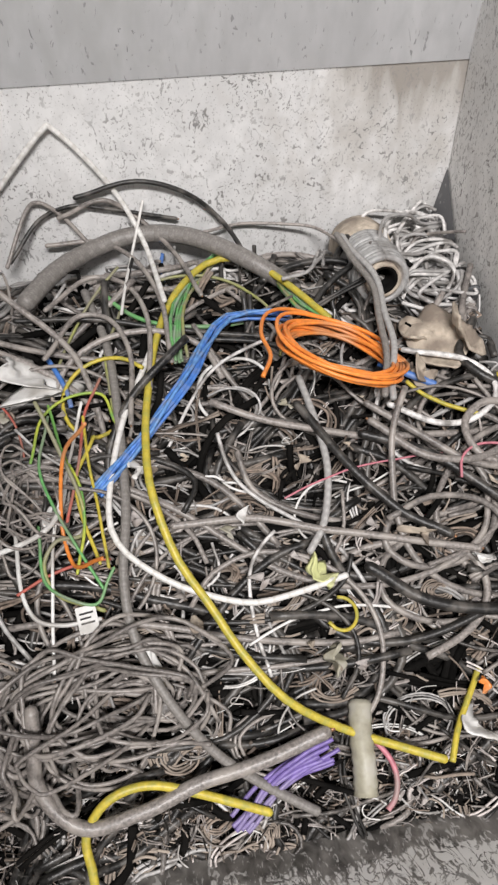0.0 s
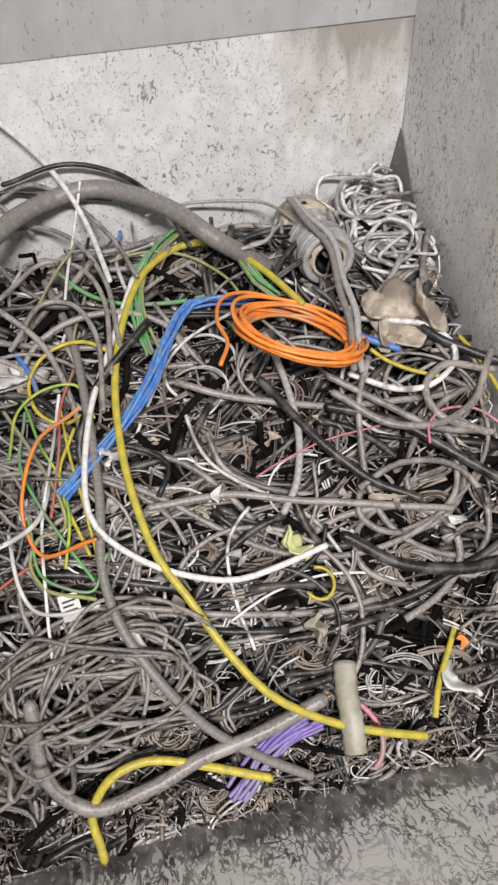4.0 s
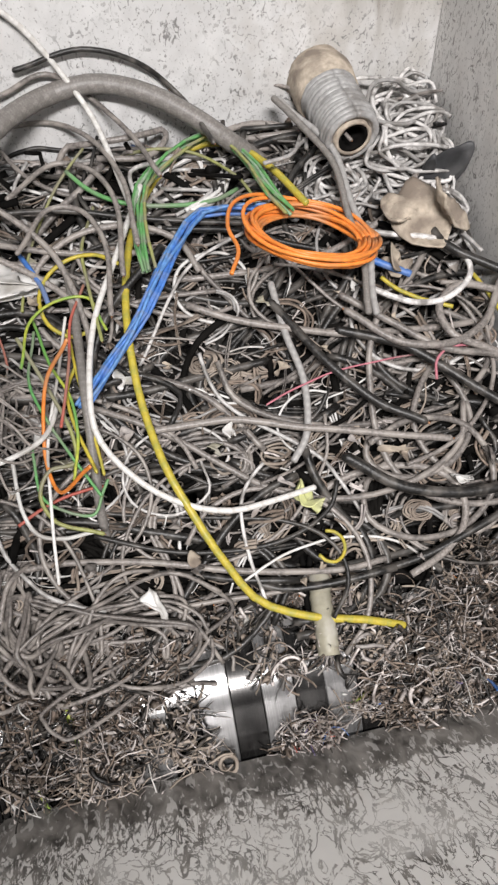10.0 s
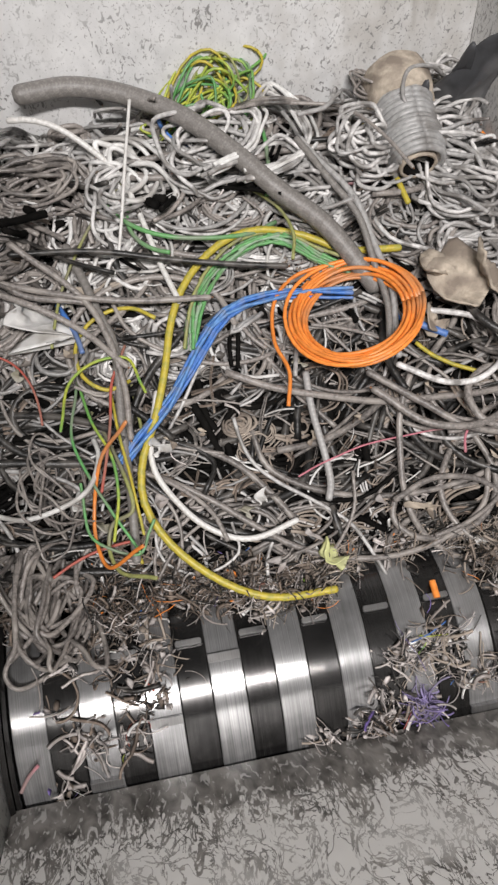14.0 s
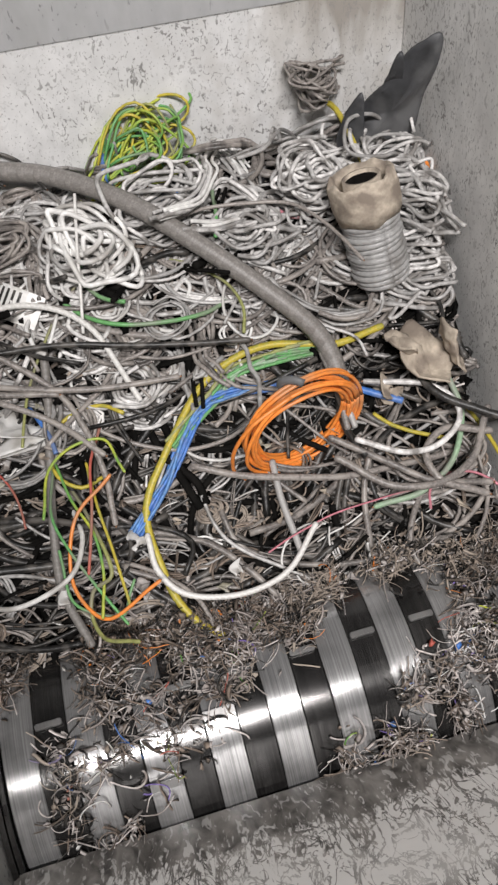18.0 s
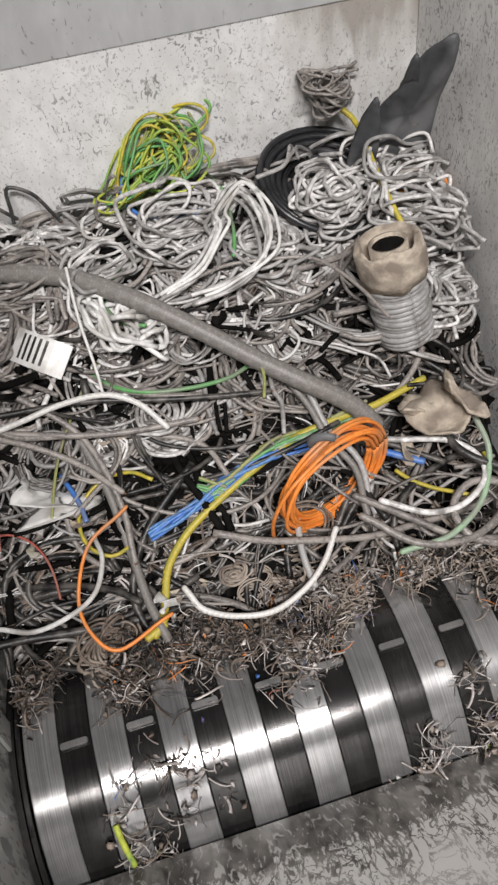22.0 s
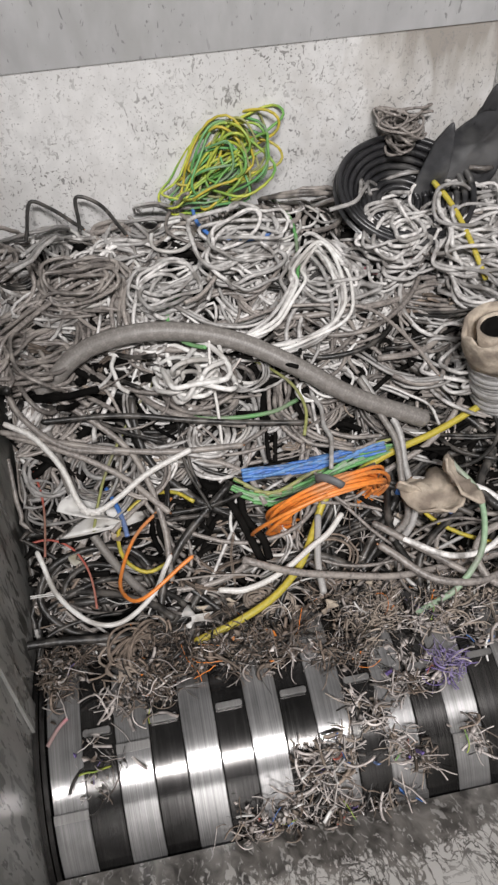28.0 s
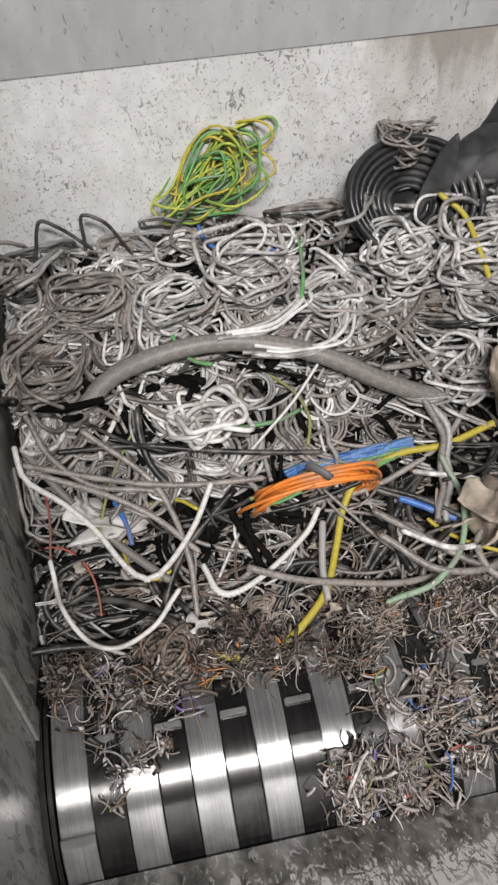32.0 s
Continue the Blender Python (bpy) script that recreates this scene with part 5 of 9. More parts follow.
SHAPE["yback"] = ((-0.019, 0.080, 0.061), (-0.001, 0.033, 0.014), (0.007, -0.029, -0.020), (0.013, -0.084, -0.055))
ROWS["yback"] = (
    (0, 0.560, 0.430, 0.332, -8, -0, 6), (3, 0.540, 0.430, 0.332, -8, -0, 6), (6, 0.548, 0.430, 0.332, -8, -0, 6),
    (9, 0.545, 0.430, 0.382, -8, -0, 6), (11, 0.569, 0.430, 0.397, -8, -0, 6), (13, 0.580, 0.430, 0.408, -8, -0, 6),
    (15.5, 0.577, 0.473, 0.495, -8, -0, 6), (19, 0.573, 0.422, 0.467, -8, -0, 6), (23, 0.567, 0.428, 0.447, 0, -0, 0),
    (25.5, 0.574, 0.401, 0.415, -7, -19, -14), (28, 0.593, 0.372, 0.393, 13, -34, -26), (32, 0.591, 0.361, 0.378, 13, -26, -21),
)
SHAPE["wcoil"] = ((-0.030, 0.041, 0.024), (0.001, 0.041, 0.023), (0.024, 0.001, 0.002), (0.026, -0.038, -0.022), (-0.003, -0.044, -0.025), (-0.018, -0.001, -0.001))
ROWS["wcoil"] = (
    (0, 0.229, 0.446, 0.315, 10, 2, 3), (3, 0.199, 0.446, 0.315, 10, 2, 3), (6, 0.207, 0.446, 0.320, 10, 2, 3),
    (9, 0.206, 0.446, 0.350, 10, 2, 3), (11, 0.216, 0.440, 0.385, 10, 2, 3), (13, 0.210, 0.425, 0.415, 10, 2, 3),
    (15.5, 0.210, 0.405, 0.455, 10, 2, 3), (19, 0.213, 0.373, 0.436, 0, -0, 0), (23, 0.209, 0.324, 0.384, -32, 29, -0),
    (25.5, 0.208, 0.309, 0.360, -42, 15, -1), (28, 0.211, 0.299, 0.342, -41, -13, -4), (32, 0.214, 0.256, 0.314, -48, -13, 2),
)
SHAPE["wloops"] = ((-0.085, -0.031, -0.022), (-0.032, -0.015, -0.008), (0.001, 0.018, 0.014), (0.001, 0.037, 0.027), (0.037, 0.060, 0.040), (0.056, 0.025, 0.017), (0.050, -0.017, -0.009), (0.017, -0.036, -0.027), (-0.045, -0.040, -0.032))
ROWS["wloops"] = (
    (0, 0.379, 0.430, 0.341, -14, 8, 18), (3, 0.366, 0.430, 0.340, -14, 8, 18), (6, 0.375, 0.430, 0.345, -14, 8, 18),
    (9, 0.366, 0.430, 0.391, -14, 8, 18), (11, 0.384, 0.440, 0.455, -14, 8, 18), (13, 0.381, 0.432, 0.475, -14, 8, 18),
    (15.5, 0.373, 0.430, 0.462, -14, 8, 18), (19, 0.381, 0.419, 0.457, 0, 27, 19), (23, 0.348, 0.357, 0.421, -5, -14, -10),
    (25.5, 0.349, 0.347, 0.404, -6, -12, -8), (28, 0.358, 0.338, 0.385, 0, -0, 0), (32, 0.352, 0.335, 0.375, -18, 11, -11),
)
SHAPE["w3"] = ((-0.054, 0.053, 0.022), (-0.048, 0.017, 0.005), (-0.023, -0.023, -0.007), (0.007, -0.033, -0.013), (0.047, -0.019, -0.008), (0.071, 0.004, 0.001))
ROWS["w3"] = (
    (0, 0.072, 0.123, 0.325, -37, -5, 53), (3, 0.083, 0.114, 0.316, -37, -5, 53), (6, 0.073, 0.129, 0.319, -37, -5, 53),
    (9, 0.071, 0.167, 0.329, -37, -5, 53), (11, 0.080, 0.154, 0.304, -37, -5, 53), (13, 0.079, 0.135, 0.269, -37, -5, 53),
    (15.5, 0.094, 0.116, 0.247, -37, -5, 53), (19, 0.083, 0.101, 0.232, -37, -5, 53), (23, 0.080, 0.104, 0.224, -37, -5, 53),
    (25.5, 0.077, 0.094, 0.227, 5, -3, 4), (28, 0.081, 0.092, 0.220, -2, -4, 10), (32, 0.077, 0.082, 0.207, 0, -0, 0),
)
SHAPE["palegreen"] = ((0.029, 0.073, 0.039), (0.041, 0.038, 0.011), (0.020, -0.012, -0.009), (-0.023, -0.046, -0.018), (-0.067, -0.053, -0.023))
ROWS["palegreen"] = (
    (0, 0.582, 0.176, 0.260, 9, -0, -10), (3, 0.572, 0.172, 0.256, 9, -0, -10), (6, 0.579, 0.192, 0.261, 9, -0, -10),
    (9, 0.579, 0.240, 0.280, 9, -0, -10), (11, 0.587, 0.209, 0.251, 9, -0, -10), (13, 0.581, 0.178, 0.212, 9, -0, -10),
    (15.5, 0.563, 0.151, 0.185, 9, -0, -10), (19, 0.555, 0.126, 0.245, 9, -0, -10), (23, 0.535, 0.085, 0.213, 9, -0, -10),
    (25.5, 0.522, 0.080, 0.207, 9, -0, -10), (28, 0.492, 0.089, 0.202, -2, -25, -4), (32, 0.469, 0.106, 0.203, 0, -0, 0),
)
SHAPE["card"] = ((-0.052, 0.039, 0.015), (0.008, 0.064, 0.020), (0.046, 0.005, 0.002), (0.039, -0.051, -0.016), (0.002, -0.056, -0.020), (-0.043, -0.002, -0.000))
ROWS["card"] = (
    (0, 0.568, 0.274, 0.389, -8, -2, -1), (3, 0.559, 0.249, 0.384, 0, -0, 0), (6, 0.567, 0.272, 0.391, 0, -0, 0),
    (9, 0.575, 0.321, 0.420, 3, -5, 8), (11, 0.571, 0.297, 0.409, 1, -4, -3), (13, 0.565, 0.272, 0.385, -12, 0, -14),
    (15.5, 0.575, 0.228, 0.349, 0, 6, 15), (19, 0.564, 0.200, 0.310, -14, 25, 10), (23, 0.530, 0.161, 0.275, -27, -14, -12),
    (25.5, 0.497, 0.154, 0.262, -25, -0, -16), (28, 0.470, 0.131, 0.247, -43, -8, -15), (32, 0.519, 0.111, 0.228, 1, -65, -46),
)
SHAPE["arc_a"] = ((-0.082, 0.036, 0.017), (-0.036, 0.036, 0.032), (0.007, 0.036, 0.002), (0.047, -0.017, -0.023), (0.065, -0.092, -0.029))
ROWS["arc_a"] = (
    (0, 0.226, 0.469, 0.454, 0, -0, 0), (3, 0.194, 0.465, 0.454, 0, -0, 0), (6, 0.202, 0.471, 0.455, 0, -0, 0),
    (9, 0.201, 0.477, 0.500, 0, -0, 0), (11, 0.212, 0.470, 0.514, 0, -0, 0), (13, 0.205, 0.460, 0.352, 0, -0, 0),
    (15.5, 0.205, 0.425, 0.340, 0, -0, 0), (19, 0.193, 0.400, 0.321, 0, -0, 0), (23, 0.187, 0.381, 0.297, 0, -0, 0),
    (25.5, 0.178, 0.377, 0.287, 0, -0, 0), (28, 0.178, 0.379, 0.282, 0, -0, 0), (32, 0.181, 0.362, 0.261, 0, -0, 0),
)
SHAPE["arc_b"] = ((-0.078, 0.079, 0.010), (-0.027, 0.079, 0.009), (0.018, 0.029, 0.006), (0.043, -0.056, -0.003), (0.044, -0.132, -0.022))
ROWS["arc_b"] = (
    (0, 0.203, 0.419, 0.424, 0, -0, 0), (3, 0.183, 0.412, 0.424, 0, -0, 0), (6, 0.188, 0.424, 0.427, 0, -0, 0),
    (9, 0.186, 0.440, 0.468, 0, -0, 0), (11, 0.197, 0.427, 0.477, 0, -0, 0), (13, 0.190, 0.410, 0.306, 0, -0, 0),
    (15.5, 0.192, 0.377, 0.288, 0, -0, 0), (19, 0.182, 0.354, 0.270, 0, -0, 0), (23, 0.173, 0.330, 0.243, 0, -0, 0),
    (25.5, 0.164, 0.326, 0.232, 0, -0, 0), (28, 0.164, 0.329, 0.227, 0, -0, 0), (32, 0.169, 0.308, 0.198, 0, -0, 0),
)
SHAPE["arc_c"] = ((-0.069, 0.023, 0.005), (-0.025, 0.064, 0.011), (0.021, 0.041, 0.008), (0.040, -0.025, -0.000), (0.034, -0.102, -0.024))
ROWS["arc_c"] = (
    (0, 0.187, 0.359, 0.415, 0, -0, 0), (3, 0.181, 0.350, 0.416, 0, -0, 0), (6, 0.181, 0.367, 0.420, 0, -0, 0),
    (9, 0.177, 0.397, 0.450, 0, -0, 0), (11, 0.188, 0.375, 0.453, 0, -0, 0), (13, 0.180, 0.349, 0.269, 0, -0, 0),
    (15.5, 0.188, 0.318, 0.250, 0, -0, 0), (19, 0.177, 0.298, 0.226, 0, -0, 0), (23, 0.167, 0.273, 0.190, 0, -0, 0),
    (25.5, 0.158, 0.268, 0.179, 0, -0, 0), (28, 0.158, 0.272, 0.175, 0, -0, 0), (32, 0.165, 0.252, 0.147, 0, -0, 0),
)
SHAPE["arc_d"] = ((-0.054, 0.005, 0.004), (-0.024, 0.050, 0.014), (0.015, 0.042, 0.011), (0.034, -0.011, -0.003), (0.028, -0.085, -0.025))
ROWS["arc_d"] = (
    (0, 0.168, 0.301, 0.404, 0, -0, 0), (3, 0.172, 0.290, 0.403, 0, -0, 0), (6, 0.167, 0.310, 0.411, 0, -0, 0),
    (9, 0.164, 0.345, 0.432, 0, -0, 0), (11, 0.173, 0.318, 0.427, 0, -0, 0), (13, 0.165, 0.288, 0.230, 0, -0, 0),
    (15.5, 0.178, 0.259, 0.207, 0, -0, 0), (19, 0.167, 0.243, 0.179, 0, -0, 0), (23, 0.158, 0.222, 0.148, 0, -0, 0),
    (25.5, 0.151, 0.216, 0.136, 0, -0, 0), (28, 0.151, 0.220, 0.133, 0, -0, 0), (32, 0.163, 0.202, 0.109, 0, -0, 0),
)
SHAPE["arc_e"] = ((-0.111, 0.015, 0.023), (-0.046, 0.015, 0.035), (0.014, 0.015, 0.015), (0.060, 0.015, -0.027), (0.082, -0.061, -0.045))
ROWS["arc_e"] = (
    (0, 0.280, 0.487, 0.474, 0, -0, 0), (3, 0.249, 0.481, 0.473, 0, -0, 0), (6, 0.258, 0.492, 0.474, 0, -0, 0),
    (9, 0.255, 0.496, 0.522, 0, -0, 0), (11, 0.267, 0.486, 0.535, 0, -0, 0), (13, 0.260, 0.477, 0.375, 0, -0, 0),
    (15.5, 0.257, 0.438, 0.364, 0, -0, 0), (19, 0.245, 0.412, 0.346, 0, -0, 0), (23, 0.240, 0.397, 0.324, 0, -0, 0),
    (25.5, 0.232, 0.394, 0.315, 0, -0, 0), (28, 0.232, 0.395, 0.309, 0, -0, 0), (32, 0.231, 0.383, 0.291, 0, -0, 0),
)
SHAPE["side_a"] = ((-0.043, -0.039, -0.011), (-0.032, 0.001, 0.001), (-0.003, 0.022, 0.008), (0.034, 0.024, 0.005), (0.044, -0.008, -0.003))
ROWS["side_a"] = (
    (0, 0.131, 0.229, 0.373, 0, -0, 0), (3, 0.140, 0.216, 0.368, 0, -0, 0), (6, 0.132, 0.237, 0.376, 0, -0, 0),
    (9, 0.134, 0.274, 0.391, 0, -0, 0), (11, 0.142, 0.246, 0.371, 0, -0, 0), (13, 0.136, 0.220, 0.341, 0, -0, 0),
    (15.5, 0.153, 0.194, 0.315, 0, -0, 0), (19, 0.141, 0.182, 0.287, 0, -0, 0), (23, 0.135, 0.175, 0.098, 0, -0, 0),
    (25.5, 0.135, 0.165, 0.083, 0, -0, 0), (28, 0.135, 0.167, 0.079, 0, -0, 0), (32, 0.155, 0.144, 0.053, 0, -0, 0),
)
SHAPE["side_b"] = ((-0.017, 0.082, 0.028), (-0.007, 0.039, 0.015), (0.009, -0.004, 0.004), (0.011, -0.043, -0.016), (0.003, -0.074, -0.031))
ROWS["side_b"] = (
    (0, 0.125, 0.149, 0.345, 0, -0, 0), (3, 0.134, 0.139, 0.336, 0, -0, 0), (6, 0.125, 0.156, 0.339, 0, -0, 0),
    (9, 0.123, 0.193, 0.350, 0, -0, 0), (11, 0.132, 0.175, 0.324, 0, -0, 0), (13, 0.128, 0.154, 0.290, 0, -0, 0),
    (15.5, 0.145, 0.132, 0.265, 0, -0, 0), (19, 0.131, 0.125, 0.239, 0, -0, 0), (23, 0.127, 0.127, 0.058, 0, -0, 0),
    (25.5, 0.132, 0.114, 0.045, 0, -0, 0), (28, 0.133, 0.116, 0.042, 0, -0, 0), (32, 0.149, 0.097, 0.029, 0, -0, 0),
)
SHAPE["side_c"] = ((-0.012, 0.084, 0.031), (-0.020, 0.037, 0.018), (-0.007, -0.007, 0.001), (0.010, -0.041, -0.016), (0.029, -0.074, -0.035))
ROWS["side_c"] = (
    (0, 0.114, 0.132, 0.339, 0, -0, 0), (3, 0.124, 0.123, 0.330, 0, -0, 0), (6, 0.114, 0.138, 0.333, 0, -0, 0),
    (9, 0.112, 0.176, 0.342, 0, -0, 0), (11, 0.121, 0.160, 0.317, 0, -0, 0), (13, 0.118, 0.141, 0.282, 0, -0, 0),
    (15.5, 0.134, 0.120, 0.259, 0, -0, 0), (19, 0.120, 0.114, 0.234, 0, -0, 0), (23, 0.117, 0.117, 0.055, 0, -0, 0),
    (25.5, 0.122, 0.104, 0.043, 0, -0, 0), (28, 0.123, 0.105, 0.039, 0, -0, 0), (32, 0.142, 0.085, 0.026, 0, -0, 0),
)
SHAPE["side_d"] = ((-0.006, 0.067, 0.026), (-0.003, 0.020, 0.011), (0.002, -0.022, -0.007), (0.006, -0.065, -0.029))
ROWS["side_d"] = (
    (0, 0.149, 0.143, 0.343, 0, -0, 0), (3, 0.159, 0.134, 0.334, 0, -0, 0), (6, 0.150, 0.150, 0.336, 0, -0, 0),
    (9, 0.146, 0.188, 0.347, 0, -0, 0), (11, 0.156, 0.170, 0.321, 0, -0, 0), (13, 0.152, 0.150, 0.287, 0, -0, 0),
    (15.5, 0.169, 0.127, 0.262, 0, -0, 0), (19, 0.154, 0.122, 0.236, 0, -0, 0), (23, 0.150, 0.121, 0.054, 0, -0, 0),
    (25.5, 0.153, 0.109, 0.043, 0, -0, 0), (28, 0.152, 0.114, 0.041, 0, -0, 0), (32, 0.161, 0.102, 0.030, 0, -0, 0),
)
SHAPE["side_e"] = ((0.019, 0.065, 0.020), (0.004, 0.030, 0.011), (-0.005, -0.025, -0.005), (-0.018, -0.070, -0.025))
ROWS["side_e"] = (
    (0, 0.140, 0.195, 0.362, 0, -0, 0), (3, 0.149, 0.183, 0.355, 0, -0, 0), (6, 0.141, 0.203, 0.361, 0, -0, 0),
    (9, 0.140, 0.240, 0.376, 0, -0, 0), (11, 0.150, 0.216, 0.352, 0, -0, 0), (13, 0.144, 0.192, 0.319, 0, -0, 0),
    (15.5, 0.162, 0.166, 0.293, 0, -0, 0), (19, 0.149, 0.157, 0.265, 0, -0, 0), (23, 0.144, 0.152, 0.079, 0, -0, 0),
    (25.5, 0.145, 0.142, 0.063, 0, -0, 0), (28, 0.145, 0.145, 0.060, 0, -0, 0), (32, 0.161, 0.126, 0.042, 0, -0, 0),
)
SHAPE["side_f"] = ((-0.028, 0.040, 0.020), (-0.026, 0.004, 0.001), (-0.005, -0.015, -0.007), (0.023, -0.023, -0.012), (0.036, -0.006, -0.001))
ROWS["side_f"] = (
    (0, 0.118, 0.057, 0.304, 0, -0, 0), (3, 0.134, 0.052, 0.297, 0, -0, 0), (6, 0.119, 0.060, 0.297, 0, -0, 0),
    (9, 0.113, 0.096, 0.300, 0, -0, 0), (11, 0.124, 0.094, 0.274, 0, -0, 0), (13, 0.127, 0.079, 0.242, 0, -0, 0),
    (15.5, 0.144, 0.067, 0.227, 0, -0, 0), (19, 0.128, 0.065, 0.207, 0, -0, 0), (23, 0.125, 0.069, 0.033, 0, -0, 0),
    (25.5, 0.130, 0.055, 0.024, 0, -0, 0), (28, 0.131, 0.057, 0.022, 0, -0, 0), (32, 0.144, 0.046, 0.015, 0, -0, 0),
)
SHAPE["thin_a"] = ((-0.047, -0.023, -0.027), (-0.021, 0.008, 0.017), (-0.002, 0.008, 0.027), (0.023, 0.008, 0.006), (0.047, -0.001, -0.024))
ROWS["thin_a"] = (
    (0, 0.113, 0.500, 0.461, 0, -0, 0), (3, 0.090, 0.493, 0.461, 0, -0, 0), (6, 0.095, 0.504, 0.462, 0, -0, 0),
    (9, 0.093, 0.521, 0.512, 0, -0, 0), (11, 0.105, 0.507, 0.356, 0, -0, 0), (13, 0.099, 0.492, 0.366, 0, -0, 0),
    (15.5, 0.102, 0.458, 0.357, 0, -0, 0), (19, 0.091, 0.435, 0.344, 0, -0, 0), (23, 0.084, 0.415, 0.321, 0, -0, 0),
    (25.5, 0.076, 0.410, 0.311, 0, -0, 0), (28, 0.076, 0.412, 0.305, 0, -0, 0), (32, 0.082, 0.398, 0.287, 0, -0, 0),
)
SHAPE["thin_b"] = ((-0.084, -0.020, -0.027), (-0.050, 0.005, 0.004), (-0.005, 0.005, 0.019), (0.030, 0.005, 0.012), (0.109, 0.005, -0.007))
ROWS["thin_b"] = (
    (0, 0.157, 0.503, 0.462, 0, -0, 0), (3, 0.128, 0.498, 0.462, 0, -0, 0), (6, 0.135, 0.505, 0.463, 0, -0, 0),
    (9, 0.133, 0.516, 0.513, 0, -0, 0), (11, 0.145, 0.507, 0.357, 0, -0, 0), (13, 0.139, 0.495, 0.367, 0, -0, 0),
    (15.5, 0.140, 0.460, 0.358, 0, -0, 0), (19, 0.129, 0.436, 0.345, 0, -0, 0), (23, 0.122, 0.417, 0.323, 0, -0, 0),
    (25.5, 0.114, 0.413, 0.313, 0, -0, 0), (28, 0.115, 0.415, 0.308, 0, -0, 0), (32, 0.118, 0.401, 0.289, 0, -0, 0),
)
SHAPE["thin_c"] = ((-0.108, 0.031, 0.004), (-0.060, 0.043, 0.004), (-0.007, 0.033, 0.004), (0.036, 0.016, 0.002), (0.062, -0.032, -0.003), (0.077, -0.091, -0.011))
ROWS["thin_c"] = (
    (0, 0.429, 0.463, 0.433, 0, -0, 0), (3, 0.413, 0.445, 0.432, 0, -0, 0), (6, 0.421, 0.474, 0.434, 0, -0, 0),
    (9, 0.416, 0.505, 0.485, 0, -0, 0), (11, 0.435, 0.478, 0.495, 0, -0, 0), (13, 0.437, 0.442, 0.496, 0, -0, 0),
    (15.5, 0.429, 0.391, 0.469, 0, -0, 0), (19, 0.423, 0.352, 0.441, 0, -0, 0), (23, 0.411, 0.311, 0.398, 0, -0, 0),
    (25.5, 0.404, 0.299, 0.380, 0, -0, 0), (28, 0.404, 0.304, 0.377, 0, -0, 0), (32, 0.403, 0.310, 0.372, 0, -0, 0),
)
SHAPE["limel"] = ((0.008, 0.050, 0.022), (-0.008, 0.019, 0.010), (-0.006, -0.016, -0.007), (0.005, -0.053, -0.024))
ROWS["limel"] = (
    (0, 0.139, 0.136, 0.339, 0, -0, 0), (3, 0.150, 0.127, 0.330, 0, -0, 0), (6, 0.141, 0.143, 0.334, 0, -0, 0),
    (9, 0.137, 0.181, 0.343, 0, -0, 0), (11, 0.147, 0.164, 0.317, 0, -0, 0), (13, 0.142, 0.145, 0.283, 0, -0, 0),
    (15.5, 0.159, 0.123, 0.089, 0, -0, 0), (19, 0.145, 0.118, 0.064, 0, -0, 0), (23, 0.141, 0.118, 0.053, 0, -0, 0),
    (25.5, 0.145, 0.106, 0.042, 0, -0, 0), (28, 0.144, 0.110, 0.039, 0, -0, 0), (32, 0.156, 0.096, 0.028, 0, -0, 0),
)
SHAPE["white_l"] = ((-0.024, 0.049, 0.025), (-0.021, 0.009, 0.008), (-0.009, -0.015, -0.007), (0.016, -0.022, -0.012), (0.038, -0.020, -0.014))
ROWS["white_l"] = (
    (0, 0.090, 0.045, 0.292, 0, -0, 0), (3, 0.107, 0.040, 0.284, 0, -0, 0), (6, 0.092, 0.049, 0.285, 0, -0, 0),
    (9, 0.086, 0.084, 0.287, 0, -0, 0), (11, 0.097, 0.082, 0.260, 0, -0, 0), (13, 0.101, 0.067, 0.227, 0, -0, 0),
    (15.5, 0.118, 0.056, 0.043, 0, -0, 0), (19, 0.103, 0.052, 0.023, 0, -0, 0), (23, 0.099, 0.056, 0.021, 0, -0, 0),
    (25.5, 0.105, 0.042, 0.012, 0, -0, 0), (28, 0.107, 0.042, 0.011, 0, -0, 0), (32, 0.126, 0.027, 0.003, 0, -0, 0),
)
SHAPE["white_t"] = ((0.027, 0.115, 0.055), (0.011, 0.056, 0.030), (-0.007, 0.001, 0.004), (-0.014, -0.057, -0.026), (-0.018, -0.115, -0.064))
ROWS["white_t"] = (
    (0, 0.112, 0.109, 0.323, 0, -0, 0), (3, 0.124, 0.101, 0.315, 0, -0, 0), (6, 0.113, 0.114, 0.317, 0, -0, 0),
    (9, 0.109, 0.152, 0.327, 0, -0, 0), (11, 0.118, 0.141, 0.301, 0, -0, 0), (13, 0.117, 0.123, 0.266, 0, -0, 0),
    (15.5, 0.133, 0.105, 0.076, 0, -0, 0), (19, 0.118, 0.100, 0.051, 0, -0, 0), (23, 0.115, 0.104, 0.044, 0, -0, 0),
    (25.5, 0.121, 0.090, 0.033, 0, -0, 0), (28, 0.123, 0.091, 0.030, 0, -0, 0), (32, 0.140, 0.074, 0.018, 0, -0, 0),
)
SHAPE["white_s"] = ((0.024, 0.075, 0.040), (0.005, 0.042, -0.006), (-0.010, -0.033, -0.014), (-0.018, -0.084, -0.019))
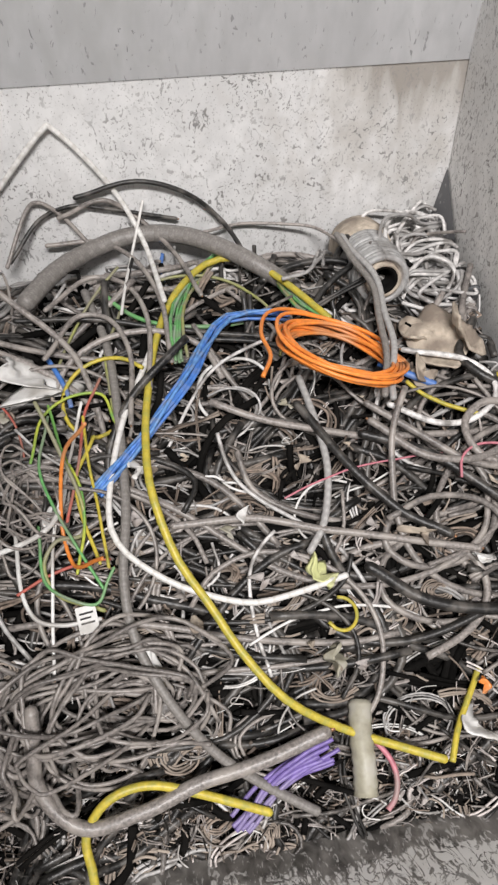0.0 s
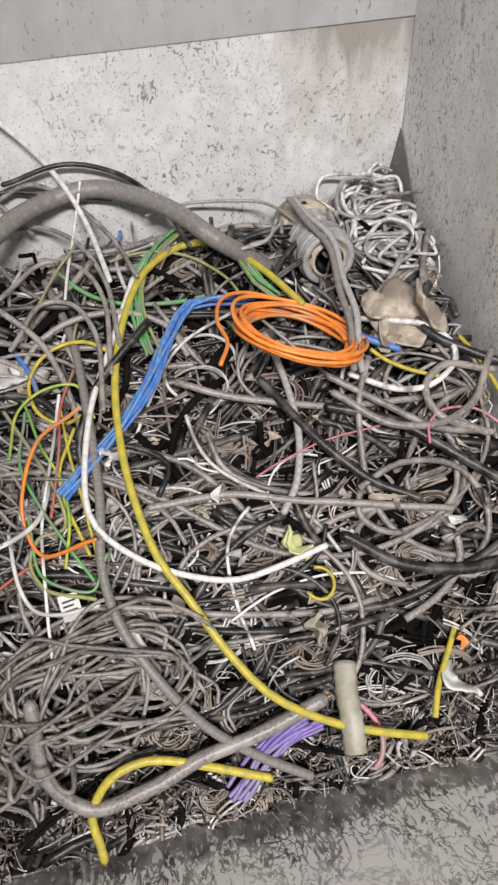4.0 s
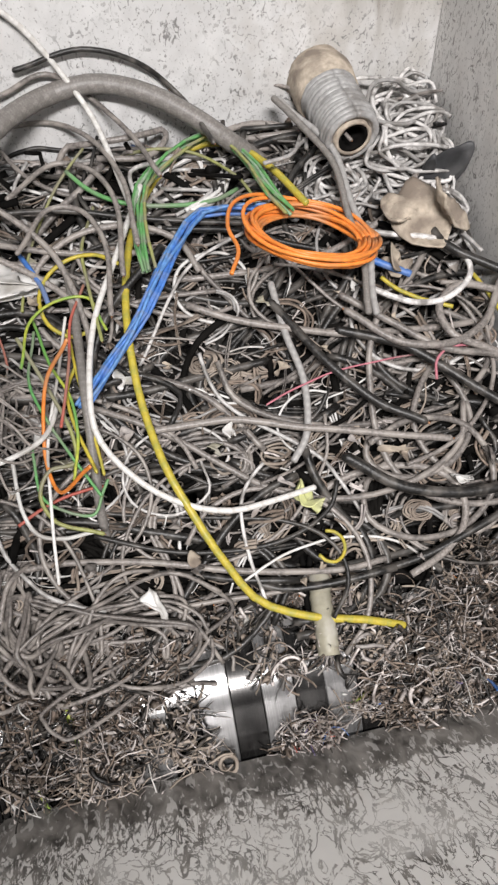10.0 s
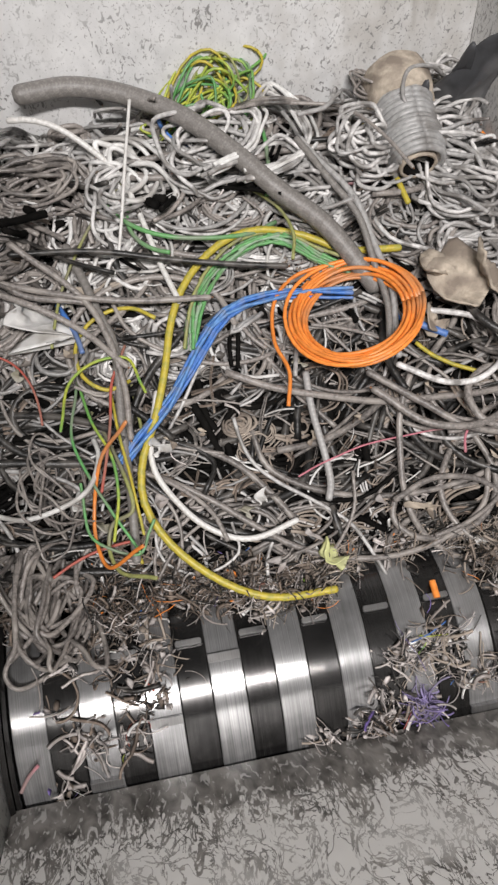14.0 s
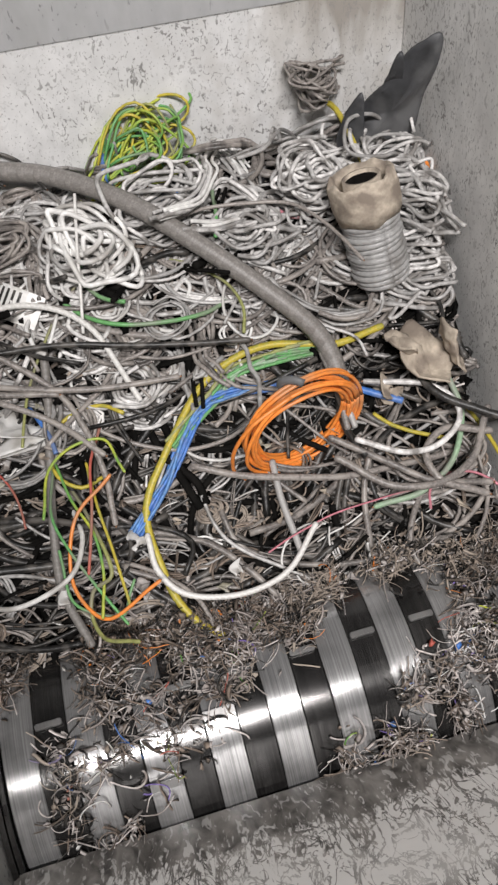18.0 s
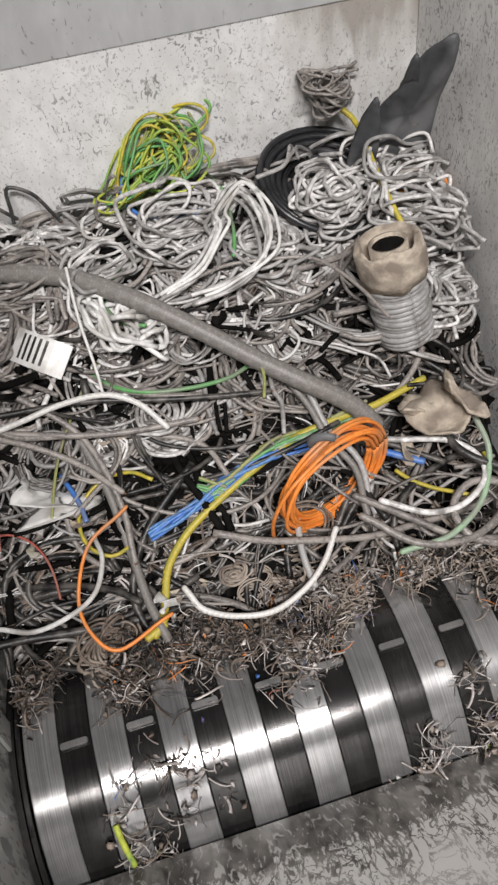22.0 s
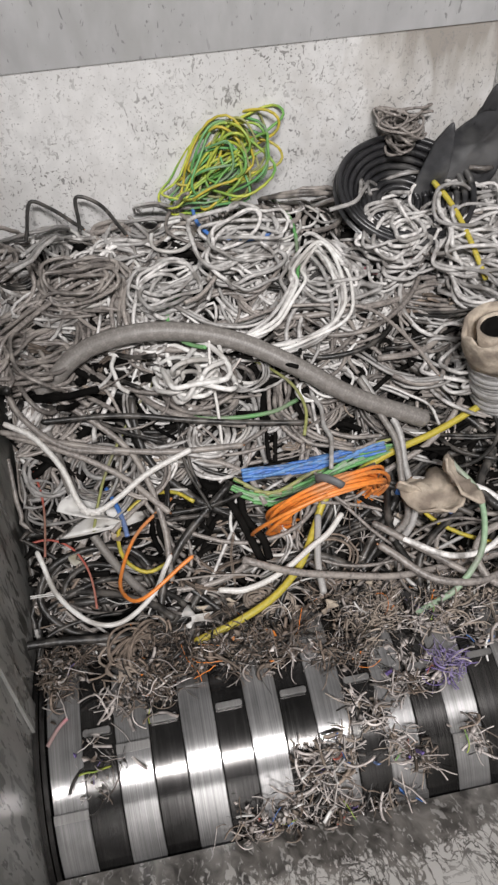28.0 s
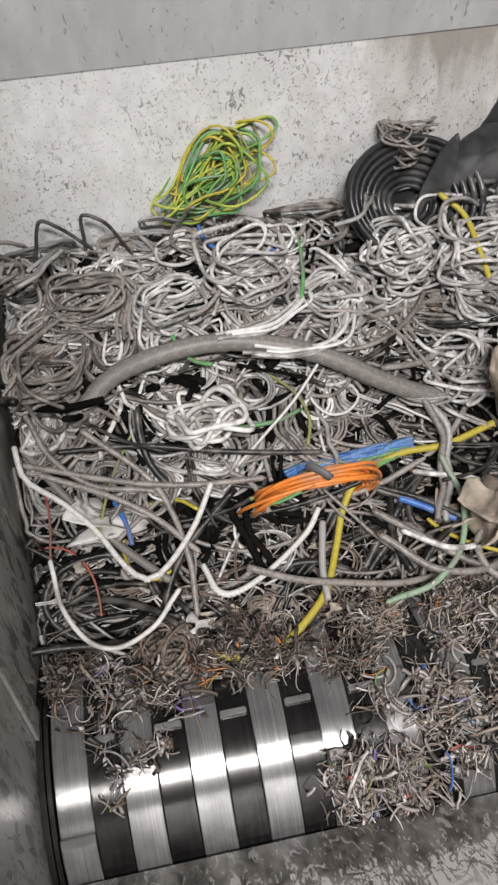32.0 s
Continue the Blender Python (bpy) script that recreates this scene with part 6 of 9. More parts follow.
ROWS["white_s"] = (
    (0, 0.215, 0.428, 0.441, 0, -0, 0), (3, 0.193, 0.421, 0.441, 0, -0, 0), (6, 0.199, 0.432, 0.443, 0, -0, 0),
    (9, 0.196, 0.446, 0.485, 0, -0, 0), (11, 0.208, 0.434, 0.325, 0, -0, 0), (13, 0.201, 0.419, 0.326, 0, -0, 0),
    (15.5, 0.202, 0.384, 0.308, 0, -0, 0), (19, 0.192, 0.361, 0.289, 0, -0, 0), (23, 0.183, 0.338, 0.262, 0, -0, 0),
    (25.5, 0.174, 0.334, 0.253, 0, -0, 0), (28, 0.173, 0.337, 0.248, 0, -0, 0), (32, 0.179, 0.316, 0.220, 0, -0, 0),
)
SHAPE["right_a"] = ((-0.081, 0.050, 0.022), (-0.021, 0.024, 0.012), (0.027, -0.017, -0.007), (0.075, -0.057, -0.028))
ROWS["right_a"] = (
    (0, 0.541, 0.114, 0.324, 0, -0, 0), (3, 0.536, 0.109, 0.317, 0, -0, 0), (6, 0.540, 0.128, 0.322, 0, -0, 0),
    (9, 0.539, 0.174, 0.335, 0, -0, 0), (11, 0.541, 0.142, 0.300, 0, -0, 0), (13, 0.533, 0.116, 0.258, 0, -0, 0),
    (15.5, 0.525, 0.098, 0.067, 0, -0, 0), (19, 0.516, 0.077, 0.035, 0, -0, 0), (23, 0.497, 0.037, 0.009, 0, -0, 0),
    (25.5, 0.483, 0.036, 0.006, 0, -0, 0), (28, 0.481, 0.042, 0.007, 0, -0, 0), (32, 0.484, 0.066, 0.013, 0, -0, 0),
)
SHAPE["right_b"] = ((-0.076, 0.029, 0.019), (-0.033, 0.002, 0.001), (0.028, -0.014, -0.009), (0.081, -0.016, -0.011))
ROWS["right_b"] = (
    (0, 0.511, -0.000, 0.259, 0, -0, 0), (3, 0.511, -0.003, 0.253, 0, -0, 0), (6, 0.504, 0.005, 0.254, 0, -0, 0),
    (9, 0.502, 0.049, 0.265, 0, -0, 0), (11, 0.506, 0.035, 0.225, 0, -0, 0), (13, 0.494, 0.014, 0.021, 0, -0, 0),
    (15.5, 0.491, -0.003, 0.008, 0, -0, 0), (19, 0.480, -0.019, -0.010, 0, -0, 0), (23, 0.464, -0.058, -0.024, 0, -0, 0),
    (25.5, 0.450, -0.057, -0.024, 0, -0, 0), (28, 0.448, -0.050, -0.022, 0, -0, 0), (32, 0.452, -0.029, -0.015, 0, -0, 0),
)
SHAPE["right_c"] = ((-0.060, 0.079, 0.036), (-0.019, 0.011, 0.008), (0.021, -0.032, -0.016), (0.059, -0.058, -0.027))
ROWS["right_c"] = (
    (0, 0.447, 0.119, 0.327, 0, -0, 0), (3, 0.442, 0.116, 0.321, 0, -0, 0), (6, 0.442, 0.132, 0.325, 0, -0, 0),
    (9, 0.441, 0.177, 0.338, 0, -0, 0), (11, 0.445, 0.152, 0.306, 0, -0, 0), (13, 0.433, 0.126, 0.266, 0, -0, 0),
    (15.5, 0.429, 0.107, 0.075, 0, -0, 0), (19, 0.418, 0.092, 0.045, 0, -0, 0), (23, 0.403, 0.053, 0.017, 0, -0, 0),
    (25.5, 0.386, 0.058, 0.017, 0, -0, 0), (28, 0.384, 0.066, 0.018, 0, -0, 0), (32, 0.388, 0.100, 0.026, 0, -0, 0),
)
SHAPE["right_d"] = ((-0.011, 0.056, 0.019), (-0.033, 0.028, 0.009), (-0.020, -0.004, -0.000), (0.015, -0.028, -0.011), (0.049, -0.052, -0.018))
ROWS["right_d"] = (
    (0, 0.622, 0.228, 0.372, 0, -0, 0), (3, 0.611, 0.222, 0.369, 0, -0, 0), (6, 0.618, 0.243, 0.377, 0, -0, 0),
    (9, 0.618, 0.292, 0.397, 0, -0, 0), (11, 0.627, 0.260, 0.377, 0, -0, 0), (13, 0.622, 0.227, 0.343, 0, -0, 0),
    (15.5, 0.604, 0.195, 0.313, 0, -0, 0), (19, 0.596, 0.164, 0.269, 0, -0, 0), (23, 0.579, 0.122, 0.228, 0, -0, 0),
    (25.5, 0.570, 0.113, 0.217, 0, -0, 0), (28, 0.570, 0.119, 0.215, 0, -0, 0), (32, 0.572, 0.131, 0.212, 0, -0, 0),
)
SHAPE["right_e"] = ((-0.146, 0.025, 0.012), (-0.072, 0.022, 0.010), (-0.000, 0.002, 0.001), (0.072, -0.016, -0.007), (0.146, -0.033, -0.016))
ROWS["right_e"] = (
    (0, 0.386, 0.074, 0.305, 0, -0, 0), (3, 0.389, 0.073, 0.300, 0, -0, 0), (6, 0.379, 0.080, 0.299, 0, -0, 0),
    (9, 0.378, 0.123, 0.309, 0, -0, 0), (11, 0.382, 0.115, 0.282, 0, -0, 0), (13, 0.364, 0.099, 0.247, 0, -0, 0),
    (15.5, 0.370, 0.086, 0.062, 0, -0, 0), (19, 0.358, 0.077, 0.036, 0, -0, 0), (23, 0.345, 0.039, 0.011, 0, -0, 0),
    (25.5, 0.328, 0.045, 0.012, 0, -0, 0), (28, 0.326, 0.054, 0.014, 0, -0, 0), (32, 0.331, 0.090, 0.022, 0, -0, 0),
)
SHAPE["right_f"] = ((0.041, 0.019, 0.011), (-0.000, 0.029, 0.018), (-0.030, 0.012, 0.006), (-0.024, -0.022, -0.011), (0.013, -0.038, -0.024))
ROWS["right_f"] = (
    (0, 0.597, 0.154, 0.345, 0, -0, 0), (3, 0.588, 0.151, 0.340, 0, -0, 0), (6, 0.594, 0.170, 0.344, 0, -0, 0),
    (9, 0.594, 0.218, 0.361, 0, -0, 0), (11, 0.602, 0.187, 0.330, 0, -0, 0), (13, 0.596, 0.157, 0.290, 0, -0, 0),
    (15.5, 0.577, 0.131, 0.262, 0, -0, 0), (19, 0.569, 0.106, 0.225, 0, -0, 0), (23, 0.550, 0.065, 0.195, 0, -0, 0),
    (25.5, 0.538, 0.060, 0.189, 0, -0, 0), (28, 0.537, 0.066, 0.190, 0, -0, 0), (32, 0.540, 0.084, 0.192, 0, -0, 0),
)
SHAPE["right_g"] = ((-0.071, 0.039, 0.026), (-0.024, 0.011, 0.006), (0.021, -0.019, -0.012), (0.074, -0.031, -0.021))
ROWS["right_g"] = (
    (0, 0.539, 0.146, 0.341, 0, -0, 0), (3, 0.532, 0.141, 0.334, 0, -0, 0), (6, 0.537, 0.160, 0.338, 0, -0, 0),
    (9, 0.536, 0.207, 0.354, 0, -0, 0), (11, 0.539, 0.175, 0.321, 0, -0, 0), (13, 0.532, 0.148, 0.282, 0, -0, 0),
    (15.5, 0.522, 0.129, 0.259, 0, -0, 0), (19, 0.514, 0.107, 0.225, 0, -0, 0), (23, 0.494, 0.067, 0.195, 0, -0, 0),
    (25.5, 0.479, 0.065, 0.191, 0, -0, 0), (28, 0.478, 0.072, 0.191, 0, -0, 0), (32, 0.480, 0.097, 0.195, 0, -0, 0),
)
SHAPE["right_h"] = ((0.085, 0.029, 0.016), (0.054, -0.008, -0.005), (0.004, -0.025, -0.012), (-0.050, -0.016, -0.007), (-0.093, 0.020, 0.009))
ROWS["right_h"] = (
    (0, 0.562, 0.150, 0.345, 0, -0, 0), (3, 0.554, 0.145, 0.339, 0, -0, 0), (6, 0.560, 0.165, 0.343, 0, -0, 0),
    (9, 0.559, 0.212, 0.359, 0, -0, 0), (11, 0.564, 0.181, 0.327, 0, -0, 0), (13, 0.557, 0.152, 0.288, 0, -0, 0),
    (15.5, 0.544, 0.129, 0.263, 0, -0, 0), (19, 0.536, 0.106, 0.227, 0, -0, 0), (23, 0.516, 0.066, 0.197, 0, -0, 0),
    (25.5, 0.502, 0.063, 0.192, 0, -0, 0), (28, 0.501, 0.069, 0.193, 0, -0, 0), (32, 0.503, 0.091, 0.196, 0, -0, 0),
)
SHAPE["low_a"] = ((-0.119, 0.025, 0.020), (-0.043, 0.004, 0.004), (0.041, -0.013, -0.009), (0.122, -0.016, -0.015))
ROWS["low_a"] = (
    (0, 0.138, 0.319, 0.392, 0, -0, 0), (3, 0.140, 0.308, 0.391, 0, -0, 0), (6, 0.135, 0.327, 0.399, 0, -0, 0),
    (9, 0.134, 0.361, 0.421, 0, -0, 0), (11, 0.143, 0.335, 0.420, 0, -0, 0), (13, 0.136, 0.306, 0.396, 0, -0, 0),
    (15.5, 0.148, 0.277, 0.374, 0, -0, 0), (19, 0.137, 0.261, 0.348, 0, -0, 0), (23, 0.129, 0.242, 0.318, 0, -0, 0),
    (25.5, 0.123, 0.235, 0.305, 0, -0, 0), (28, 0.123, 0.238, 0.300, 0, -0, 0), (32, 0.138, 0.216, 0.273, 0, -0, 0),
)
SHAPE["low_b"] = ((-0.062, 0.080, 0.067), (-0.005, 0.039, 0.027), (0.015, 0.003, 0.000), (0.026, -0.041, -0.034), (0.025, -0.080, -0.060))
ROWS["low_b"] = (
    (0, 0.135, 0.274, 0.380, 0, -0, 0), (3, 0.142, 0.262, 0.378, 0, -0, 0), (6, 0.135, 0.282, 0.385, 0, -0, 0),
    (9, 0.135, 0.318, 0.404, 0, -0, 0), (11, 0.144, 0.290, 0.393, 0, -0, 0), (13, 0.137, 0.262, 0.365, 0, -0, 0),
    (15.5, 0.152, 0.234, 0.340, 0, -0, 0), (19, 0.141, 0.221, 0.313, 0, -0, 0), (23, 0.133, 0.207, 0.289, 0, -0, 0),
    (25.5, 0.130, 0.198, 0.275, 0, -0, 0), (28, 0.130, 0.201, 0.270, 0, -0, 0), (32, 0.149, 0.177, 0.243, 0, -0, 0),
)
SHAPE["low_c"] = ((-0.135, 0.016, 0.014), (-0.049, 0.010, 0.009), (0.044, -0.007, -0.006), (0.140, -0.019, -0.017))
ROWS["low_c"] = (
    (0, 0.221, 0.346, 0.399, 0, -0, 0), (3, 0.217, 0.336, 0.399, 0, -0, 0), (6, 0.216, 0.355, 0.405, 0, -0, 0),
    (9, 0.212, 0.385, 0.431, 0, -0, 0), (11, 0.222, 0.359, 0.432, 0, -0, 0), (13, 0.214, 0.330, 0.413, 0, -0, 0),
    (15.5, 0.221, 0.298, 0.391, 0, -0, 0), (19, 0.211, 0.280, 0.366, 0, -0, 0), (23, 0.200, 0.251, 0.327, 0, -0, 0),
    (25.5, 0.189, 0.248, 0.317, 0, -0, 0), (28, 0.188, 0.251, 0.313, 0, -0, 0), (32, 0.195, 0.235, 0.287, 0, -0, 0),
)
SHAPE["low_d"] = ((-0.045, 0.037, 0.035), (-0.031, 0.011, 0.011), (0.009, -0.018, -0.018), (0.066, -0.030, -0.028))
ROWS["low_d"] = (
    (0, 0.058, 0.339, 0.398, 0, -0, 0), (3, 0.058, 0.328, 0.398, 0, -0, 0), (6, 0.054, 0.346, 0.405, 0, -0, 0),
    (9, 0.053, 0.380, 0.430, 0, -0, 0), (11, 0.063, 0.357, 0.432, 0, -0, 0), (13, 0.057, 0.331, 0.415, 0, -0, 0),
    (15.5, 0.067, 0.303, 0.396, 0, -0, 0), (19, 0.056, 0.286, 0.371, 0, -0, 0), (23, 0.049, 0.270, 0.344, 0, -0, 0),
    (25.5, 0.045, 0.262, 0.330, 0, -0, 0), (28, 0.047, 0.263, 0.324, 0, -0, 0), (32, 0.066, 0.238, 0.291, 0, -0, 0),
)
SHAPE["low_e"] = ((-0.081, 0.040, 0.030), (-0.015, 0.014, 0.011), (0.033, -0.013, -0.012), (0.062, -0.041, -0.029))
ROWS["low_e"] = (
    (0, 0.095, 0.294, 0.383, 0, -0, 0), (3, 0.101, 0.281, 0.381, 0, -0, 0), (6, 0.094, 0.301, 0.388, 0, -0, 0),
    (9, 0.095, 0.337, 0.409, 0, -0, 0), (11, 0.104, 0.310, 0.402, 0, -0, 0), (13, 0.097, 0.284, 0.377, 0, -0, 0),
    (15.5, 0.111, 0.256, 0.355, 0, -0, 0), (19, 0.099, 0.241, 0.327, 0, -0, 0), (23, 0.092, 0.228, 0.303, 0, -0, 0),
    (25.5, 0.090, 0.219, 0.289, 0, -0, 0), (28, 0.091, 0.220, 0.283, 0, -0, 0), (32, 0.114, 0.191, 0.251, 0, -0, 0),
)
SHAPE["hair_a"] = ((-0.024, -0.015, -0.009), (-0.016, 0.017, 0.012), (0.007, 0.009, 0.005), (0.032, -0.012, -0.007))
ROWS["hair_a"] = (
    (0, 0.112, 0.430, 0.328, 0, -0, 0), (3, 0.088, 0.430, 0.328, 0, -0, 0), (6, 0.094, 0.430, 0.329, 0, -0, 0),
    (9, 0.092, 0.430, 0.378, 0, -0, 0), (11, 0.104, 0.430, 0.393, 0, -0, 0), (13, 0.099, 0.557, 0.506, 0, -0, 0),
    (15.5, 0.100, 0.522, 0.506, 0, -0, 0), (19, 0.089, 0.497, 0.503, 0, -0, 0), (23, 0.083, 0.479, 0.486, 0, -0, 0),
    (25.5, 0.075, 0.475, 0.478, 0, -0, 0), (28, 0.075, 0.477, 0.472, 0, -0, 0), (32, 0.078, 0.467, 0.457, 0, -0, 0),
)
SHAPE["hair_b"] = ((-0.019, -0.008, -0.005), (-0.018, 0.020, 0.012), (0.008, 0.011, 0.004), (0.028, -0.023, -0.011))
ROWS["hair_b"] = (
    (0, 0.175, 0.430, 0.329, 0, -0, 0), (3, 0.145, 0.430, 0.329, 0, -0, 0), (6, 0.153, 0.430, 0.329, 0, -0, 0),
    (9, 0.151, 0.430, 0.379, 0, -0, 0), (11, 0.163, 0.430, 0.394, 0, -0, 0), (13, 0.157, 0.553, 0.506, 0, -0, 0),
    (15.5, 0.157, 0.517, 0.507, 0, -0, 0), (19, 0.145, 0.491, 0.501, 0, -0, 0), (23, 0.140, 0.476, 0.485, 0, -0, 0),
    (25.5, 0.132, 0.473, 0.478, 0, -0, 0), (28, 0.133, 0.474, 0.471, 0, -0, 0), (32, 0.132, 0.466, 0.457, 0, -0, 0),
)


WAYS = {}  # where the long cables lie from 12 s on
WAYS["thick", 12] = ((0.091, 0.465, 0.474), (0.136, 0.491, 0.498), (0.199, 0.497, 0.515), (0.264, 0.486, 0.512), (0.317, 0.443, 0.500), (0.356, 0.409, 0.481), (0.403, 0.374, 0.447), (0.462, 0.330, 0.405))
WAYS["thick", 15] = ((0.113, 0.501, 0.544), (0.174, 0.500, 0.531), (0.233, 0.474, 0.510), (0.290, 0.426, 0.488), (0.338, 0.376, 0.458), (0.380, 0.331, 0.427), (0.435, 0.303, 0.391), (0.477, 0.249, 0.333))
WAYS["thick", 19] = ((0.122, 0.500, 0.492), (0.199, 0.463, 0.484), (0.274, 0.402, 0.467), (0.342, 0.343, 0.429), (0.395, 0.303, 0.393), (0.436, 0.264, 0.358), (0.465, 0.231, 0.314), (0.466, 0.180, 0.257))
WAYS["thick", 23] = ((0.084, 0.397, 0.418), (0.154, 0.363, 0.414), (0.218, 0.320, 0.395), (0.280, 0.284, 0.363), (0.336, 0.249, 0.331), (0.389, 0.221, 0.308), (0.448, 0.208, 0.282), (0.474, 0.201, 0.261))
WAYS["thick", 25] = ((0.048, 0.370, 0.395), (0.110, 0.363, 0.407), (0.167, 0.341, 0.407), (0.227, 0.315, 0.384), (0.285, 0.282, 0.354), (0.338, 0.249, 0.324), (0.394, 0.225, 0.290), (0.448, 0.212, 0.263))
WAYS["thick", 29] = ((0.040, 0.293, 0.320), (0.088, 0.319, 0.359), (0.152, 0.324, 0.381), (0.219, 0.324, 0.381), (0.284, 0.311, 0.370), (0.347, 0.284, 0.345), (0.411, 0.260, 0.307), (0.500, 0.237, 0.271))
WAYS["thick", 31] = ((0.070, 0.292, 0.314), (0.118, 0.313, 0.349), (0.181, 0.317, 0.369), (0.249, 0.320, 0.372), (0.316, 0.311, 0.363), (0.381, 0.291, 0.345), (0.448, 0.270, 0.310), (0.506, 0.260, 0.285))
WAYS["yg", 12] = ((0.468, 0.320, 0.395), (0.424, 0.369, 0.425), (0.382, 0.398, 0.440), (0.333, 0.397, 0.440), (0.287, 0.373, 0.427), (0.243, 0.324, 0.397), (0.216, 0.269, 0.362), (0.200, 0.205, 0.320), (0.195, 0.151, 0.285), (0.208, 0.092, 0.243), (0.246, 0.035, 0.204), (0.289, 0.000, 0.179), (0.331, -0.014, 0.170), (0.384, -0.010, 0.173))
WAYS["yg", 15] = ((0.528, 0.304, 0.371), (0.460, 0.287, 0.358), (0.408, 0.304, 0.371), (0.357, 0.322, 0.384), (0.309, 0.319, 0.382), (0.263, 0.295, 0.364), (0.236, 0.261, 0.338), (0.219, 0.215, 0.304), (0.193, 0.171, 0.271), (0.163, 0.139, 0.248), (0.153, 0.103, 0.225), (0.173, 0.065, 0.200), (0.216, 0.031, 0.179), (0.273, 0.006, 0.165), (0.349, -0.002, 0.162))
WAYS["yg", 19] = ((0.532, 0.252, 0.311), (0.473, 0.250, 0.310), (0.417, 0.256, 0.315), (0.366, 0.253, 0.312), (0.319, 0.241, 0.302), (0.276, 0.217, 0.284), (0.246, 0.192, 0.263), (0.222, 0.161, 0.238), (0.211, 0.118, 0.210), (0.202, 0.081, 0.188), (0.204, 0.047, 0.168), (0.216, 0.023, 0.159))
WAYS["yg", 23] = ((0.546, 0.216, 0.268), (0.481, 0.200, 0.255), (0.436, 0.194, 0.252), (0.391, 0.189, 0.247), (0.344, 0.176, 0.237), (0.283, 0.161, 0.225), (0.224, 0.145, 0.214), (0.188, 0.123, 0.203), (0.171, 0.091, 0.187), (0.155, 0.072, 0.177), (0.138, 0.070, 0.176))
WAYS["yg", 25] = ((0.539, 0.220, 0.266), (0.475, 0.205, 0.253), (0.423, 0.199, 0.249), (0.376, 0.187, 0.239), (0.333, 0.161, 0.219), (0.284, 0.134, 0.203), (0.238, 0.115, 0.194), (0.200, 0.095, 0.185), (0.177, 0.079, 0.178), (0.155, 0.068, 0.173))
WAYS["yg", 29] = ((0.577, 0.240, 0.271), (0.511, 0.221, 0.255), (0.449, 0.206, 0.244), (0.387, 0.187, 0.229), (0.355, 0.174, 0.220), (0.337, 0.143, 0.198), (0.316, 0.101, 0.182), (0.282, 0.070, 0.169), (0.239, 0.053, 0.163), (0.185, 0.044, 0.159))
WAYS["yg", 31] = ((0.573, 0.226, 0.254), (0.509, 0.213, 0.245), (0.450, 0.212, 0.244), (0.396, 0.196, 0.232), (0.369, 0.172, 0.213), (0.349, 0.132, 0.190), (0.328, 0.090, 0.175), (0.302, 0.063, 0.165), (0.263, 0.038, 0.156), (0.222, 0.029, 0.154), (0.192, 0.038, 0.156))
WAYS["wlong", 12] = ((0.246, 0.336, 0.404), (0.226, 0.303, 0.383), (0.189, 0.263, 0.356), (0.172, 0.209, 0.322), (0.162, 0.162, 0.291), (0.165, 0.130, 0.269), (0.184, 0.098, 0.247), (0.224, 0.077, 0.232), (0.272, 0.067, 0.226))
WAYS["wlong", 15] = ((0.177, 0.132, 0.243), (0.174, 0.100, 0.222), (0.192, 0.066, 0.199), (0.232, 0.047, 0.187), (0.275, 0.039, 0.182), (0.321, 0.041, 0.183), (0.360, 0.064, 0.198))
WAYS["wlong", 19] = ((0.208, 0.112, 0.221), (0.211, 0.083, 0.203), (0.230, 0.059, 0.189), (0.264, 0.047, 0.182), (0.309, 0.044, 0.181), (0.355, 0.057, 0.188), (0.396, 0.095, 0.210))
WAYS["wlong", 23] = ((0.205, 0.070, 0.190), (0.220, 0.052, 0.181), (0.255, 0.041, 0.177), (0.294, 0.037, 0.175), (0.332, 0.052, 0.181), (0.363, 0.074, 0.193), (0.381, 0.097, 0.204))
WAYS["wlong", 25] = ((0.205, 0.081, 0.193), (0.227, 0.066, 0.186), (0.265, 0.057, 0.181), (0.298, 0.059, 0.183), (0.331, 0.077, 0.190), (0.356, 0.093, 0.198), (0.373, 0.108, 0.205))
WAYS["wlong", 28] = ((0.213, 0.088, 0.191), (0.232, 0.085, 0.190), (0.259, 0.089, 0.192), (0.288, 0.100, 0.196), (0.319, 0.116, 0.204), (0.342, 0.128, 0.208), (0.359, 0.142, 0.214))
WAYS["wlong", 30] = ((0.194, 0.087, 0.189), (0.214, 0.069, 0.182), (0.238, 0.062, 0.179), (0.273, 0.075, 0.184), (0.314, 0.105, 0.196), (0.344, 0.133, 0.206), (0.363, 0.161, 0.221))
WAYS["wlong", 32] = ((0.191, 0.124, 0.200), (0.200, 0.100, 0.192), (0.218, 0.094, 0.189), (0.250, 0.104, 0.193), (0.289, 0.127, 0.200), (0.318, 0.148, 0.208), (0.332, 0.163, 0.218))
WAYS["wpeak", 12] = ((0.088, 0.500, 0.593), (0.112, 0.500, 0.594), (0.145, 0.501, 0.573), (0.176, 0.500, 0.536), (0.208, 0.499, 0.486), (0.223, 0.422, 0.459), (0.238, 0.361, 0.426), (0.248, 0.327, 0.406))
WAYS["wpeak", 15] = ((0.091, 0.433, 0.462), (0.129, 0.426, 0.458), (0.164, 0.406, 0.446), (0.196, 0.374, 0.427), (0.214, 0.334, 0.400), (0.225, 0.296, 0.370), (0.240, 0.262, 0.344))
WAYS["wpeak", 20] = ((0.056, 0.283, 0.375), (0.086, 0.294, 0.386), (0.119, 0.299, 0.390), (0.156, 0.295, 0.386), (0.188, 0.281, 0.374), (0.207, 0.255, 0.350), (0.220, 0.223, 0.325))
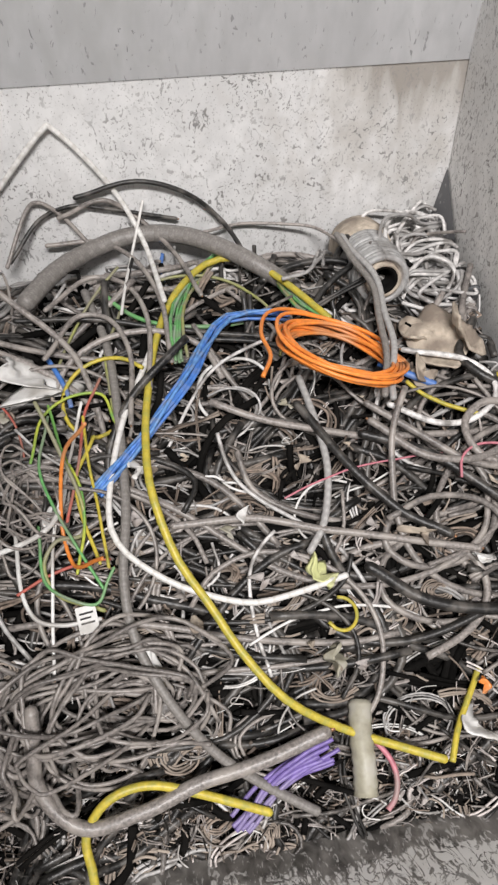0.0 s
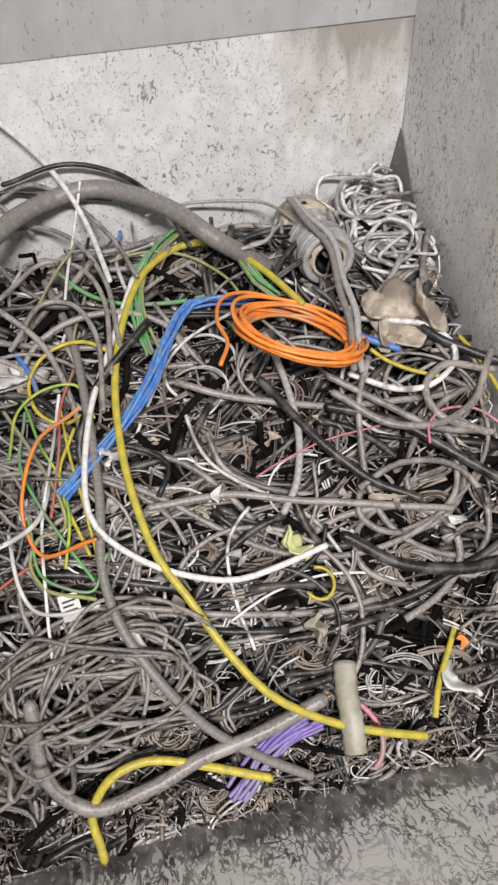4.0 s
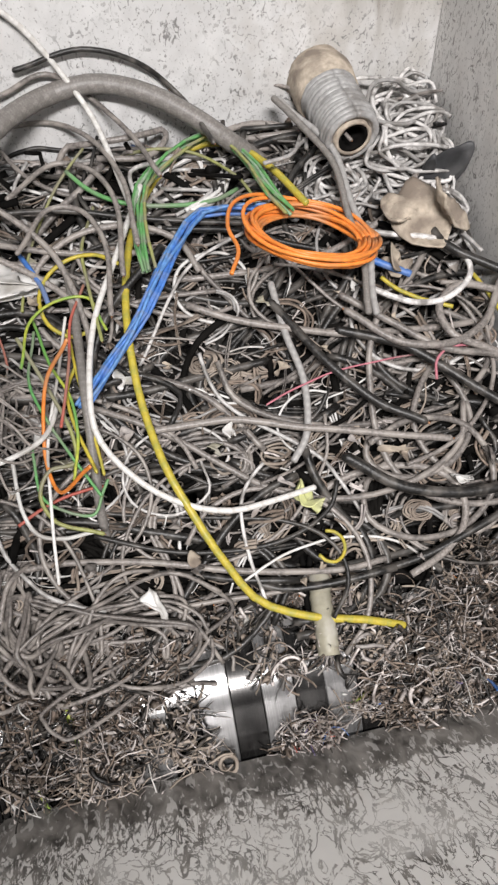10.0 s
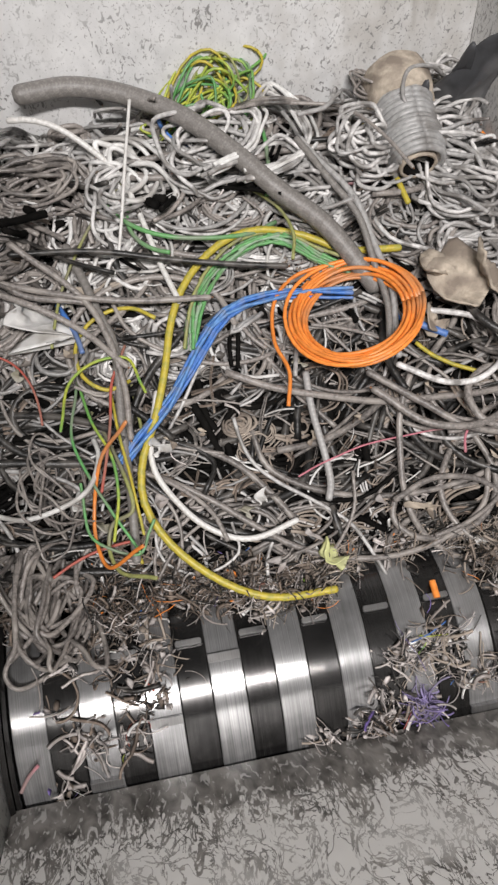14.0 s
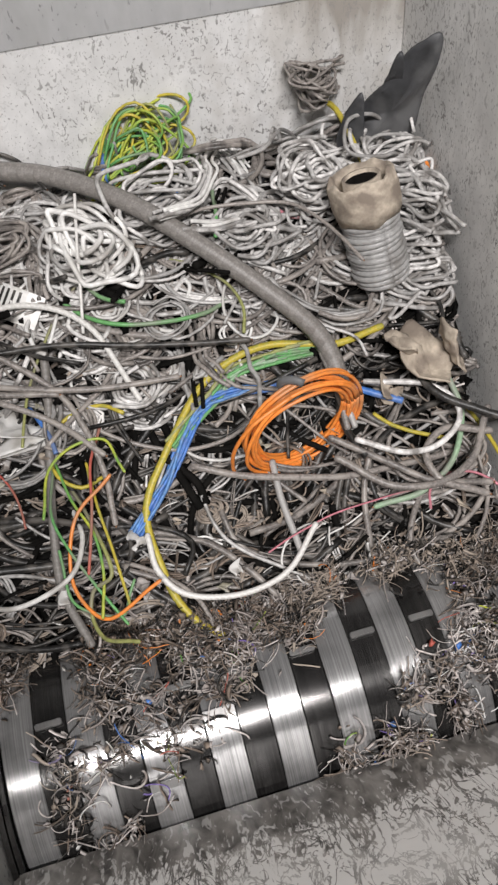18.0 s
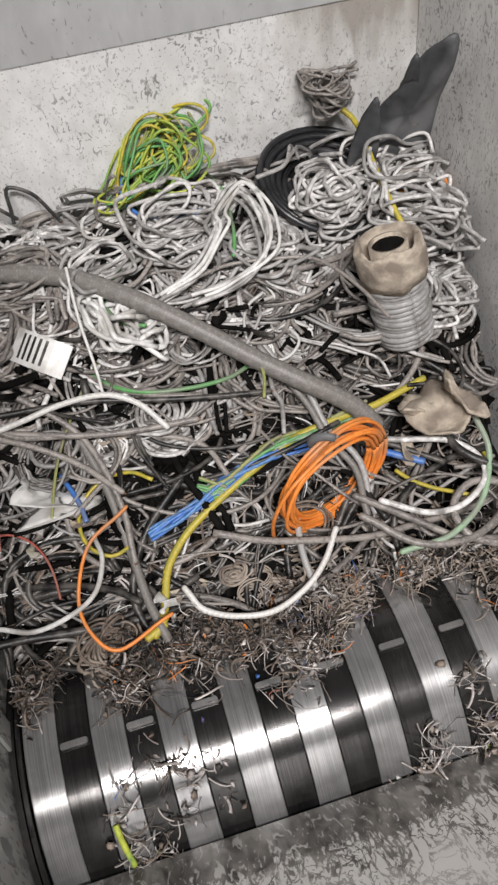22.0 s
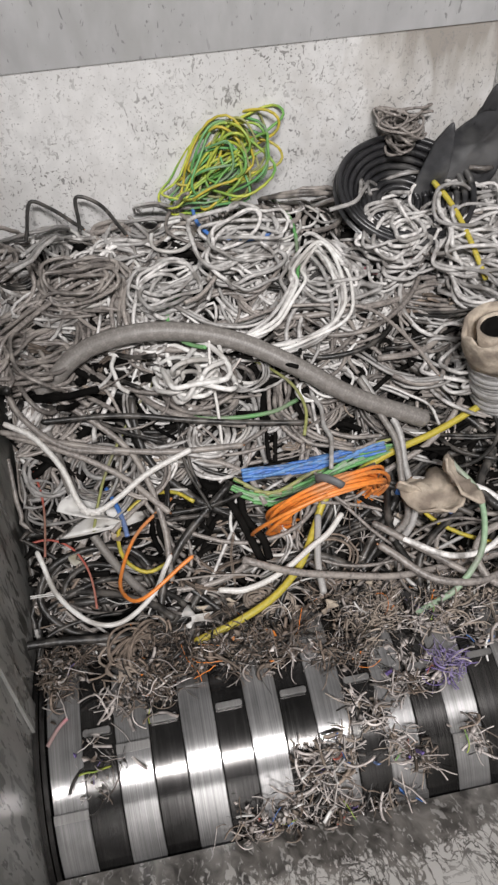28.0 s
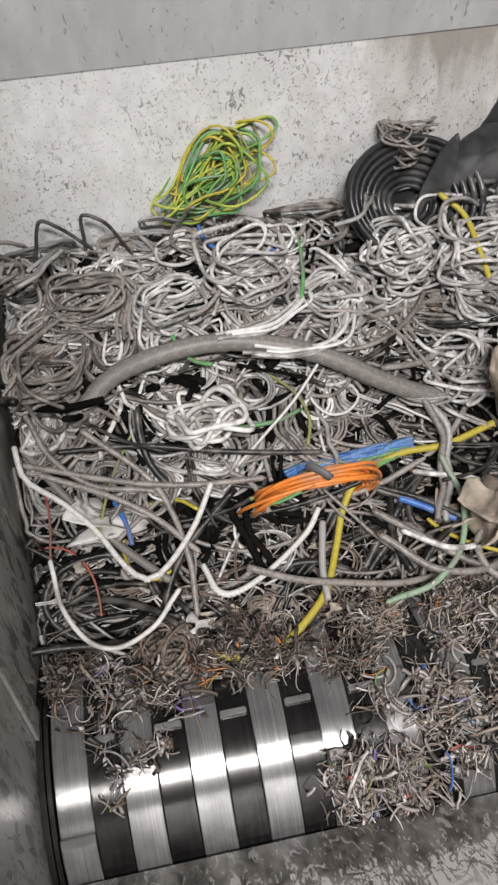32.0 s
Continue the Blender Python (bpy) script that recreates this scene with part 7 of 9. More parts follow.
WAYS["wpeak", 23] = ((0.051, 0.244, 0.326), (0.083, 0.243, 0.326), (0.123, 0.250, 0.330), (0.170, 0.255, 0.335), (0.208, 0.248, 0.330), (0.235, 0.228, 0.314))
WAYS["wpeak", 25] = ((0.028, 0.252, 0.327), (0.034, 0.226, 0.305), (0.045, 0.216, 0.296), (0.078, 0.220, 0.301), (0.119, 0.233, 0.310), (0.166, 0.238, 0.315), (0.198, 0.234, 0.311), (0.215, 0.220, 0.301))
WAYS["wpeak", 28] = ((0.000, 0.267, 0.331), (0.026, 0.253, 0.319), (0.052, 0.222, 0.294), (0.065, 0.189, 0.268), (0.079, 0.178, 0.260), (0.103, 0.184, 0.264), (0.146, 0.204, 0.280), (0.195, 0.218, 0.291))
WAYS["wpeak", 30] = ((-0.002, 0.295, 0.351), (-0.000, 0.264, 0.323), (0.031, 0.240, 0.303), (0.059, 0.213, 0.282), (0.084, 0.176, 0.253), (0.111, 0.145, 0.232), (0.139, 0.153, 0.236), (0.176, 0.179, 0.256), (0.215, 0.204, 0.275))
WAYS["wpeak", 32] = ((-0.002, 0.258, 0.311), (0.005, 0.229, 0.289), (0.042, 0.203, 0.269), (0.075, 0.172, 0.247), (0.101, 0.134, 0.224), (0.125, 0.114, 0.217), (0.151, 0.126, 0.221), (0.187, 0.162, 0.238), (0.212, 0.195, 0.263))
WAYS["white", 13] = ((0.225, 0.467, 0.520), (0.205, 0.389, 0.473), (0.195, 0.357, 0.443), (0.184, 0.329, 0.410))
WAYS["white", 19] = ((0.212, 0.415, 0.484), (0.200, 0.359, 0.445), (0.194, 0.335, 0.415), (0.186, 0.310, 0.379))
WAYS["white", 23] = ((0.154, 0.362, 0.438), (0.156, 0.318, 0.397), (0.165, 0.272, 0.346), (0.165, 0.251, 0.311))
WAYS["white", 25] = ((0.189, 0.337, 0.413), (0.200, 0.301, 0.375), (0.201, 0.267, 0.334), (0.190, 0.235, 0.293))
WAYS["white", 28] = ((0.244, 0.314, 0.383), (0.239, 0.287, 0.355), (0.240, 0.258, 0.317), (0.239, 0.235, 0.284))
WAYS["white", 30] = ((0.332, 0.276, 0.344), (0.304, 0.257, 0.321), (0.274, 0.229, 0.289), (0.247, 0.222, 0.268))
WAYS["white", 32] = ((0.360, 0.282, 0.343), (0.327, 0.258, 0.317), (0.287, 0.237, 0.290), (0.253, 0.223, 0.264))
WAYS["blue", 12] = ((0.396, 0.312, 0.389), (0.349, 0.317, 0.392), (0.314, 0.310, 0.387), (0.281, 0.284, 0.371), (0.247, 0.249, 0.348), (0.215, 0.220, 0.329), (0.178, 0.192, 0.311), (0.157, 0.168, 0.295))
WAYS["blue", 15] = ((0.472, 0.255, 0.333), (0.411, 0.261, 0.337), (0.357, 0.265, 0.340), (0.317, 0.267, 0.342), (0.279, 0.251, 0.329), (0.244, 0.212, 0.301), (0.209, 0.175, 0.273), (0.149, 0.133, 0.244))
WAYS["blue", 19] = ((0.386, 0.230, 0.292), (0.336, 0.230, 0.292), (0.299, 0.224, 0.288), (0.269, 0.198, 0.267), (0.246, 0.172, 0.246), (0.216, 0.146, 0.226), (0.202, 0.133, 0.218))
WAYS["blue", 23] = ((0.394, 0.187, 0.244), (0.353, 0.183, 0.242), (0.310, 0.178, 0.237), (0.266, 0.173, 0.233), (0.223, 0.165, 0.228), (0.181, 0.163, 0.225))
WAYS["blue", 25] = ((0.349, 0.192, 0.242), (0.306, 0.191, 0.241), (0.269, 0.183, 0.235), (0.233, 0.178, 0.231), (0.193, 0.180, 0.232))
WAYS["blue", 29] = ((0.453, 0.220, 0.254), (0.401, 0.216, 0.251), (0.359, 0.216, 0.251), (0.310, 0.217, 0.251), (0.289, 0.217, 0.251))
WAYS["blue", 31] = ((0.460, 0.223, 0.251), (0.416, 0.220, 0.248), (0.373, 0.217, 0.246), (0.329, 0.214, 0.244), (0.315, 0.211, 0.242))
WAYS["greenarc", 12] = ((0.468, 0.320, 0.395), (0.424, 0.343, 0.410), (0.395, 0.393, 0.438), (0.346, 0.393, 0.437), (0.299, 0.365, 0.422), (0.264, 0.327, 0.399), (0.257, 0.293, 0.377), (0.261, 0.267, 0.360))
WAYS["greenarc", 15] = ((0.431, 0.285, 0.356), (0.381, 0.307, 0.374), (0.340, 0.307, 0.373), (0.296, 0.291, 0.361), (0.264, 0.268, 0.343), (0.242, 0.234, 0.317))
WAYS["greenarc", 19] = ((0.458, 0.250, 0.310), (0.399, 0.246, 0.306), (0.354, 0.239, 0.301), (0.327, 0.223, 0.288), (0.295, 0.213, 0.280), (0.263, 0.199, 0.269))
WAYS["greenarc", 23] = ((0.466, 0.197, 0.254), (0.406, 0.192, 0.249), (0.363, 0.189, 0.247), (0.318, 0.181, 0.241), (0.272, 0.168, 0.231), (0.257, 0.177, 0.238))
WAYS["greenarc", 25] = ((0.443, 0.193, 0.244), (0.386, 0.197, 0.247), (0.339, 0.182, 0.235), (0.294, 0.171, 0.226), (0.263, 0.184, 0.236), (0.252, 0.197, 0.246))
WAYS["greenarc", 29] = ((0.448, 0.215, 0.251), (0.392, 0.208, 0.246), (0.339, 0.193, 0.234), (0.289, 0.186, 0.229), (0.250, 0.197, 0.237))
WAYS["greenarc", 31] = ((0.459, 0.217, 0.247), (0.399, 0.210, 0.242), (0.349, 0.208, 0.241), (0.305, 0.197, 0.232), (0.268, 0.190, 0.227))
WAYS["greyl", 12] = ((0.128, 0.454, 0.468), (0.135, 0.373, 0.427), (0.165, 0.321, 0.396), (0.164, 0.265, 0.359), (0.156, 0.211, 0.324), (0.150, 0.131, 0.271), (0.135, 0.057, 0.219))
WAYS["greyl", 15] = ((0.128, 0.296, 0.365), (0.152, 0.262, 0.338), (0.162, 0.218, 0.306), (0.160, 0.165, 0.268), (0.161, 0.112, 0.231), (0.162, 0.060, 0.195))
WAYS["greyl", 19] = ((0.138, 0.319, 0.371), (0.116, 0.268, 0.325), (0.093, 0.211, 0.277), (0.077, 0.152, 0.231), (0.071, 0.093, 0.195), (0.093, 0.038, 0.165))
WAYS["greyl", 23] = ((0.133, 0.223, 0.274), (0.162, 0.185, 0.244), (0.181, 0.137, 0.210), (0.191, 0.098, 0.190), (0.199, 0.055, 0.169))
WAYS["greyl", 25] = ((0.120, 0.239, 0.280), (0.145, 0.203, 0.252), (0.162, 0.163, 0.220), (0.171, 0.114, 0.193), (0.188, 0.068, 0.173))
WAYS["greyl", 29] = ((0.009, 0.294, 0.317), (0.029, 0.208, 0.245), (0.066, 0.156, 0.205), (0.106, 0.112, 0.186))
WAYS["greyl", 31] = ((0.005, 0.271, 0.291), (0.055, 0.212, 0.243), (0.101, 0.168, 0.211), (0.142, 0.133, 0.191))
WAYS["loop", 0] = ((0.392, 0.250, 0.372), (0.399, 0.190, 0.354), (0.400, 0.136, 0.335), (0.386, 0.086, 0.310), (0.365, 0.059, 0.296))
WAYS["loop", 3] = ((0.404, 0.272, 0.377), (0.409, 0.211, 0.358), (0.409, 0.149, 0.336), (0.392, 0.099, 0.311), (0.370, 0.072, 0.297))
WAYS["loop", 6] = ((0.384, 0.256, 0.374), (0.394, 0.205, 0.354), (0.391, 0.146, 0.330), (0.379, 0.095, 0.304), (0.355, 0.065, 0.289))
WAYS["loop", 9] = ((0.379, 0.309, 0.396), (0.383, 0.245, 0.369), (0.392, 0.193, 0.343), (0.380, 0.140, 0.316), (0.354, 0.114, 0.300))
WAYS["loop", 12] = ((0.386, 0.229, 0.338), (0.386, 0.189, 0.312), (0.394, 0.138, 0.278), (0.392, 0.090, 0.244), (0.380, 0.070, 0.231))
WAYS["loop", 15] = ((0.367, 0.182, 0.282), (0.367, 0.144, 0.254), (0.374, 0.104, 0.227), (0.373, 0.088, 0.217))
WAYS["loop", 19] = ((0.360, 0.155, 0.235), (0.358, 0.120, 0.214), (0.361, 0.084, 0.192), (0.363, 0.072, 0.185))
WAYS["loop", 23] = ((0.347, 0.122, 0.204), (0.339, 0.086, 0.187), (0.340, 0.056, 0.171))
WAYS["loop", 25] = ((0.336, 0.149, 0.211), (0.325, 0.106, 0.192), (0.323, 0.075, 0.178))
WAYS["greyr", 0] = ((0.479, 0.424, 0.451), (0.497, 0.355, 0.441), (0.499, 0.283, 0.423), (0.488, 0.221, 0.406), (0.478, 0.179, 0.393))
WAYS["greyr", 6] = ((0.472, 0.432, 0.453), (0.493, 0.356, 0.445), (0.494, 0.295, 0.428), (0.489, 0.234, 0.408), (0.480, 0.167, 0.382))
WAYS["greyr", 9] = ((0.427, 0.465, 0.498), (0.465, 0.395, 0.473), (0.476, 0.317, 0.441), (0.479, 0.259, 0.418), (0.475, 0.202, 0.390))
WAYS["greyr", 12] = ((0.449, 0.500, 0.500), (0.490, 0.439, 0.482), (0.508, 0.375, 0.447), (0.507, 0.306, 0.406), (0.493, 0.215, 0.346))
WAYS["greyr", 15] = ((0.393, 0.384, 0.447), (0.428, 0.331, 0.412), (0.457, 0.284, 0.376), (0.471, 0.233, 0.337), (0.472, 0.184, 0.301))
WAYS["greyr", 19] = ((0.420, 0.299, 0.364), (0.449, 0.262, 0.330), (0.461, 0.221, 0.297), (0.463, 0.172, 0.256))
WAYS["greyr", 23] = ((0.345, 0.281, 0.334), (0.374, 0.242, 0.299), (0.393, 0.194, 0.261), (0.425, 0.143, 0.222), (0.426, 0.086, 0.194))
WAYS["greyr", 25] = ((0.352, 0.277, 0.324), (0.386, 0.246, 0.297), (0.401, 0.200, 0.259), (0.414, 0.148, 0.218), (0.424, 0.088, 0.192))
WAYS["greyr", 29] = ((0.443, 0.268, 0.304), (0.466, 0.221, 0.265), (0.467, 0.170, 0.227), (0.452, 0.130, 0.203), (0.423, 0.116, 0.197))
WAYS["greyr", 31] = ((0.490, 0.258, 0.290), (0.508, 0.228, 0.265), (0.498, 0.178, 0.228), (0.484, 0.139, 0.202))
WAYS["yback", 0] = ((0.530, 0.457, 0.340), (0.533, 0.410, 0.334), (0.544, 0.365, 0.327))
WAYS["yback", 12] = ((0.485, 0.388, 0.364), (0.498, 0.351, 0.345), (0.512, 0.317, 0.323))
WAYS["yback", 15] = ((0.513, 0.492, 0.514), (0.523, 0.452, 0.502), (0.535, 0.418, 0.482), (0.544, 0.377, 0.458))
WAYS["yback", 19] = ((0.550, 0.501, 0.515), (0.565, 0.480, 0.505), (0.566, 0.437, 0.487), (0.569, 0.390, 0.459))
WAYS["yback", 23] = ((0.538, 0.501, 0.511), (0.557, 0.480, 0.494), (0.558, 0.409, 0.456), (0.561, 0.367, 0.431), (0.571, 0.325, 0.398))
WAYS["yback", 25] = ((0.543, 0.463, 0.480), (0.558, 0.438, 0.467), (0.568, 0.388, 0.438), (0.573, 0.348, 0.413), (0.579, 0.313, 0.381))
WAYS["yback", 29] = ((0.567, 0.440, 0.458), (0.583, 0.408, 0.437), (0.590, 0.372, 0.417), (0.597, 0.340, 0.394))
WAYS["yback", 31] = ((0.563, 0.443, 0.454), (0.586, 0.417, 0.437), (0.592, 0.375, 0.412), (0.595, 0.343, 0.391))


def rows_of(key):
    return [(r[0], pose(*r[1:])) for r in ROWS[key]]


def longer(points, by):
    p = [Vector(q) for q in points]
    return [tuple(p[0] + (p[0] - p[1]).normalized() * by)] + [tuple(q) for q in p] + [tuple(p[-1] + (p[-1] - p[-2]).normalized() * by)]


def wobble(line, amount, seed):
    r = random.Random(seed)
    o = [r.uniform(0, 50) for _ in range(3)]
    return np.array([np.array(q) + amount * np.array(noise.noise_vector(Vector(q) * 18 + Vector(o))) for q in line])


def cable(name, keys, radius, material, label, category="cable", piece="sheath", extend=0.014, squash=1.0):
    """One cable in rigid lengths that follow one another."""
    thing = tagged(new(name), label, category)
    if len(keys) == 1:
        carry(thing, rows_of(keys[0]))
    for k, key in enumerate(keys):
        line = smooth_line(longer(SHAPE[key], extend if len(keys) == 1 else 0.0015), 6)
        line = wobble(line, 0.0012, k)
        # rounded ends, so that lengths meet like links
        first, last = line[0] - line[1], line[-1] - line[-2]
        first, last = first / np.linalg.norm(first), last / np.linalg.norm(last)
        line = np.vstack([line[0] + first * radius, line[0] + first * radius * 0.7, line, line[-1] + last * radius * 0.7, line[-1] + last * radius])
        rad = np.full(len(line), radius)
        rad[[0, -1]], rad[[1, -2]] = radius * 0.15, radius * 0.72
        ob = new(piece, mesh_of(piece, *tube(line, rad, 10, squash), material))
        ob.parent = thing
        if len(keys) > 1:
            carry(ob, rows_of(key))
        if k == len(keys) - 1:
            core = new("copper_core", mesh_of("copper_core", *tube([line[-1] + last * radius * q for q in (-0.2, 0.2, 0.5)], radius * 0.35, 6), COPPER))
            core.parent = ob
    return thing


def bundle(name, keys, strands, spread, radius, materials, label, category="cable bundle", seed=1):
    """Several wires side by side, each a part, in rigid lengths."""
    thing = tagged(new(name), label, category)
    r = random.Random(seed)
    for key in keys:
        grip = None
        if len(keys) == 1:
            grip = carry(thing, rows_of(key))
        base = smooth_line(longer(SHAPE[key], 0.01), 5)
        for s in range(strands):
            a, d = r.uniform(0, 6.28), spread * math.sqrt(r.random())
            off = np.array([d * math.cos(a), d * 0.6 * math.sin(a), d * math.sin(a)])
            line = wobble(base + off, 0.006 if spread > 0.005 else 0.002, r.random() * 99)
            cut = r.randint(0, 4)
            line = line[cut : len(line) - r.randint(0, 4)]
            ob = new("wire", mesh_of("wire", *tube(line, radius * r.uniform(0.85, 1.1), 7), r.choice(materials)))
            if grip is None:
                grip = carry(ob, rows_of(key))
                ob.parent = thing
            else:
                ob.parent = grip
    return thing


def rope(name, keys, radius, materials, label, per, category="cable", piece="sheath", strands=1, spread=0.0, seed=1):
    """A long cable or bundle as a chain of short rigid links that follow one bending line."""
    thing = tagged(new(name), label, category)
    way = keys[0].rsplit("_", 1)[0]
    later = sorted(t for k, t in WAYS if k == way)
    early = [i for i, r in enumerate(ROWS[keys[0]]) if not later or r[0] < later[0]]
    stops = [ROWS[keys[0]][i][0] for i in early] + later
    curves = []
    links = per * (sum(len(SHAPE[k]) - 1 for k in keys))
    for i, t in enumerate(stops):
        if i < len(early):
            pts = []
            for key in keys:
                q = [pose(*ROWS[key][i][1:]) @ Vector(p) for p in SHAPE[key]]
                if pts:
                    pts[-1] = (pts[-1] + q[0]) / 2
                    q = q[1:]
                pts += q
        else:
            pts = [Vector(p) for p in WAYS[way, t]]
        fine = smooth_line([tuple(p) for p in pts], 12)
        past = np.clip(fine[:, 1] - (BACK - radius - spread - 0.004), 0, None)  # stays before the back wall
        fine[:, 1] -= past
        fine[:, 2] += 0.42 * past
        gone = np.concatenate([[0.0], np.cumsum(np.linalg.norm(np.diff(fine, axis=0), axis=1))])
        at = np.linspace(0, gone[-1], links + 1)
        curves.append(np.stack([np.interp(at, gone, fine[:, c]) for c in range(3)], 1))
    marks = sorted({0.0, 32.0, *np.arange(0.0, 32.1, 0.8).round(2).tolist(), *stops})
    held = np.array(curves)
    curves = [np.stack([[np.interp(t, stops, held[:, j, c]) for c in range(3)] for j in range(links + 1)]) for t in marks]
    stops = marks
    curves = np.array(curves)
    count = curves.shape[1] - 1
    steps = np.linalg.norm(np.diff(curves, axis=1), axis=2)
    r = random.Random(seed)
    threads = []
    for s in range(strands):
        a, d = 6.283 * s / max(1, strands) + r.uniform(-0.5, 0.5), spread * math.sqrt(r.uniform(0.05, 1.0)) if strands > 1 else 0.0
        ph = [r.uniform(0, 6.28) for _ in range(4)]
        threads.append([(d * math.cos(a) + 0.35 * spread * math.sin(0.8 * j + ph[0]), 0.55 * d * math.sin(a) + 0.25 * spread * math.sin(0.7 * j + ph[1])) for j in range(count + 1)])
    shades = [materials[s % len(materials)] for s in range(strands)]
    turn = None
    before = None
    for j in range(count):
        d0 = Vector(curves[0][j + 1] - curves[0][j]).normalized()
        turn = d0.to_track_quat("Z", "Y") if turn is None else before.rotation_difference(d0) @ turn
        before = d0
        rows, quat, last = [], turn.copy(), d0
        for i, t in enumerate(stops):
            d = Vector(curves[i][j + 1] - curves[i][j]).normalized()
            bend = last.rotation_difference(d)
            mid = Vector((curves[i][j + 1] + curves[i][j]) / 2)
            if bend.angle > 1.2 and rows:
                half = Quaternion(bend.axis, bend.angle / 2) @ quat
                rows.append(((rows[-1][0] + t) / 2, Matrix.Translation((rows[-1][1].translation + mid) / 2) @ half.to_matrix().to_4x4()))
            quat = bend @ quat
            last = d
            rows.append((t, Matrix.Translation(mid) @ quat.to_matrix().to_4x4()))
        ln = float(np.percentile(steps[:, j], 88)) * 1.02 / 2
        grip = None
        for s in range(strands):
            a, b = threads[s][j], threads[s][j + 1]
            line, rad = [], []
            for u, w in ((-0.8, 0.5), (-0.45, 0.9), (-0.1, 0.985), (0.35, 1.0)):
                line.append((*a, -ln + radius * u)), rad.append(radius * w)
            for u in (0.33, 0.67):
                line.append((a[0] + (b[0] - a[0]) * u, a[1] + (b[1] - a[1]) * u, ln * (2 * u - 1))), rad.append(radius)
            for u, w in ((-0.35, 1.0), (0.1, 0.985), (0.45, 0.9), (0.8, 0.5)):
                line.append((*b, ln + radius * u)), rad.append(radius * w)
            ob = new(piece, mesh_of(piece, *tube(line, rad, 10 if strands == 1 else 7), shades[s]))
            ob.parent = grip or thing
            if grip is None:
                grip = carry(ob, rows)
    return thing


rope("thick_power_cable", ("thick_0", "thick_1", "thick_2"), 0.0115, (GREY_ROPE,), "thick dusty grey power cable arching over the heap", 3)
rope("earth_cable", tuple("yg_%d" % k for k in range(8)), 0.0044, (YELLOW_C,), "long yellow earth cable looped across the heap", 3)
rope("white_cable", ("wlong_0", "wlong_1", "wlong_2", "wlong_3"), 0.0034, (WHITE_ROPE,), "long dirty white cable hanging in a bow", 4)
rope("white_cable", ("wpeak_0", "wpeak_1", "wpeak_2", "wpeak_3"), 0.0034, (WHITE_ROPE,), "stiff white cable standing up from the heap", 4)
rope("grey_cable", ("greyl_0", "greyl_1"), 0.0052, (GREY_ROPE,), "long dusty grey cable running down the heap", 5)
cable("grey_cable", ("lowthick",), 0.0075, GREY_MID, "thick grey cable bent over the rotor")
cable("yellow_cable", ("ylow",), 0.0046, YELLOW_C, "short yellow cable curled near the rotor")
rope("grey_cable", ("loop",), 0.0042, (LOOP_GREY,), "pale grey cable hanging in a loop", 6)
cable("grey_cable", ("ring",), 0.0036, GREY_LIGHT, "pale grey cable lying in an open ring")
cable("orange_wire", ("orleft",), 0.0021, ORANGE_C, "thin orange wire curled at the side of the heap")
cable("green_wire", ("greenl",), 0.0022, OLD_LIME, "thin yellow-green wire curled at the side of the heap")
cable("lime_wire", ("lime",), 0.002, OLD_LIME, "thin yellow-green wire hanging down")
cable("white_cable", ("w3",), 0.0028, WHITE_C, "white cable sagging in a low bow")
cable("green_cable", ("palegreen",), 0.0036, PALE_GREEN, "pale green cable curved near the heap's foot")
rope("yellow_cable", ("yback",), 0.0036, (YELLOW_C,), "yellow cable leaning at the back of the heap", 5)
cable("thin_cable", ("thin_a",), 0.0028, GREY_MID, "thin dark cable curling up against the wall")
cable("thin_cable", ("thin_b",), 0.0028, GREY_DARK, "thin dark cable curling up against the wall")
cable("thin_cable", ("thin_c",), 0.0022, GREY_MID, "thin grey cable bowed along the wall")
cable("yellow_wire", ("limel",), 0.002, YELLOW_C, "thin yellow wire hanging at the heap's side")
cable("white_wire", ("white_l",), 0.0022, WHITE_C, "white wire bent at the heap's side")
cable("white_wire", ("white_t",), 0.0018, WHITE_C, "thin white wire hanging down the heap")
rope("white_wire", ("white_s",), 0.0019, (WHITE_ROPE,), "thin white string hanging from a cable", 3)
for key, rad, material, words in (("right_a", 0.0055, GREY_DARK, "thick dusty black cable across the heap"), ("right_b", 0.0062, GREY_DARK, "thick dusty black cable across the heap"), ("right_c", 0.0050, GREY_DARK, "dusty black cable slanting down the heap"),
    ("right_d", 0.0052, GREY_DARK, "dark cable hooked over the cardboard"), ("right_e", 0.0040, GREY_MID, "long grey cable lying across the heap"), ("right_f", 0.0045, GREY_MID, "grey cable bent in a loop at the side wall"),
    ("right_g", 0.0042, GREY_MID, "grey cable lying across the heap"), ("right_h", 0.0045, GREY_MID, "grey cable sagging in a wide bow"), ("low_a", 0.0036, GREY_MID, "grey cable lying across the heap"), ("low_b", 0.0036, GREY_MID, "grey cable slanting down the heap"),
    ("low_c", 0.0034, GREY_DARK, "dark cable lying across the heap"), ("low_d", 0.0036, GREY_MID, "grey cable bent at the side wall"), ("low_e", 0.0036, GREY_MID, "dark cable slanting down the heap"), ("hair_a", 0.0024, GREY_DARK, "thin dark wire curling up at the wall"), ("hair_b", 0.0024, GREY_DARK, "thin dark wire curling up at the wall")):
    cable("dusty_cable", (key,), rad, material, words)
for key, material, words in (("arc_a", GREY_MID, "grey cable arching against the back wall"), ("arc_b", GREY_MID, "grey cable arching at the heap's side"), ("arc_c", GREY_MID, "grey cable arching at the heap's side"), ("arc_d", GREY_MID, "grey cable arching at the heap's side"), ("arc_e", GREY_DARK, "dark cable arching against the back wall")):
    cable("arching_cable", (key,), 0.0031, material, words)
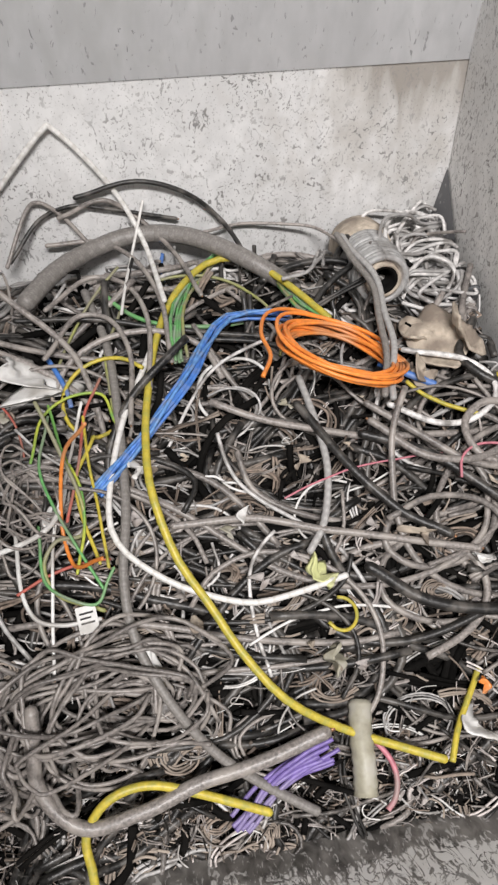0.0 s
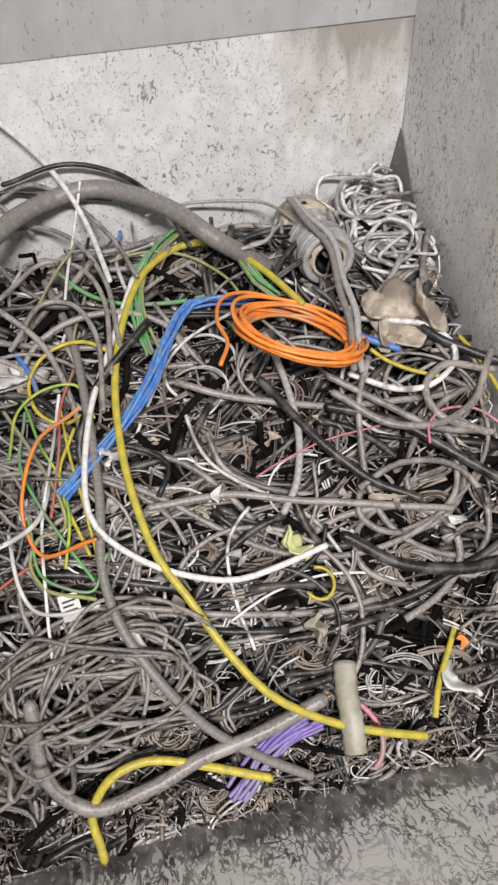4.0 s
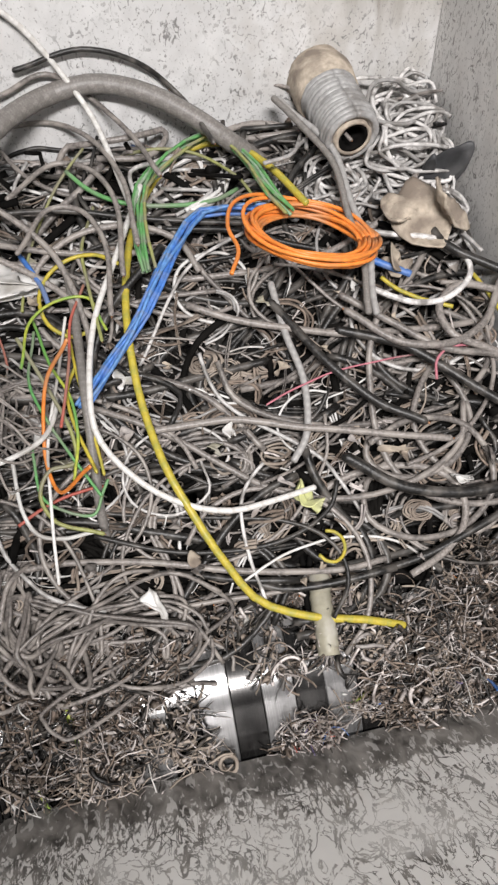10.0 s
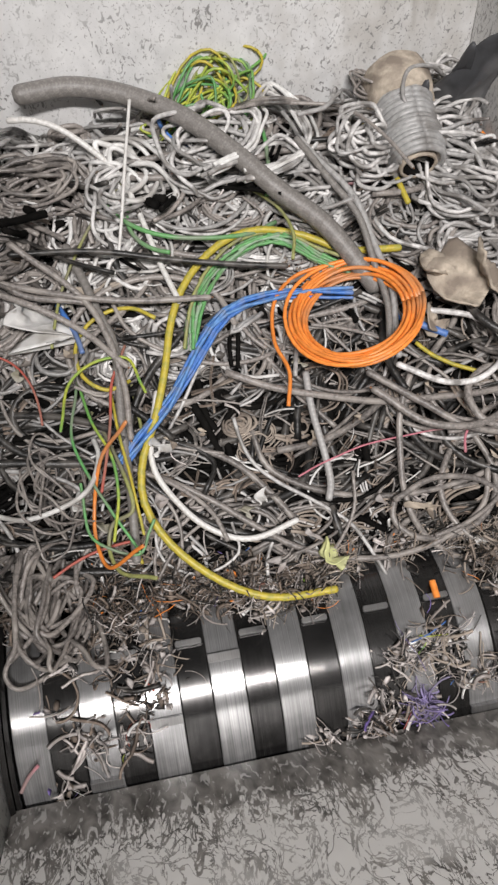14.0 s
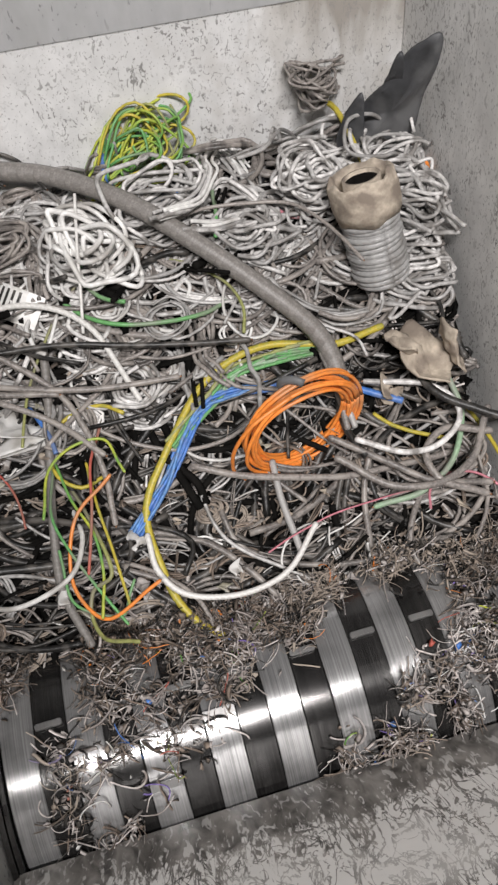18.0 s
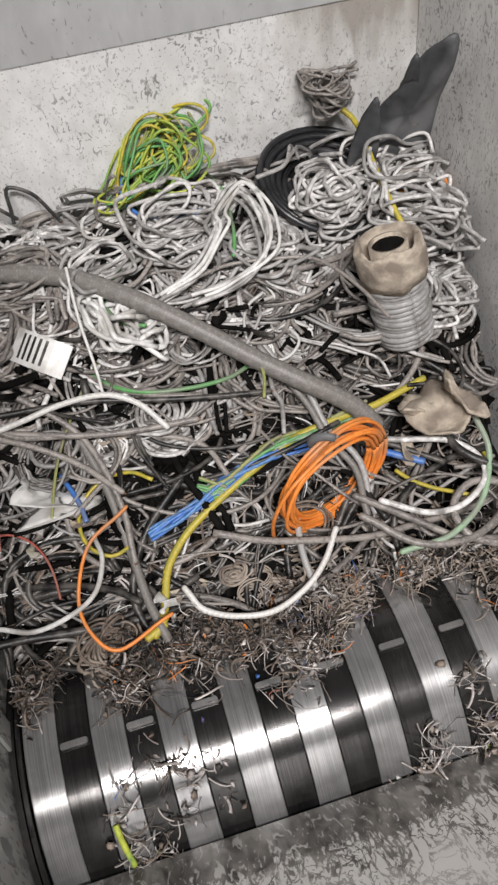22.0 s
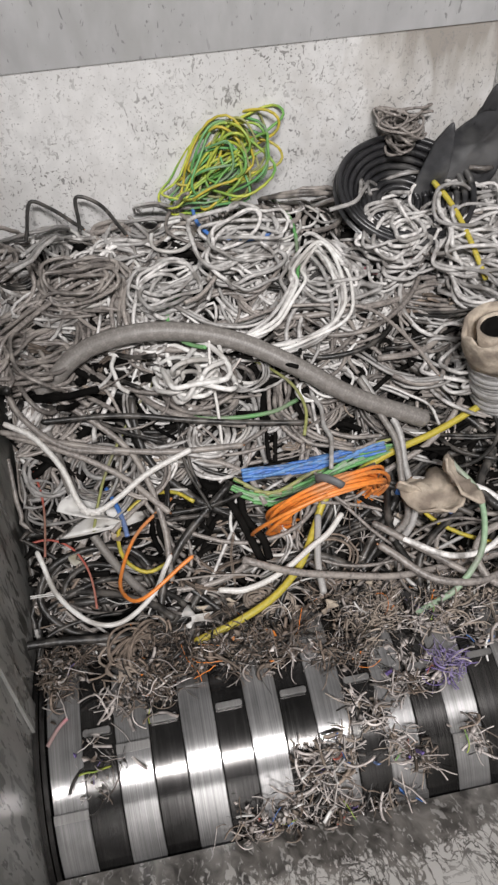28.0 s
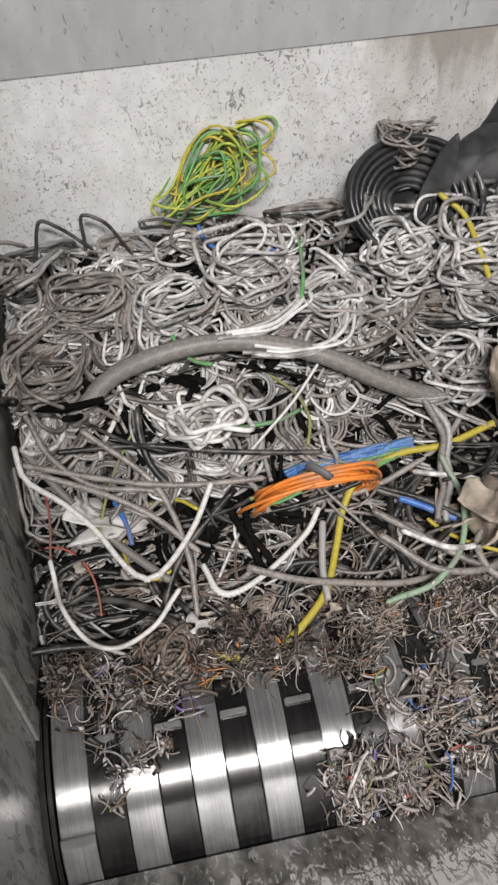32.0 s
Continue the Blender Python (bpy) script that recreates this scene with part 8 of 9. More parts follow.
for key, material, words in (("side_a", LIME_C, "thin yellow-green wire curled at the heap's side"), ("side_b", LIME_C, "thin yellow-green wire hanging at the heap's side"), ("side_c", GREEN_C, "thin green wire hanging at the heap's side"), ("side_d", YELLOW_C, "thin yellow wire hanging at the heap's side"), ("side_e", RED_C, "thin red wire hanging at the heap's side"), ("side_f", GREEN_C, "thin green wire curled near a white tag")):
    cable("side_wire", (key,), 0.0017, material, words, "wire")
rope("grey_cable_pair", ("greyr",), 0.0042, (LOOP_GREY, GREY_ROPE), "pair of grey cables arched over the orange coil", 4, "cable bundle", "wire", 2, 0.006, 3)
rope("blue_wire_bundle", ("blue_0", "blue_1", "blue_2"), 0.0021, (BLUE_C, BLUE_PALE), "flat bundle of blue wires trailing down the heap", 2, "cable bundle", "wire", 11, 0.0085, 4)
rope("green_wire_bundle", ("greenarc_0", "greenarc_1", "greenarc_2"), 0.0021, (GREEN_C, PALE_GREEN, GREEN_C, OLD_LIME), "arched bundle of green and yellow wires", 2, "cable bundle", "wire", 7, 0.0085, 5)
bundle("violet_wire_bundle", ("purple",), 9, 0.016, 0.0024, (PURPLE_C,), "small bundle of violet wires near the rotor", seed=6)
bundle("white_cable_loops", ("wloops",), 6, 0.018, 0.0026, (WHITE_C, WHITE_C, GREY_LIGHT), "loose white cable loops on the back heap", seed=7)


def orange_coil():
    thing = tagged(new("orange_wire_coil"), "coil of bright orange wire lying on the heap", "wire coil")
    grip = carry(thing, rows_of("coil"))
    p = [Vector(q) for q in SHAPE["coil"]]
    u, w = p[0].normalized(), p[2].normalized()
    up = u.cross(w)
    if up.z < 0:
        up = -up
    r = random.Random(11)
    for k in range(13):
        rad, lift, tip = 0.070 + r.uniform(-0.014, 0.005), (k - 6) * 0.0012, r.uniform(-0.06, 0.06)
        cx, cy = r.uniform(-0.004, 0.004), r.uniform(-0.004, 0.004)
        line = []
        for i in range(40):
            a = 2 * math.pi * i / 39
            q = u * (cx + rad * math.cos(a)) + w * (cy + rad * math.sin(a)) + up * (lift + tip * rad * math.sin(a + k) + 0.002 * math.sin(3 * a + k))
            line.append(tuple(q))
        ob = new("winding", mesh_of("winding", *tube(line, 0.0023, 8), ORANGE_C))
        ob.parent = grip
    line = []
    for i in range(12):
        a = 2.35 - 0.28 * (i - 6)
        line.append(tuple(u * 0.012 * math.cos(a) + w * (0.070 + 0.015 * math.sin(a)) + up * 0.0125 * math.cos(a)))
    tie = new("tie", mesh_of("tie", *tube(line, 0.0036, 8, 1.4), RUBBER))
    tie.parent, tie["label"] = grip, "dark tape tie"
    tail = smooth_line([tuple(u * x + w * y + up * z) for x, y, z in ((-0.01, 0.072, 0.008), (-0.06, 0.062, 0.010), (-0.088, 0.03, 0.008), (-0.094, -0.02, 0.002), (-0.083, -0.06, -0.004), (-0.09, -0.10, -0.012))], 7)
    ob = new("tail", mesh_of("tail", *tube(tail, 0.0023, 8), ORANGE_C))
    ob.parent = grip
    return thing


def cable_spool():
    thing = tagged(new("wire_spool"), "cardboard spool wound with grey wire, its collar torn", "spool")
    grip = carry(thing, rows_of("spool"))
    a, b = (Vector(q) for q in SHAPE["spool"])
    turn = (b - a).to_track_quat("Z", "X").to_matrix().to_4x4()
    ln = (b - a).length

    def lathe(profile, name, material, seg=40, ragged=0.0, label=""):
        v, f = [], []
        for i in range(seg):
            t = 2 * math.pi * i / seg
            for rad, z in profile:
                j = ragged * noise.noise((2 * math.cos(t), 2 * math.sin(t), z * 60)) * min(1, max(0.25, -z / 0.03))
                v.append(tuple(turn @ Vector((0.9 * (rad + j) * math.cos(t), 0.9 * (rad + j) * math.sin(t), z - ln / 2 + 1.6 * j))))
        k = len(profile)
        for i in range(seg):
            for s in range(k):
                f.append((i * k + s, ((i + 1) % seg) * k + s, ((i + 1) % seg) * k + (s + 1) % k, i * k + (s + 1) % k))
        ob = new(name, mesh_of(name, v, f, material))
        ob.parent = grip
        if label:
            ob["label"] = label

    lathe(((0.021, -0.012), (0.025, -0.012), (0.025, ln + 0.006), (0.021, ln + 0.006)), "core", CARD)
    lathe(((0.027, 0.032), (0.042, 0.034), (0.045, 0.018), (0.0445, 0.0), (0.042, -0.014), (0.0395, -0.016), (0.0365, -0.002), (0.031, 0.014)), "collar", CARD, ragged=0.012, label="torn beige cardboard collar")
    # added black sleeve and plug: their colour paints the bore's shade
    lathe(((0.0165, -0.008), (0.0209, -0.008), (0.0209, ln + 0.004), (0.0165, ln + 0.004)), "bore_lining", SHADE_BLACK, label="black sleeve standing in for shade in the tube")
    lathe(((0.0, ln * 0.45), (0.0164, ln * 0.45), (0.0164, ln * 0.5), (0.0, ln * 0.5)), "bore_filling", SHADE_BLACK, label="black plug standing in for shade deep in the tube")
    n = 15
    for k in range(n):
        z = 0.03 + (ln - 0.03) * k / (n - 1)
        rad = 0.0312 + 0.0012 * math.sin(k * 1.7)
        line = [tuple(turn @ Vector((rad * math.cos(t), rad * math.sin(t), z - ln / 2 + 0.0016 * math.sin(t + k)))) for t in np.linspace(0, 2 * math.pi, 33)]
        ob = new("winding", mesh_of("winding", *tube(line, 0.0044, 7), WOUND))
        ob.parent = grip
    lathe(((0.026, 0.02), (0.033, 0.02), (0.033, ln), (0.026, ln)), "wound_layer", GREY_MID)
    return thing


def flap(name, outline, thick, material, bend, seed, rings=4):
    """A crumpled sheet with thickness inside a closed outline."""
    p = smooth_line(list(outline) + [outline[0]], 4)[:-1]
    c = p.mean(0)
    n = len(p)
    r = random.Random(seed)
    o = r.uniform(0, 40)
    v, f = [], []
    nrm = np.cross(p[n // 3] - p[0], p[2 * n // 3] - p[0])
    nrm /= np.linalg.norm(nrm)
    for side in (1, -1):
        for k in range(1, rings + 1):
            for q in p:
                s = c + (q - c) * k / rings
                w = bend * (noise.noise(Vector(s) * 24 + Vector((o, 0, 0))) + 0.3 * noise.noise(Vector(s) * 85 + Vector((o, 5, 0))))
                v.append(tuple(s + nrm * (w + side * thick / 2)))
        v.append(tuple(c + nrm * (side * thick / 2 + bend * noise.noise(Vector(c) * 24 + Vector((o, 0, 0))))))
    m = rings * n + 1
    for s in range(2):
        b = s * m
        for i in range(n):
            j = (i + 1) % n
            tri = [b + m - 1, b + i, b + j]
            f.append(tri if s == 0 else tri[::-1])
            for k in range(rings - 1):
                q = [b + k * n + i, b + (k + 1) * n + i, b + (k + 1) * n + j, b + k * n + j]
                f.append(q if s == 0 else q[::-1])
    for i in range(n):
        j = (i + 1) % n
        a = (rings - 1) * n
        f.append([a + j, a + i, m + a + i, m + a + j])
    return mesh_of(name, v, f, material)


def loop_coil(name, key, count, size, radius, materials, label, seed):
    """A loose hank: drawn-out loops of wire along a line."""
    thing = tagged(new(name), label, "wire coil")
    grip = carry(thing, rows_of(key))
    p = np.array(SHAPE[key])
    far = max(((a, b) for a in p for b in p), key=lambda ab: np.linalg.norm(ab[0] - ab[1]))
    u = (far[1] - far[0]) / np.linalg.norm(far[1] - far[0])
    ln = np.linalg.norm(far[1] - far[0])
    side = np.cross(u, (0.15, -0.75, 0.65))
    side /= np.linalg.norm(side)
    up = np.cross(side, u)
    r = random.Random(seed)
    for k in range(count):
        c = u * r.uniform(-0.22, 0.22) * ln + side * r.uniform(-0.6, 0.6) * size + up * r.uniform(-0.012, 0.012)
        a, b, ph = ln * r.uniform(0.2, 0.46), size * r.uniform(0.5, 1.2), r.uniform(-0.5, 0.5)
        line = []
        for i in range(30):
            t = 2 * math.pi * i / 29 * r.choice((1.0, 1.0)) + ph
            line.append(c + u * a * math.cos(t) + side * b * math.sin(t + 0.4 * math.sin(t)) + up * 0.008 * math.sin(2 * t + k))
        line = wobble(line, 0.018, k + seed)
        ob = new("loop", mesh_of("loop", *tube(line, radius * r.uniform(0.9, 1.1), 7), r.choice(materials)))
        ob.parent = grip
    return thing


def black_coil():
    thing = tagged(new("black_hose_coil"), "black ribbed plastic hose coiled in rings", "hose coil")
    grip = carry(thing, rows_of("disc"))
    u = np.array((0.97, 0.0, -0.12))
    w = np.array((0.05, 0.62, 0.78))
    up = np.cross(u, w)
    for k in range(8):
        rad = 0.024 + 0.0078 * k
        line = [u * rad * math.cos(t) * 1.15 + w * rad * math.sin(t) * 0.95 + up * (0.0045 * k - 0.02 + 0.002 * math.sin(t * 2 + k)) for t in np.linspace(0, 2 * math.pi, 49)]
        ob = new("winding", mesh_of("winding", *tube(line, 0.0042, 8), BLACK_P))
        ob.parent = grip
    v = [tuple(u * r * 1.15 * math.cos(t) + w * r * 0.95 * math.sin(t) + up * (0.55 * r - 0.045)) for r in (0.004, 0.028, 0.058, 0.082) for t in np.linspace(0, 2 * math.pi, 40, endpoint=False)]
    v += [tuple(np.array(q) - up * 0.004) for q in v]
    f = [(s * 160 + k * 40 + i, s * 160 + k * 40 + (i + 1) % 40, s * 160 + (k + 1) * 40 + (i + 1) % 40, s * 160 + (k + 1) * 40 + i) for s in range(2) for k in range(3) for i in range(40)]
    f += [(120 + i, 120 + (i + 1) % 40, 280 + (i + 1) % 40, 280 + i) for i in range(40)]
    ob = new("inner_layer", mesh_of("inner_layer", v, f, BLACK_P))
    ob.parent = grip
    return thing


orange_coil()
cable_spool()
loop_coil("green_wire_coil", "gcoil", 30, 0.033, 0.0017, (LIME_C, LIME_C, GREEN_C, YELLOW_C, OLD_LIME), "hank of yellow and green wire against the back wall", 21)
loop_coil("white_cable_coil", "wcoil", 13, 0.028, 0.0030, (WHITE_C,), "hank of white cable knotted on the heap", 22)
black_coil()
card = tagged(new("cardboard_scrap"), "crumpled dirty beige cardboard on the heap", "cardboard")
for k, (size, turn, shift) in enumerate(((0.78, 0, (0, 0, 0)), (0.5, 70, (0.03, -0.012, 0.012)), (0.42, -50, (-0.03, 0.016, 0.01)))):
    outline = [tuple(pose(*shift, turn * 0.5, turn * 0.4, turn) @ (Vector(q) * size * (0.75 + 0.4 * ((i * 7 + k) % 3) / 2))) for i, q in enumerate(SHAPE["card"])]
    ob = new("torn_flap", flap("torn_flap", outline, 0.003, CARD, 0.022, 3 + k, 8))
    ob.parent = card
carry(card, rows_of("card"))
strip = tagged(new("rubber_sheet"), "torn black rubber sheet leaning in the corner", "rubber sheet")
for k, outline in enumerate((
    ((-0.075, 0.005, -0.085), (-0.068, 0.0, -0.03), (-0.048, -0.022, 0.015), (-0.025, -0.052, 0.06), (-0.004, -0.078, 0.10), (0.018, -0.088, 0.112), (0.022, -0.075, 0.07), (0.024, -0.04, 0.02), (0.022, -0.02, -0.04), (0.0, 0.0, -0.09)),
    ((-0.085, -0.012, -0.08), (-0.082, -0.022, -0.02), (-0.060, -0.05, 0.045), (-0.052, -0.046, 0.02), (-0.050, -0.03, -0.03), (-0.058, -0.015, -0.08)),
    ((-0.03, -0.045, 0.04), (-0.028, -0.07, 0.085), (-0.020, -0.075, 0.092), (-0.012, -0.06, 0.06), (-0.014, -0.045, 0.04)))):
    ob = new("torn_flap", flap("torn_flap", outline, 0.004, RUBBER, 0.006, 5 + k, 6))
    ob.parent = strip
carry(strip, rows_of("strip"))


# ---- loose cables, each a thing of its own ----
def loose(count, layer, y_range, kinds, seed, deep, y_flat):
    r = random.Random(seed)
    for k in range(count):
        material, words, lengths, radii, bend, curl = r.choices([q[1:] for q in kinds], [q[0] for q in kinds])[0]
        x, y = r.uniform(LEFT + 0.05, RIGHT - 0.05), r.uniform(*y_range)
        slope = (heap(12, y + 0.05) - heap(12, y - 0.05)) / 0.1
        pts = wander(r, r.uniform(*lengths), bend, 10, 0.1, r.choice((-1, 1)) * curl)
        pts[:, 1] *= y_flat
        pts[:, 0] = np.clip(pts[:, 0], LEFT + 0.012 - x, RIGHT - 0.012 - x)
        line = inside(smooth_line(slope_tilt(pts, slope), 4), x, min(y + 0.05, 0.49) if layer == "front" else y)
        rad = r.choice(radii) * r.uniform(0.9, 1.1)
        ob = tagged(new("scrap_cable", mesh_of("scrap_cable", *tube(line, rad, 9), material)), words, "cable", "loose scrap cables")
        carry(ob, ride(x, y, deep * r.random() + 0.003, r.uniform(-0.8, 0.8), layer))


loose(90, "front", (0.0, 0.44), (
    (3, GREY_DARK, "dusty black rubber cable lying in the heap", (0.25, 0.5), (0.0025, 0.0034, 0.0044), 9, 5),
    (5, GREY_MID, "dusty grey cable lying in the heap", (0.25, 0.6), (0.002, 0.0028, 0.004), 8, 6),
    (2, GREY_LIGHT, "pale grey cable curled in the heap", (0.2, 0.45), (0.0016, 0.0022), 12, 12),
    (0.5, WHITE_C, "dirty white wire curled in the heap", (0.12, 0.3), (0.0014, 0.002), 14, 12)), 31, 0.012, 0.6)
loose(90, "back", (0.33, 0.49), (
    (6, GREY_LIGHT, "pale grey cable coiled on the back heap", (0.3, 0.55), (0.002, 0.0026), 14, 34),
    (3, GREY_MID, "grey cable coiled on the back heap", (0.3, 0.5), (0.0022, 0.003), 12, 28),
    (2, WHITE_C, "white cable curled on the back heap", (0.18, 0.4), (0.002, 0.0026), 12, 20)), 32, 0.012, 0.8)
for k, (x, y, material, words, ln, rad, bend, curl) in enumerate((
    (0.60, 0.12, PINK_C, "thin pink wire looped among dark cables", 0.16, 0.0016, 16, 14),
    (0.44, 0.13, PINK_C, "thin pink wire lying among dark cables", 0.20, 0.0011, 8, 2),
    (0.02, 0.30, RED_C, "thin red wire hanging at the heap's side", 0.14, 0.0014, 10, 6),
    (0.05, 0.24, RED_C, "thin red wire hanging at the heap's side", 0.12, 0.0014, 10, 4),
    (0.11, 0.07, RED_C, "frayed red wire near a white tag", 0.10, 0.0018, 14, 8),
    (0.41, -0.12, PINK_C, "short pink wire near the rotor", 0.08, 0.003, 20, 10),
    (0.55, 0.20, YELLOW_C, "short yellow wire lying in the heap", 0.09, 0.0026, 14, 6),
    (0.50, -0.09, YELLOW_C, "short yellow wire near the rotor", 0.10, 0.0035, 14, 6),
    (0.64, 0.18, YELLOW_C, "short yellow wire lying in the heap", 0.10, 0.0026, 14, 6),
    (0.27, 0.36, GREEN_C, "green wire lying in the heap", 0.22, 0.0028, 8, 4),
    (0.33, 0.38, OLD_LIME, "yellow-green wire lying in the heap", 0.24, 0.002, 8, 6),
    (0.14, 0.34, OLD_LIME, "yellow-green wire lying in the heap", 0.20, 0.0018, 8, 4),
    (0.16, 0.26, YELLOW_C, "thin yellow wire curled in the heap", 0.20, 0.0024, 14, 10),
    (0.12, 0.28, BLUE_C, "short blue wire lying in the heap", 0.07, 0.003, 8, 2),
    (0.52, 0.24, BLUE_C, "short blue wire under the orange coil", 0.07, 0.0045, 8, 2),
    (0.39, 0.0, YELLOW_C, "yellow loop of wire in the shreds", 0.07, 0.002, 14, 70))):
    r = random.Random(400 + k)
    pts = slope_tilt(wander(r, ln, bend, 8, 0.15, curl), 0.4)
    ob = tagged(new("thin_wire", mesh_of("thin_wire", *tube(smooth_line(pts, 4), rad, 7), material)), words, "wire")
    carry(ob, ride(x, y, -0.012, 0.4))
for k, (x, y, material, words) in enumerate(((0.50, 0.41, PINK_C, "pink wire tangled on the back heap"), (0.29, 0.46, BLUE_C, "blue and white wire ends on the back heap"), (0.60, 0.46, YELLOW_C, "short yellow wire at the back heap"), (0.37, 0.44, GREEN_C, "green wire tangled on the back heap"), (0.22, 0.37, GREEN_C, "short green wire on the back heap"), (0.62, 0.42, ORANGE_C, "short orange wire at the back heap"))):
    r = random.Random(500 + k)
    ob = tagged(new("thin_wire", mesh_of("thin_wire", *tube(smooth_line(slope_tilt(wander(r, 0.14, 14, 9, 0.2, 18), 0.5), 4), 0.0026, 7), material)), words, "wire")
    carry(ob, ride(x, y, -0.012, 0.4, "back"))


# ---- hanks of cable ----
def hank(name, x, y, count, size, radius, material, label, layer, seed, straight=0.0, lift=0.0, ratio=0.7, rises=False, sinks=False, rows=None):
    thing = tagged(new(name), label, "cable bundle")
    r = random.Random(seed)
    slope = (heap(12, y + 0.05) - heap(12, y - 0.05)) / 0.1
    for k in range(count):
        a, b, ph = size * r.uniform(0.6, 1.1), size * ratio * r.uniform(0.4, 1.0), r.uniform(-0.35, 0.35)
        turns = r.uniform(0.8, 1.6)
        line = []
        for i in range(int(22 * turns)):
            t = 2 * math.pi * i / 21
            line.append((a * math.cos(t) * (1 + 0.15 * math.sin(2 * t + k)) + r.uniform(-1, 1) * 0.001, b * math.sin(t + ph), r.uniform(-0.3, 0.3) * 0.004))
        line = wobble(np.array(line) + np.array((r.uniform(-1, 1), r.uniform(-1, 1), 0)) * size * 0.4, 0.022 if size > 0.04 else 0.006, seed * 7 + k)
        q = pose(0, 0, lift + r.uniform(-0.02, 0.012), math.degrees(math.atan(slope)) + r.uniform(-20, 25), r.uniform(-15, 15), straight + r.uniform(-30, 30))
        line = inside([tuple(q @ Vector(w)) for w in line], x, min(y + 0.05, 0.49) if layer == "front" else y)
        ob = new("loop", mesh_of("loop", *tube(smooth_line(line[::2], 5), radius * r.uniform(0.85, 1.15), 7), material))
        ob.parent = thing
    rows = [(q[0], pose(*q[1:])) for q in rows] if rows else ride(x, y, -0.008, 0.3, layer)
    if rises:  # lies deep until the heap has come up
        rows = [(t, pose(0, 0, -np.interp(t, (0, 11, 15.5, 19), (0.09, 0.085, 0.06, 0.006))) @ m) for t, m in rows]
    if sinks:  # swallowed as the heap is drawn in
        rows = [(t, pose(0, 0, -np.interp(t, (0, 14, 19), (0, 0, 0.09))) @ m) for t, m in rows]
    carry(thing, rows)
    return thing


hank("grey_cable_hank", 0.055, -0.03, 24, 0.060, 0.0026, GREY_MID, "hank of grey cables hanging by the side wall", "front", 61, 80, rows=((0, 0.05, -0.05, 0.20), (6, 0.05, -0.045, 0.20), (9, 0.05, -0.01, 0.195), (11, 0.057, 0.02, 0.195), (13, 0.057, 0.025, 0.19), (15.5, 0.05, 0.03, 0.17), (19, 0.05, 0.06, 0.06), (32, 0.05, 0.06, 0.04)))
hank("brown_wire_hank", 0.10, 0.04, 24, 0.034, 0.0017, BROWN_C, "hank of thin dusty brown wire near the rotor", "front", 76, 30, rows=((0, 0.08, 0.09, 0.08), (15.5, 0.08, 0.09, 0.09), (19, 0.075, 0.085, 0.15), (23, 0.115, 0.055, 0.165), (25, 0.112, 0.045, 0.16), (29, 0.108, 0.05, 0.162), (31, 0.135, 0.05, 0.162), (32, 0.14, 0.05, 0.16)))
hank("grey_cable_hank", 0.14, -0.03, 22, 0.085, 0.0023, GREY_MID, "hank of pale grey cables near the rotor", "front", 62, 10)
hank("pale_cable_hank", 0.595, 0.43, 34, 0.062, 0.0025, GREY_LIGHT, "tangled hank of pale grey cables in the corner", "back", 63, 20, rows=((0, 0.60, 0.44, 0.405), (6, 0.60, 0.44, 0.405), (9, 0.60, 0.44, 0.45), (12, 0.60, 0.44, 0.475), (15.5, 0.60, 0.43, 0.47), (19, 0.605, 0.42, 0.455), (25, 0.605, 0.41, 0.43), (32, 0.605, 0.40, 0.41)))
hank("pale_cable_hank", 0.605, 0.36, 30, 0.055, 0.0026, GREY_LIGHT, "tangled hank of pale grey cables in the corner", "back", 73, -40, 0.03)
hank("pale_cable_hank", 0.50, 0.40, 26, 0.045, 0.0024, GREY_LIGHT, "tangled hank of pale grey cables before a black hose coil", "back", 74, 10, 0.03)
hank("pale_cable_hank", 0.31, 0.43, 24, 0.05, 0.0024, GREY_LIGHT, "tangled hank of pale grey cables on the back heap", "back", 75, 10, 0.012)
hank("pale_cable_hank", 0.60, 0.38, 19, 0.05, 0.0024, GREY_LIGHT, "tangled hank of pale grey cables", "front", 64, -20)
hank("pale_cable_hank", 0.530, 0.490, 26, 0.038, 0.0017, GREY_MID, "small hank of pale grey cable by the wall", "back", 65, 60, 0.082, rises=True)
hank("pale_cable_hank", 0.10, 0.42, 22, 0.045, 0.0024, GREY_MID, "hank of grey cables at the back wall", "back", 66, 0)
hank("pale_cable_hank", 0.20, 0.40, 19, 0.045, 0.0024, GREY_LIGHT, "hank of pale grey cables on the back heap", "back", 67, 30)
hank("pale_cable_hank", 0.40, 0.40, 22, 0.05, 0.0024, GREY_LIGHT, "hank of pale grey cables on the back heap", "back", 68, -30)
hank("pale_cable_hank", 0.60, 0.31, 16, 0.05, 0.0026, GREY_LIGHT, "hank of pale grey cables at the side wall", "back", 69, 0)
hank("grey_cable_hank", 0.04, 0.36, 16, 0.06, 0.0026, GREY_MID, "hank of grey cables at the side wall", "back", 70, 60)
hank("pale_wire_hank", 0.085, 0.15, 14, 0.055, 0.0014, GREY_MID, "tangle of thin grey wires at the heap's side", "front", 71, 80, sinks=True)


# ---- small scraps ----
def blob_outline(r, size, n=7):
    return [(size * r.uniform(0.6, 1.2) * math.cos(6.283 * i / n), size * r.uniform(0.5, 0.9) * math.sin(6.283 * i / n), size * r.uniform(-0.15, 0.15)) for i in range(n)]


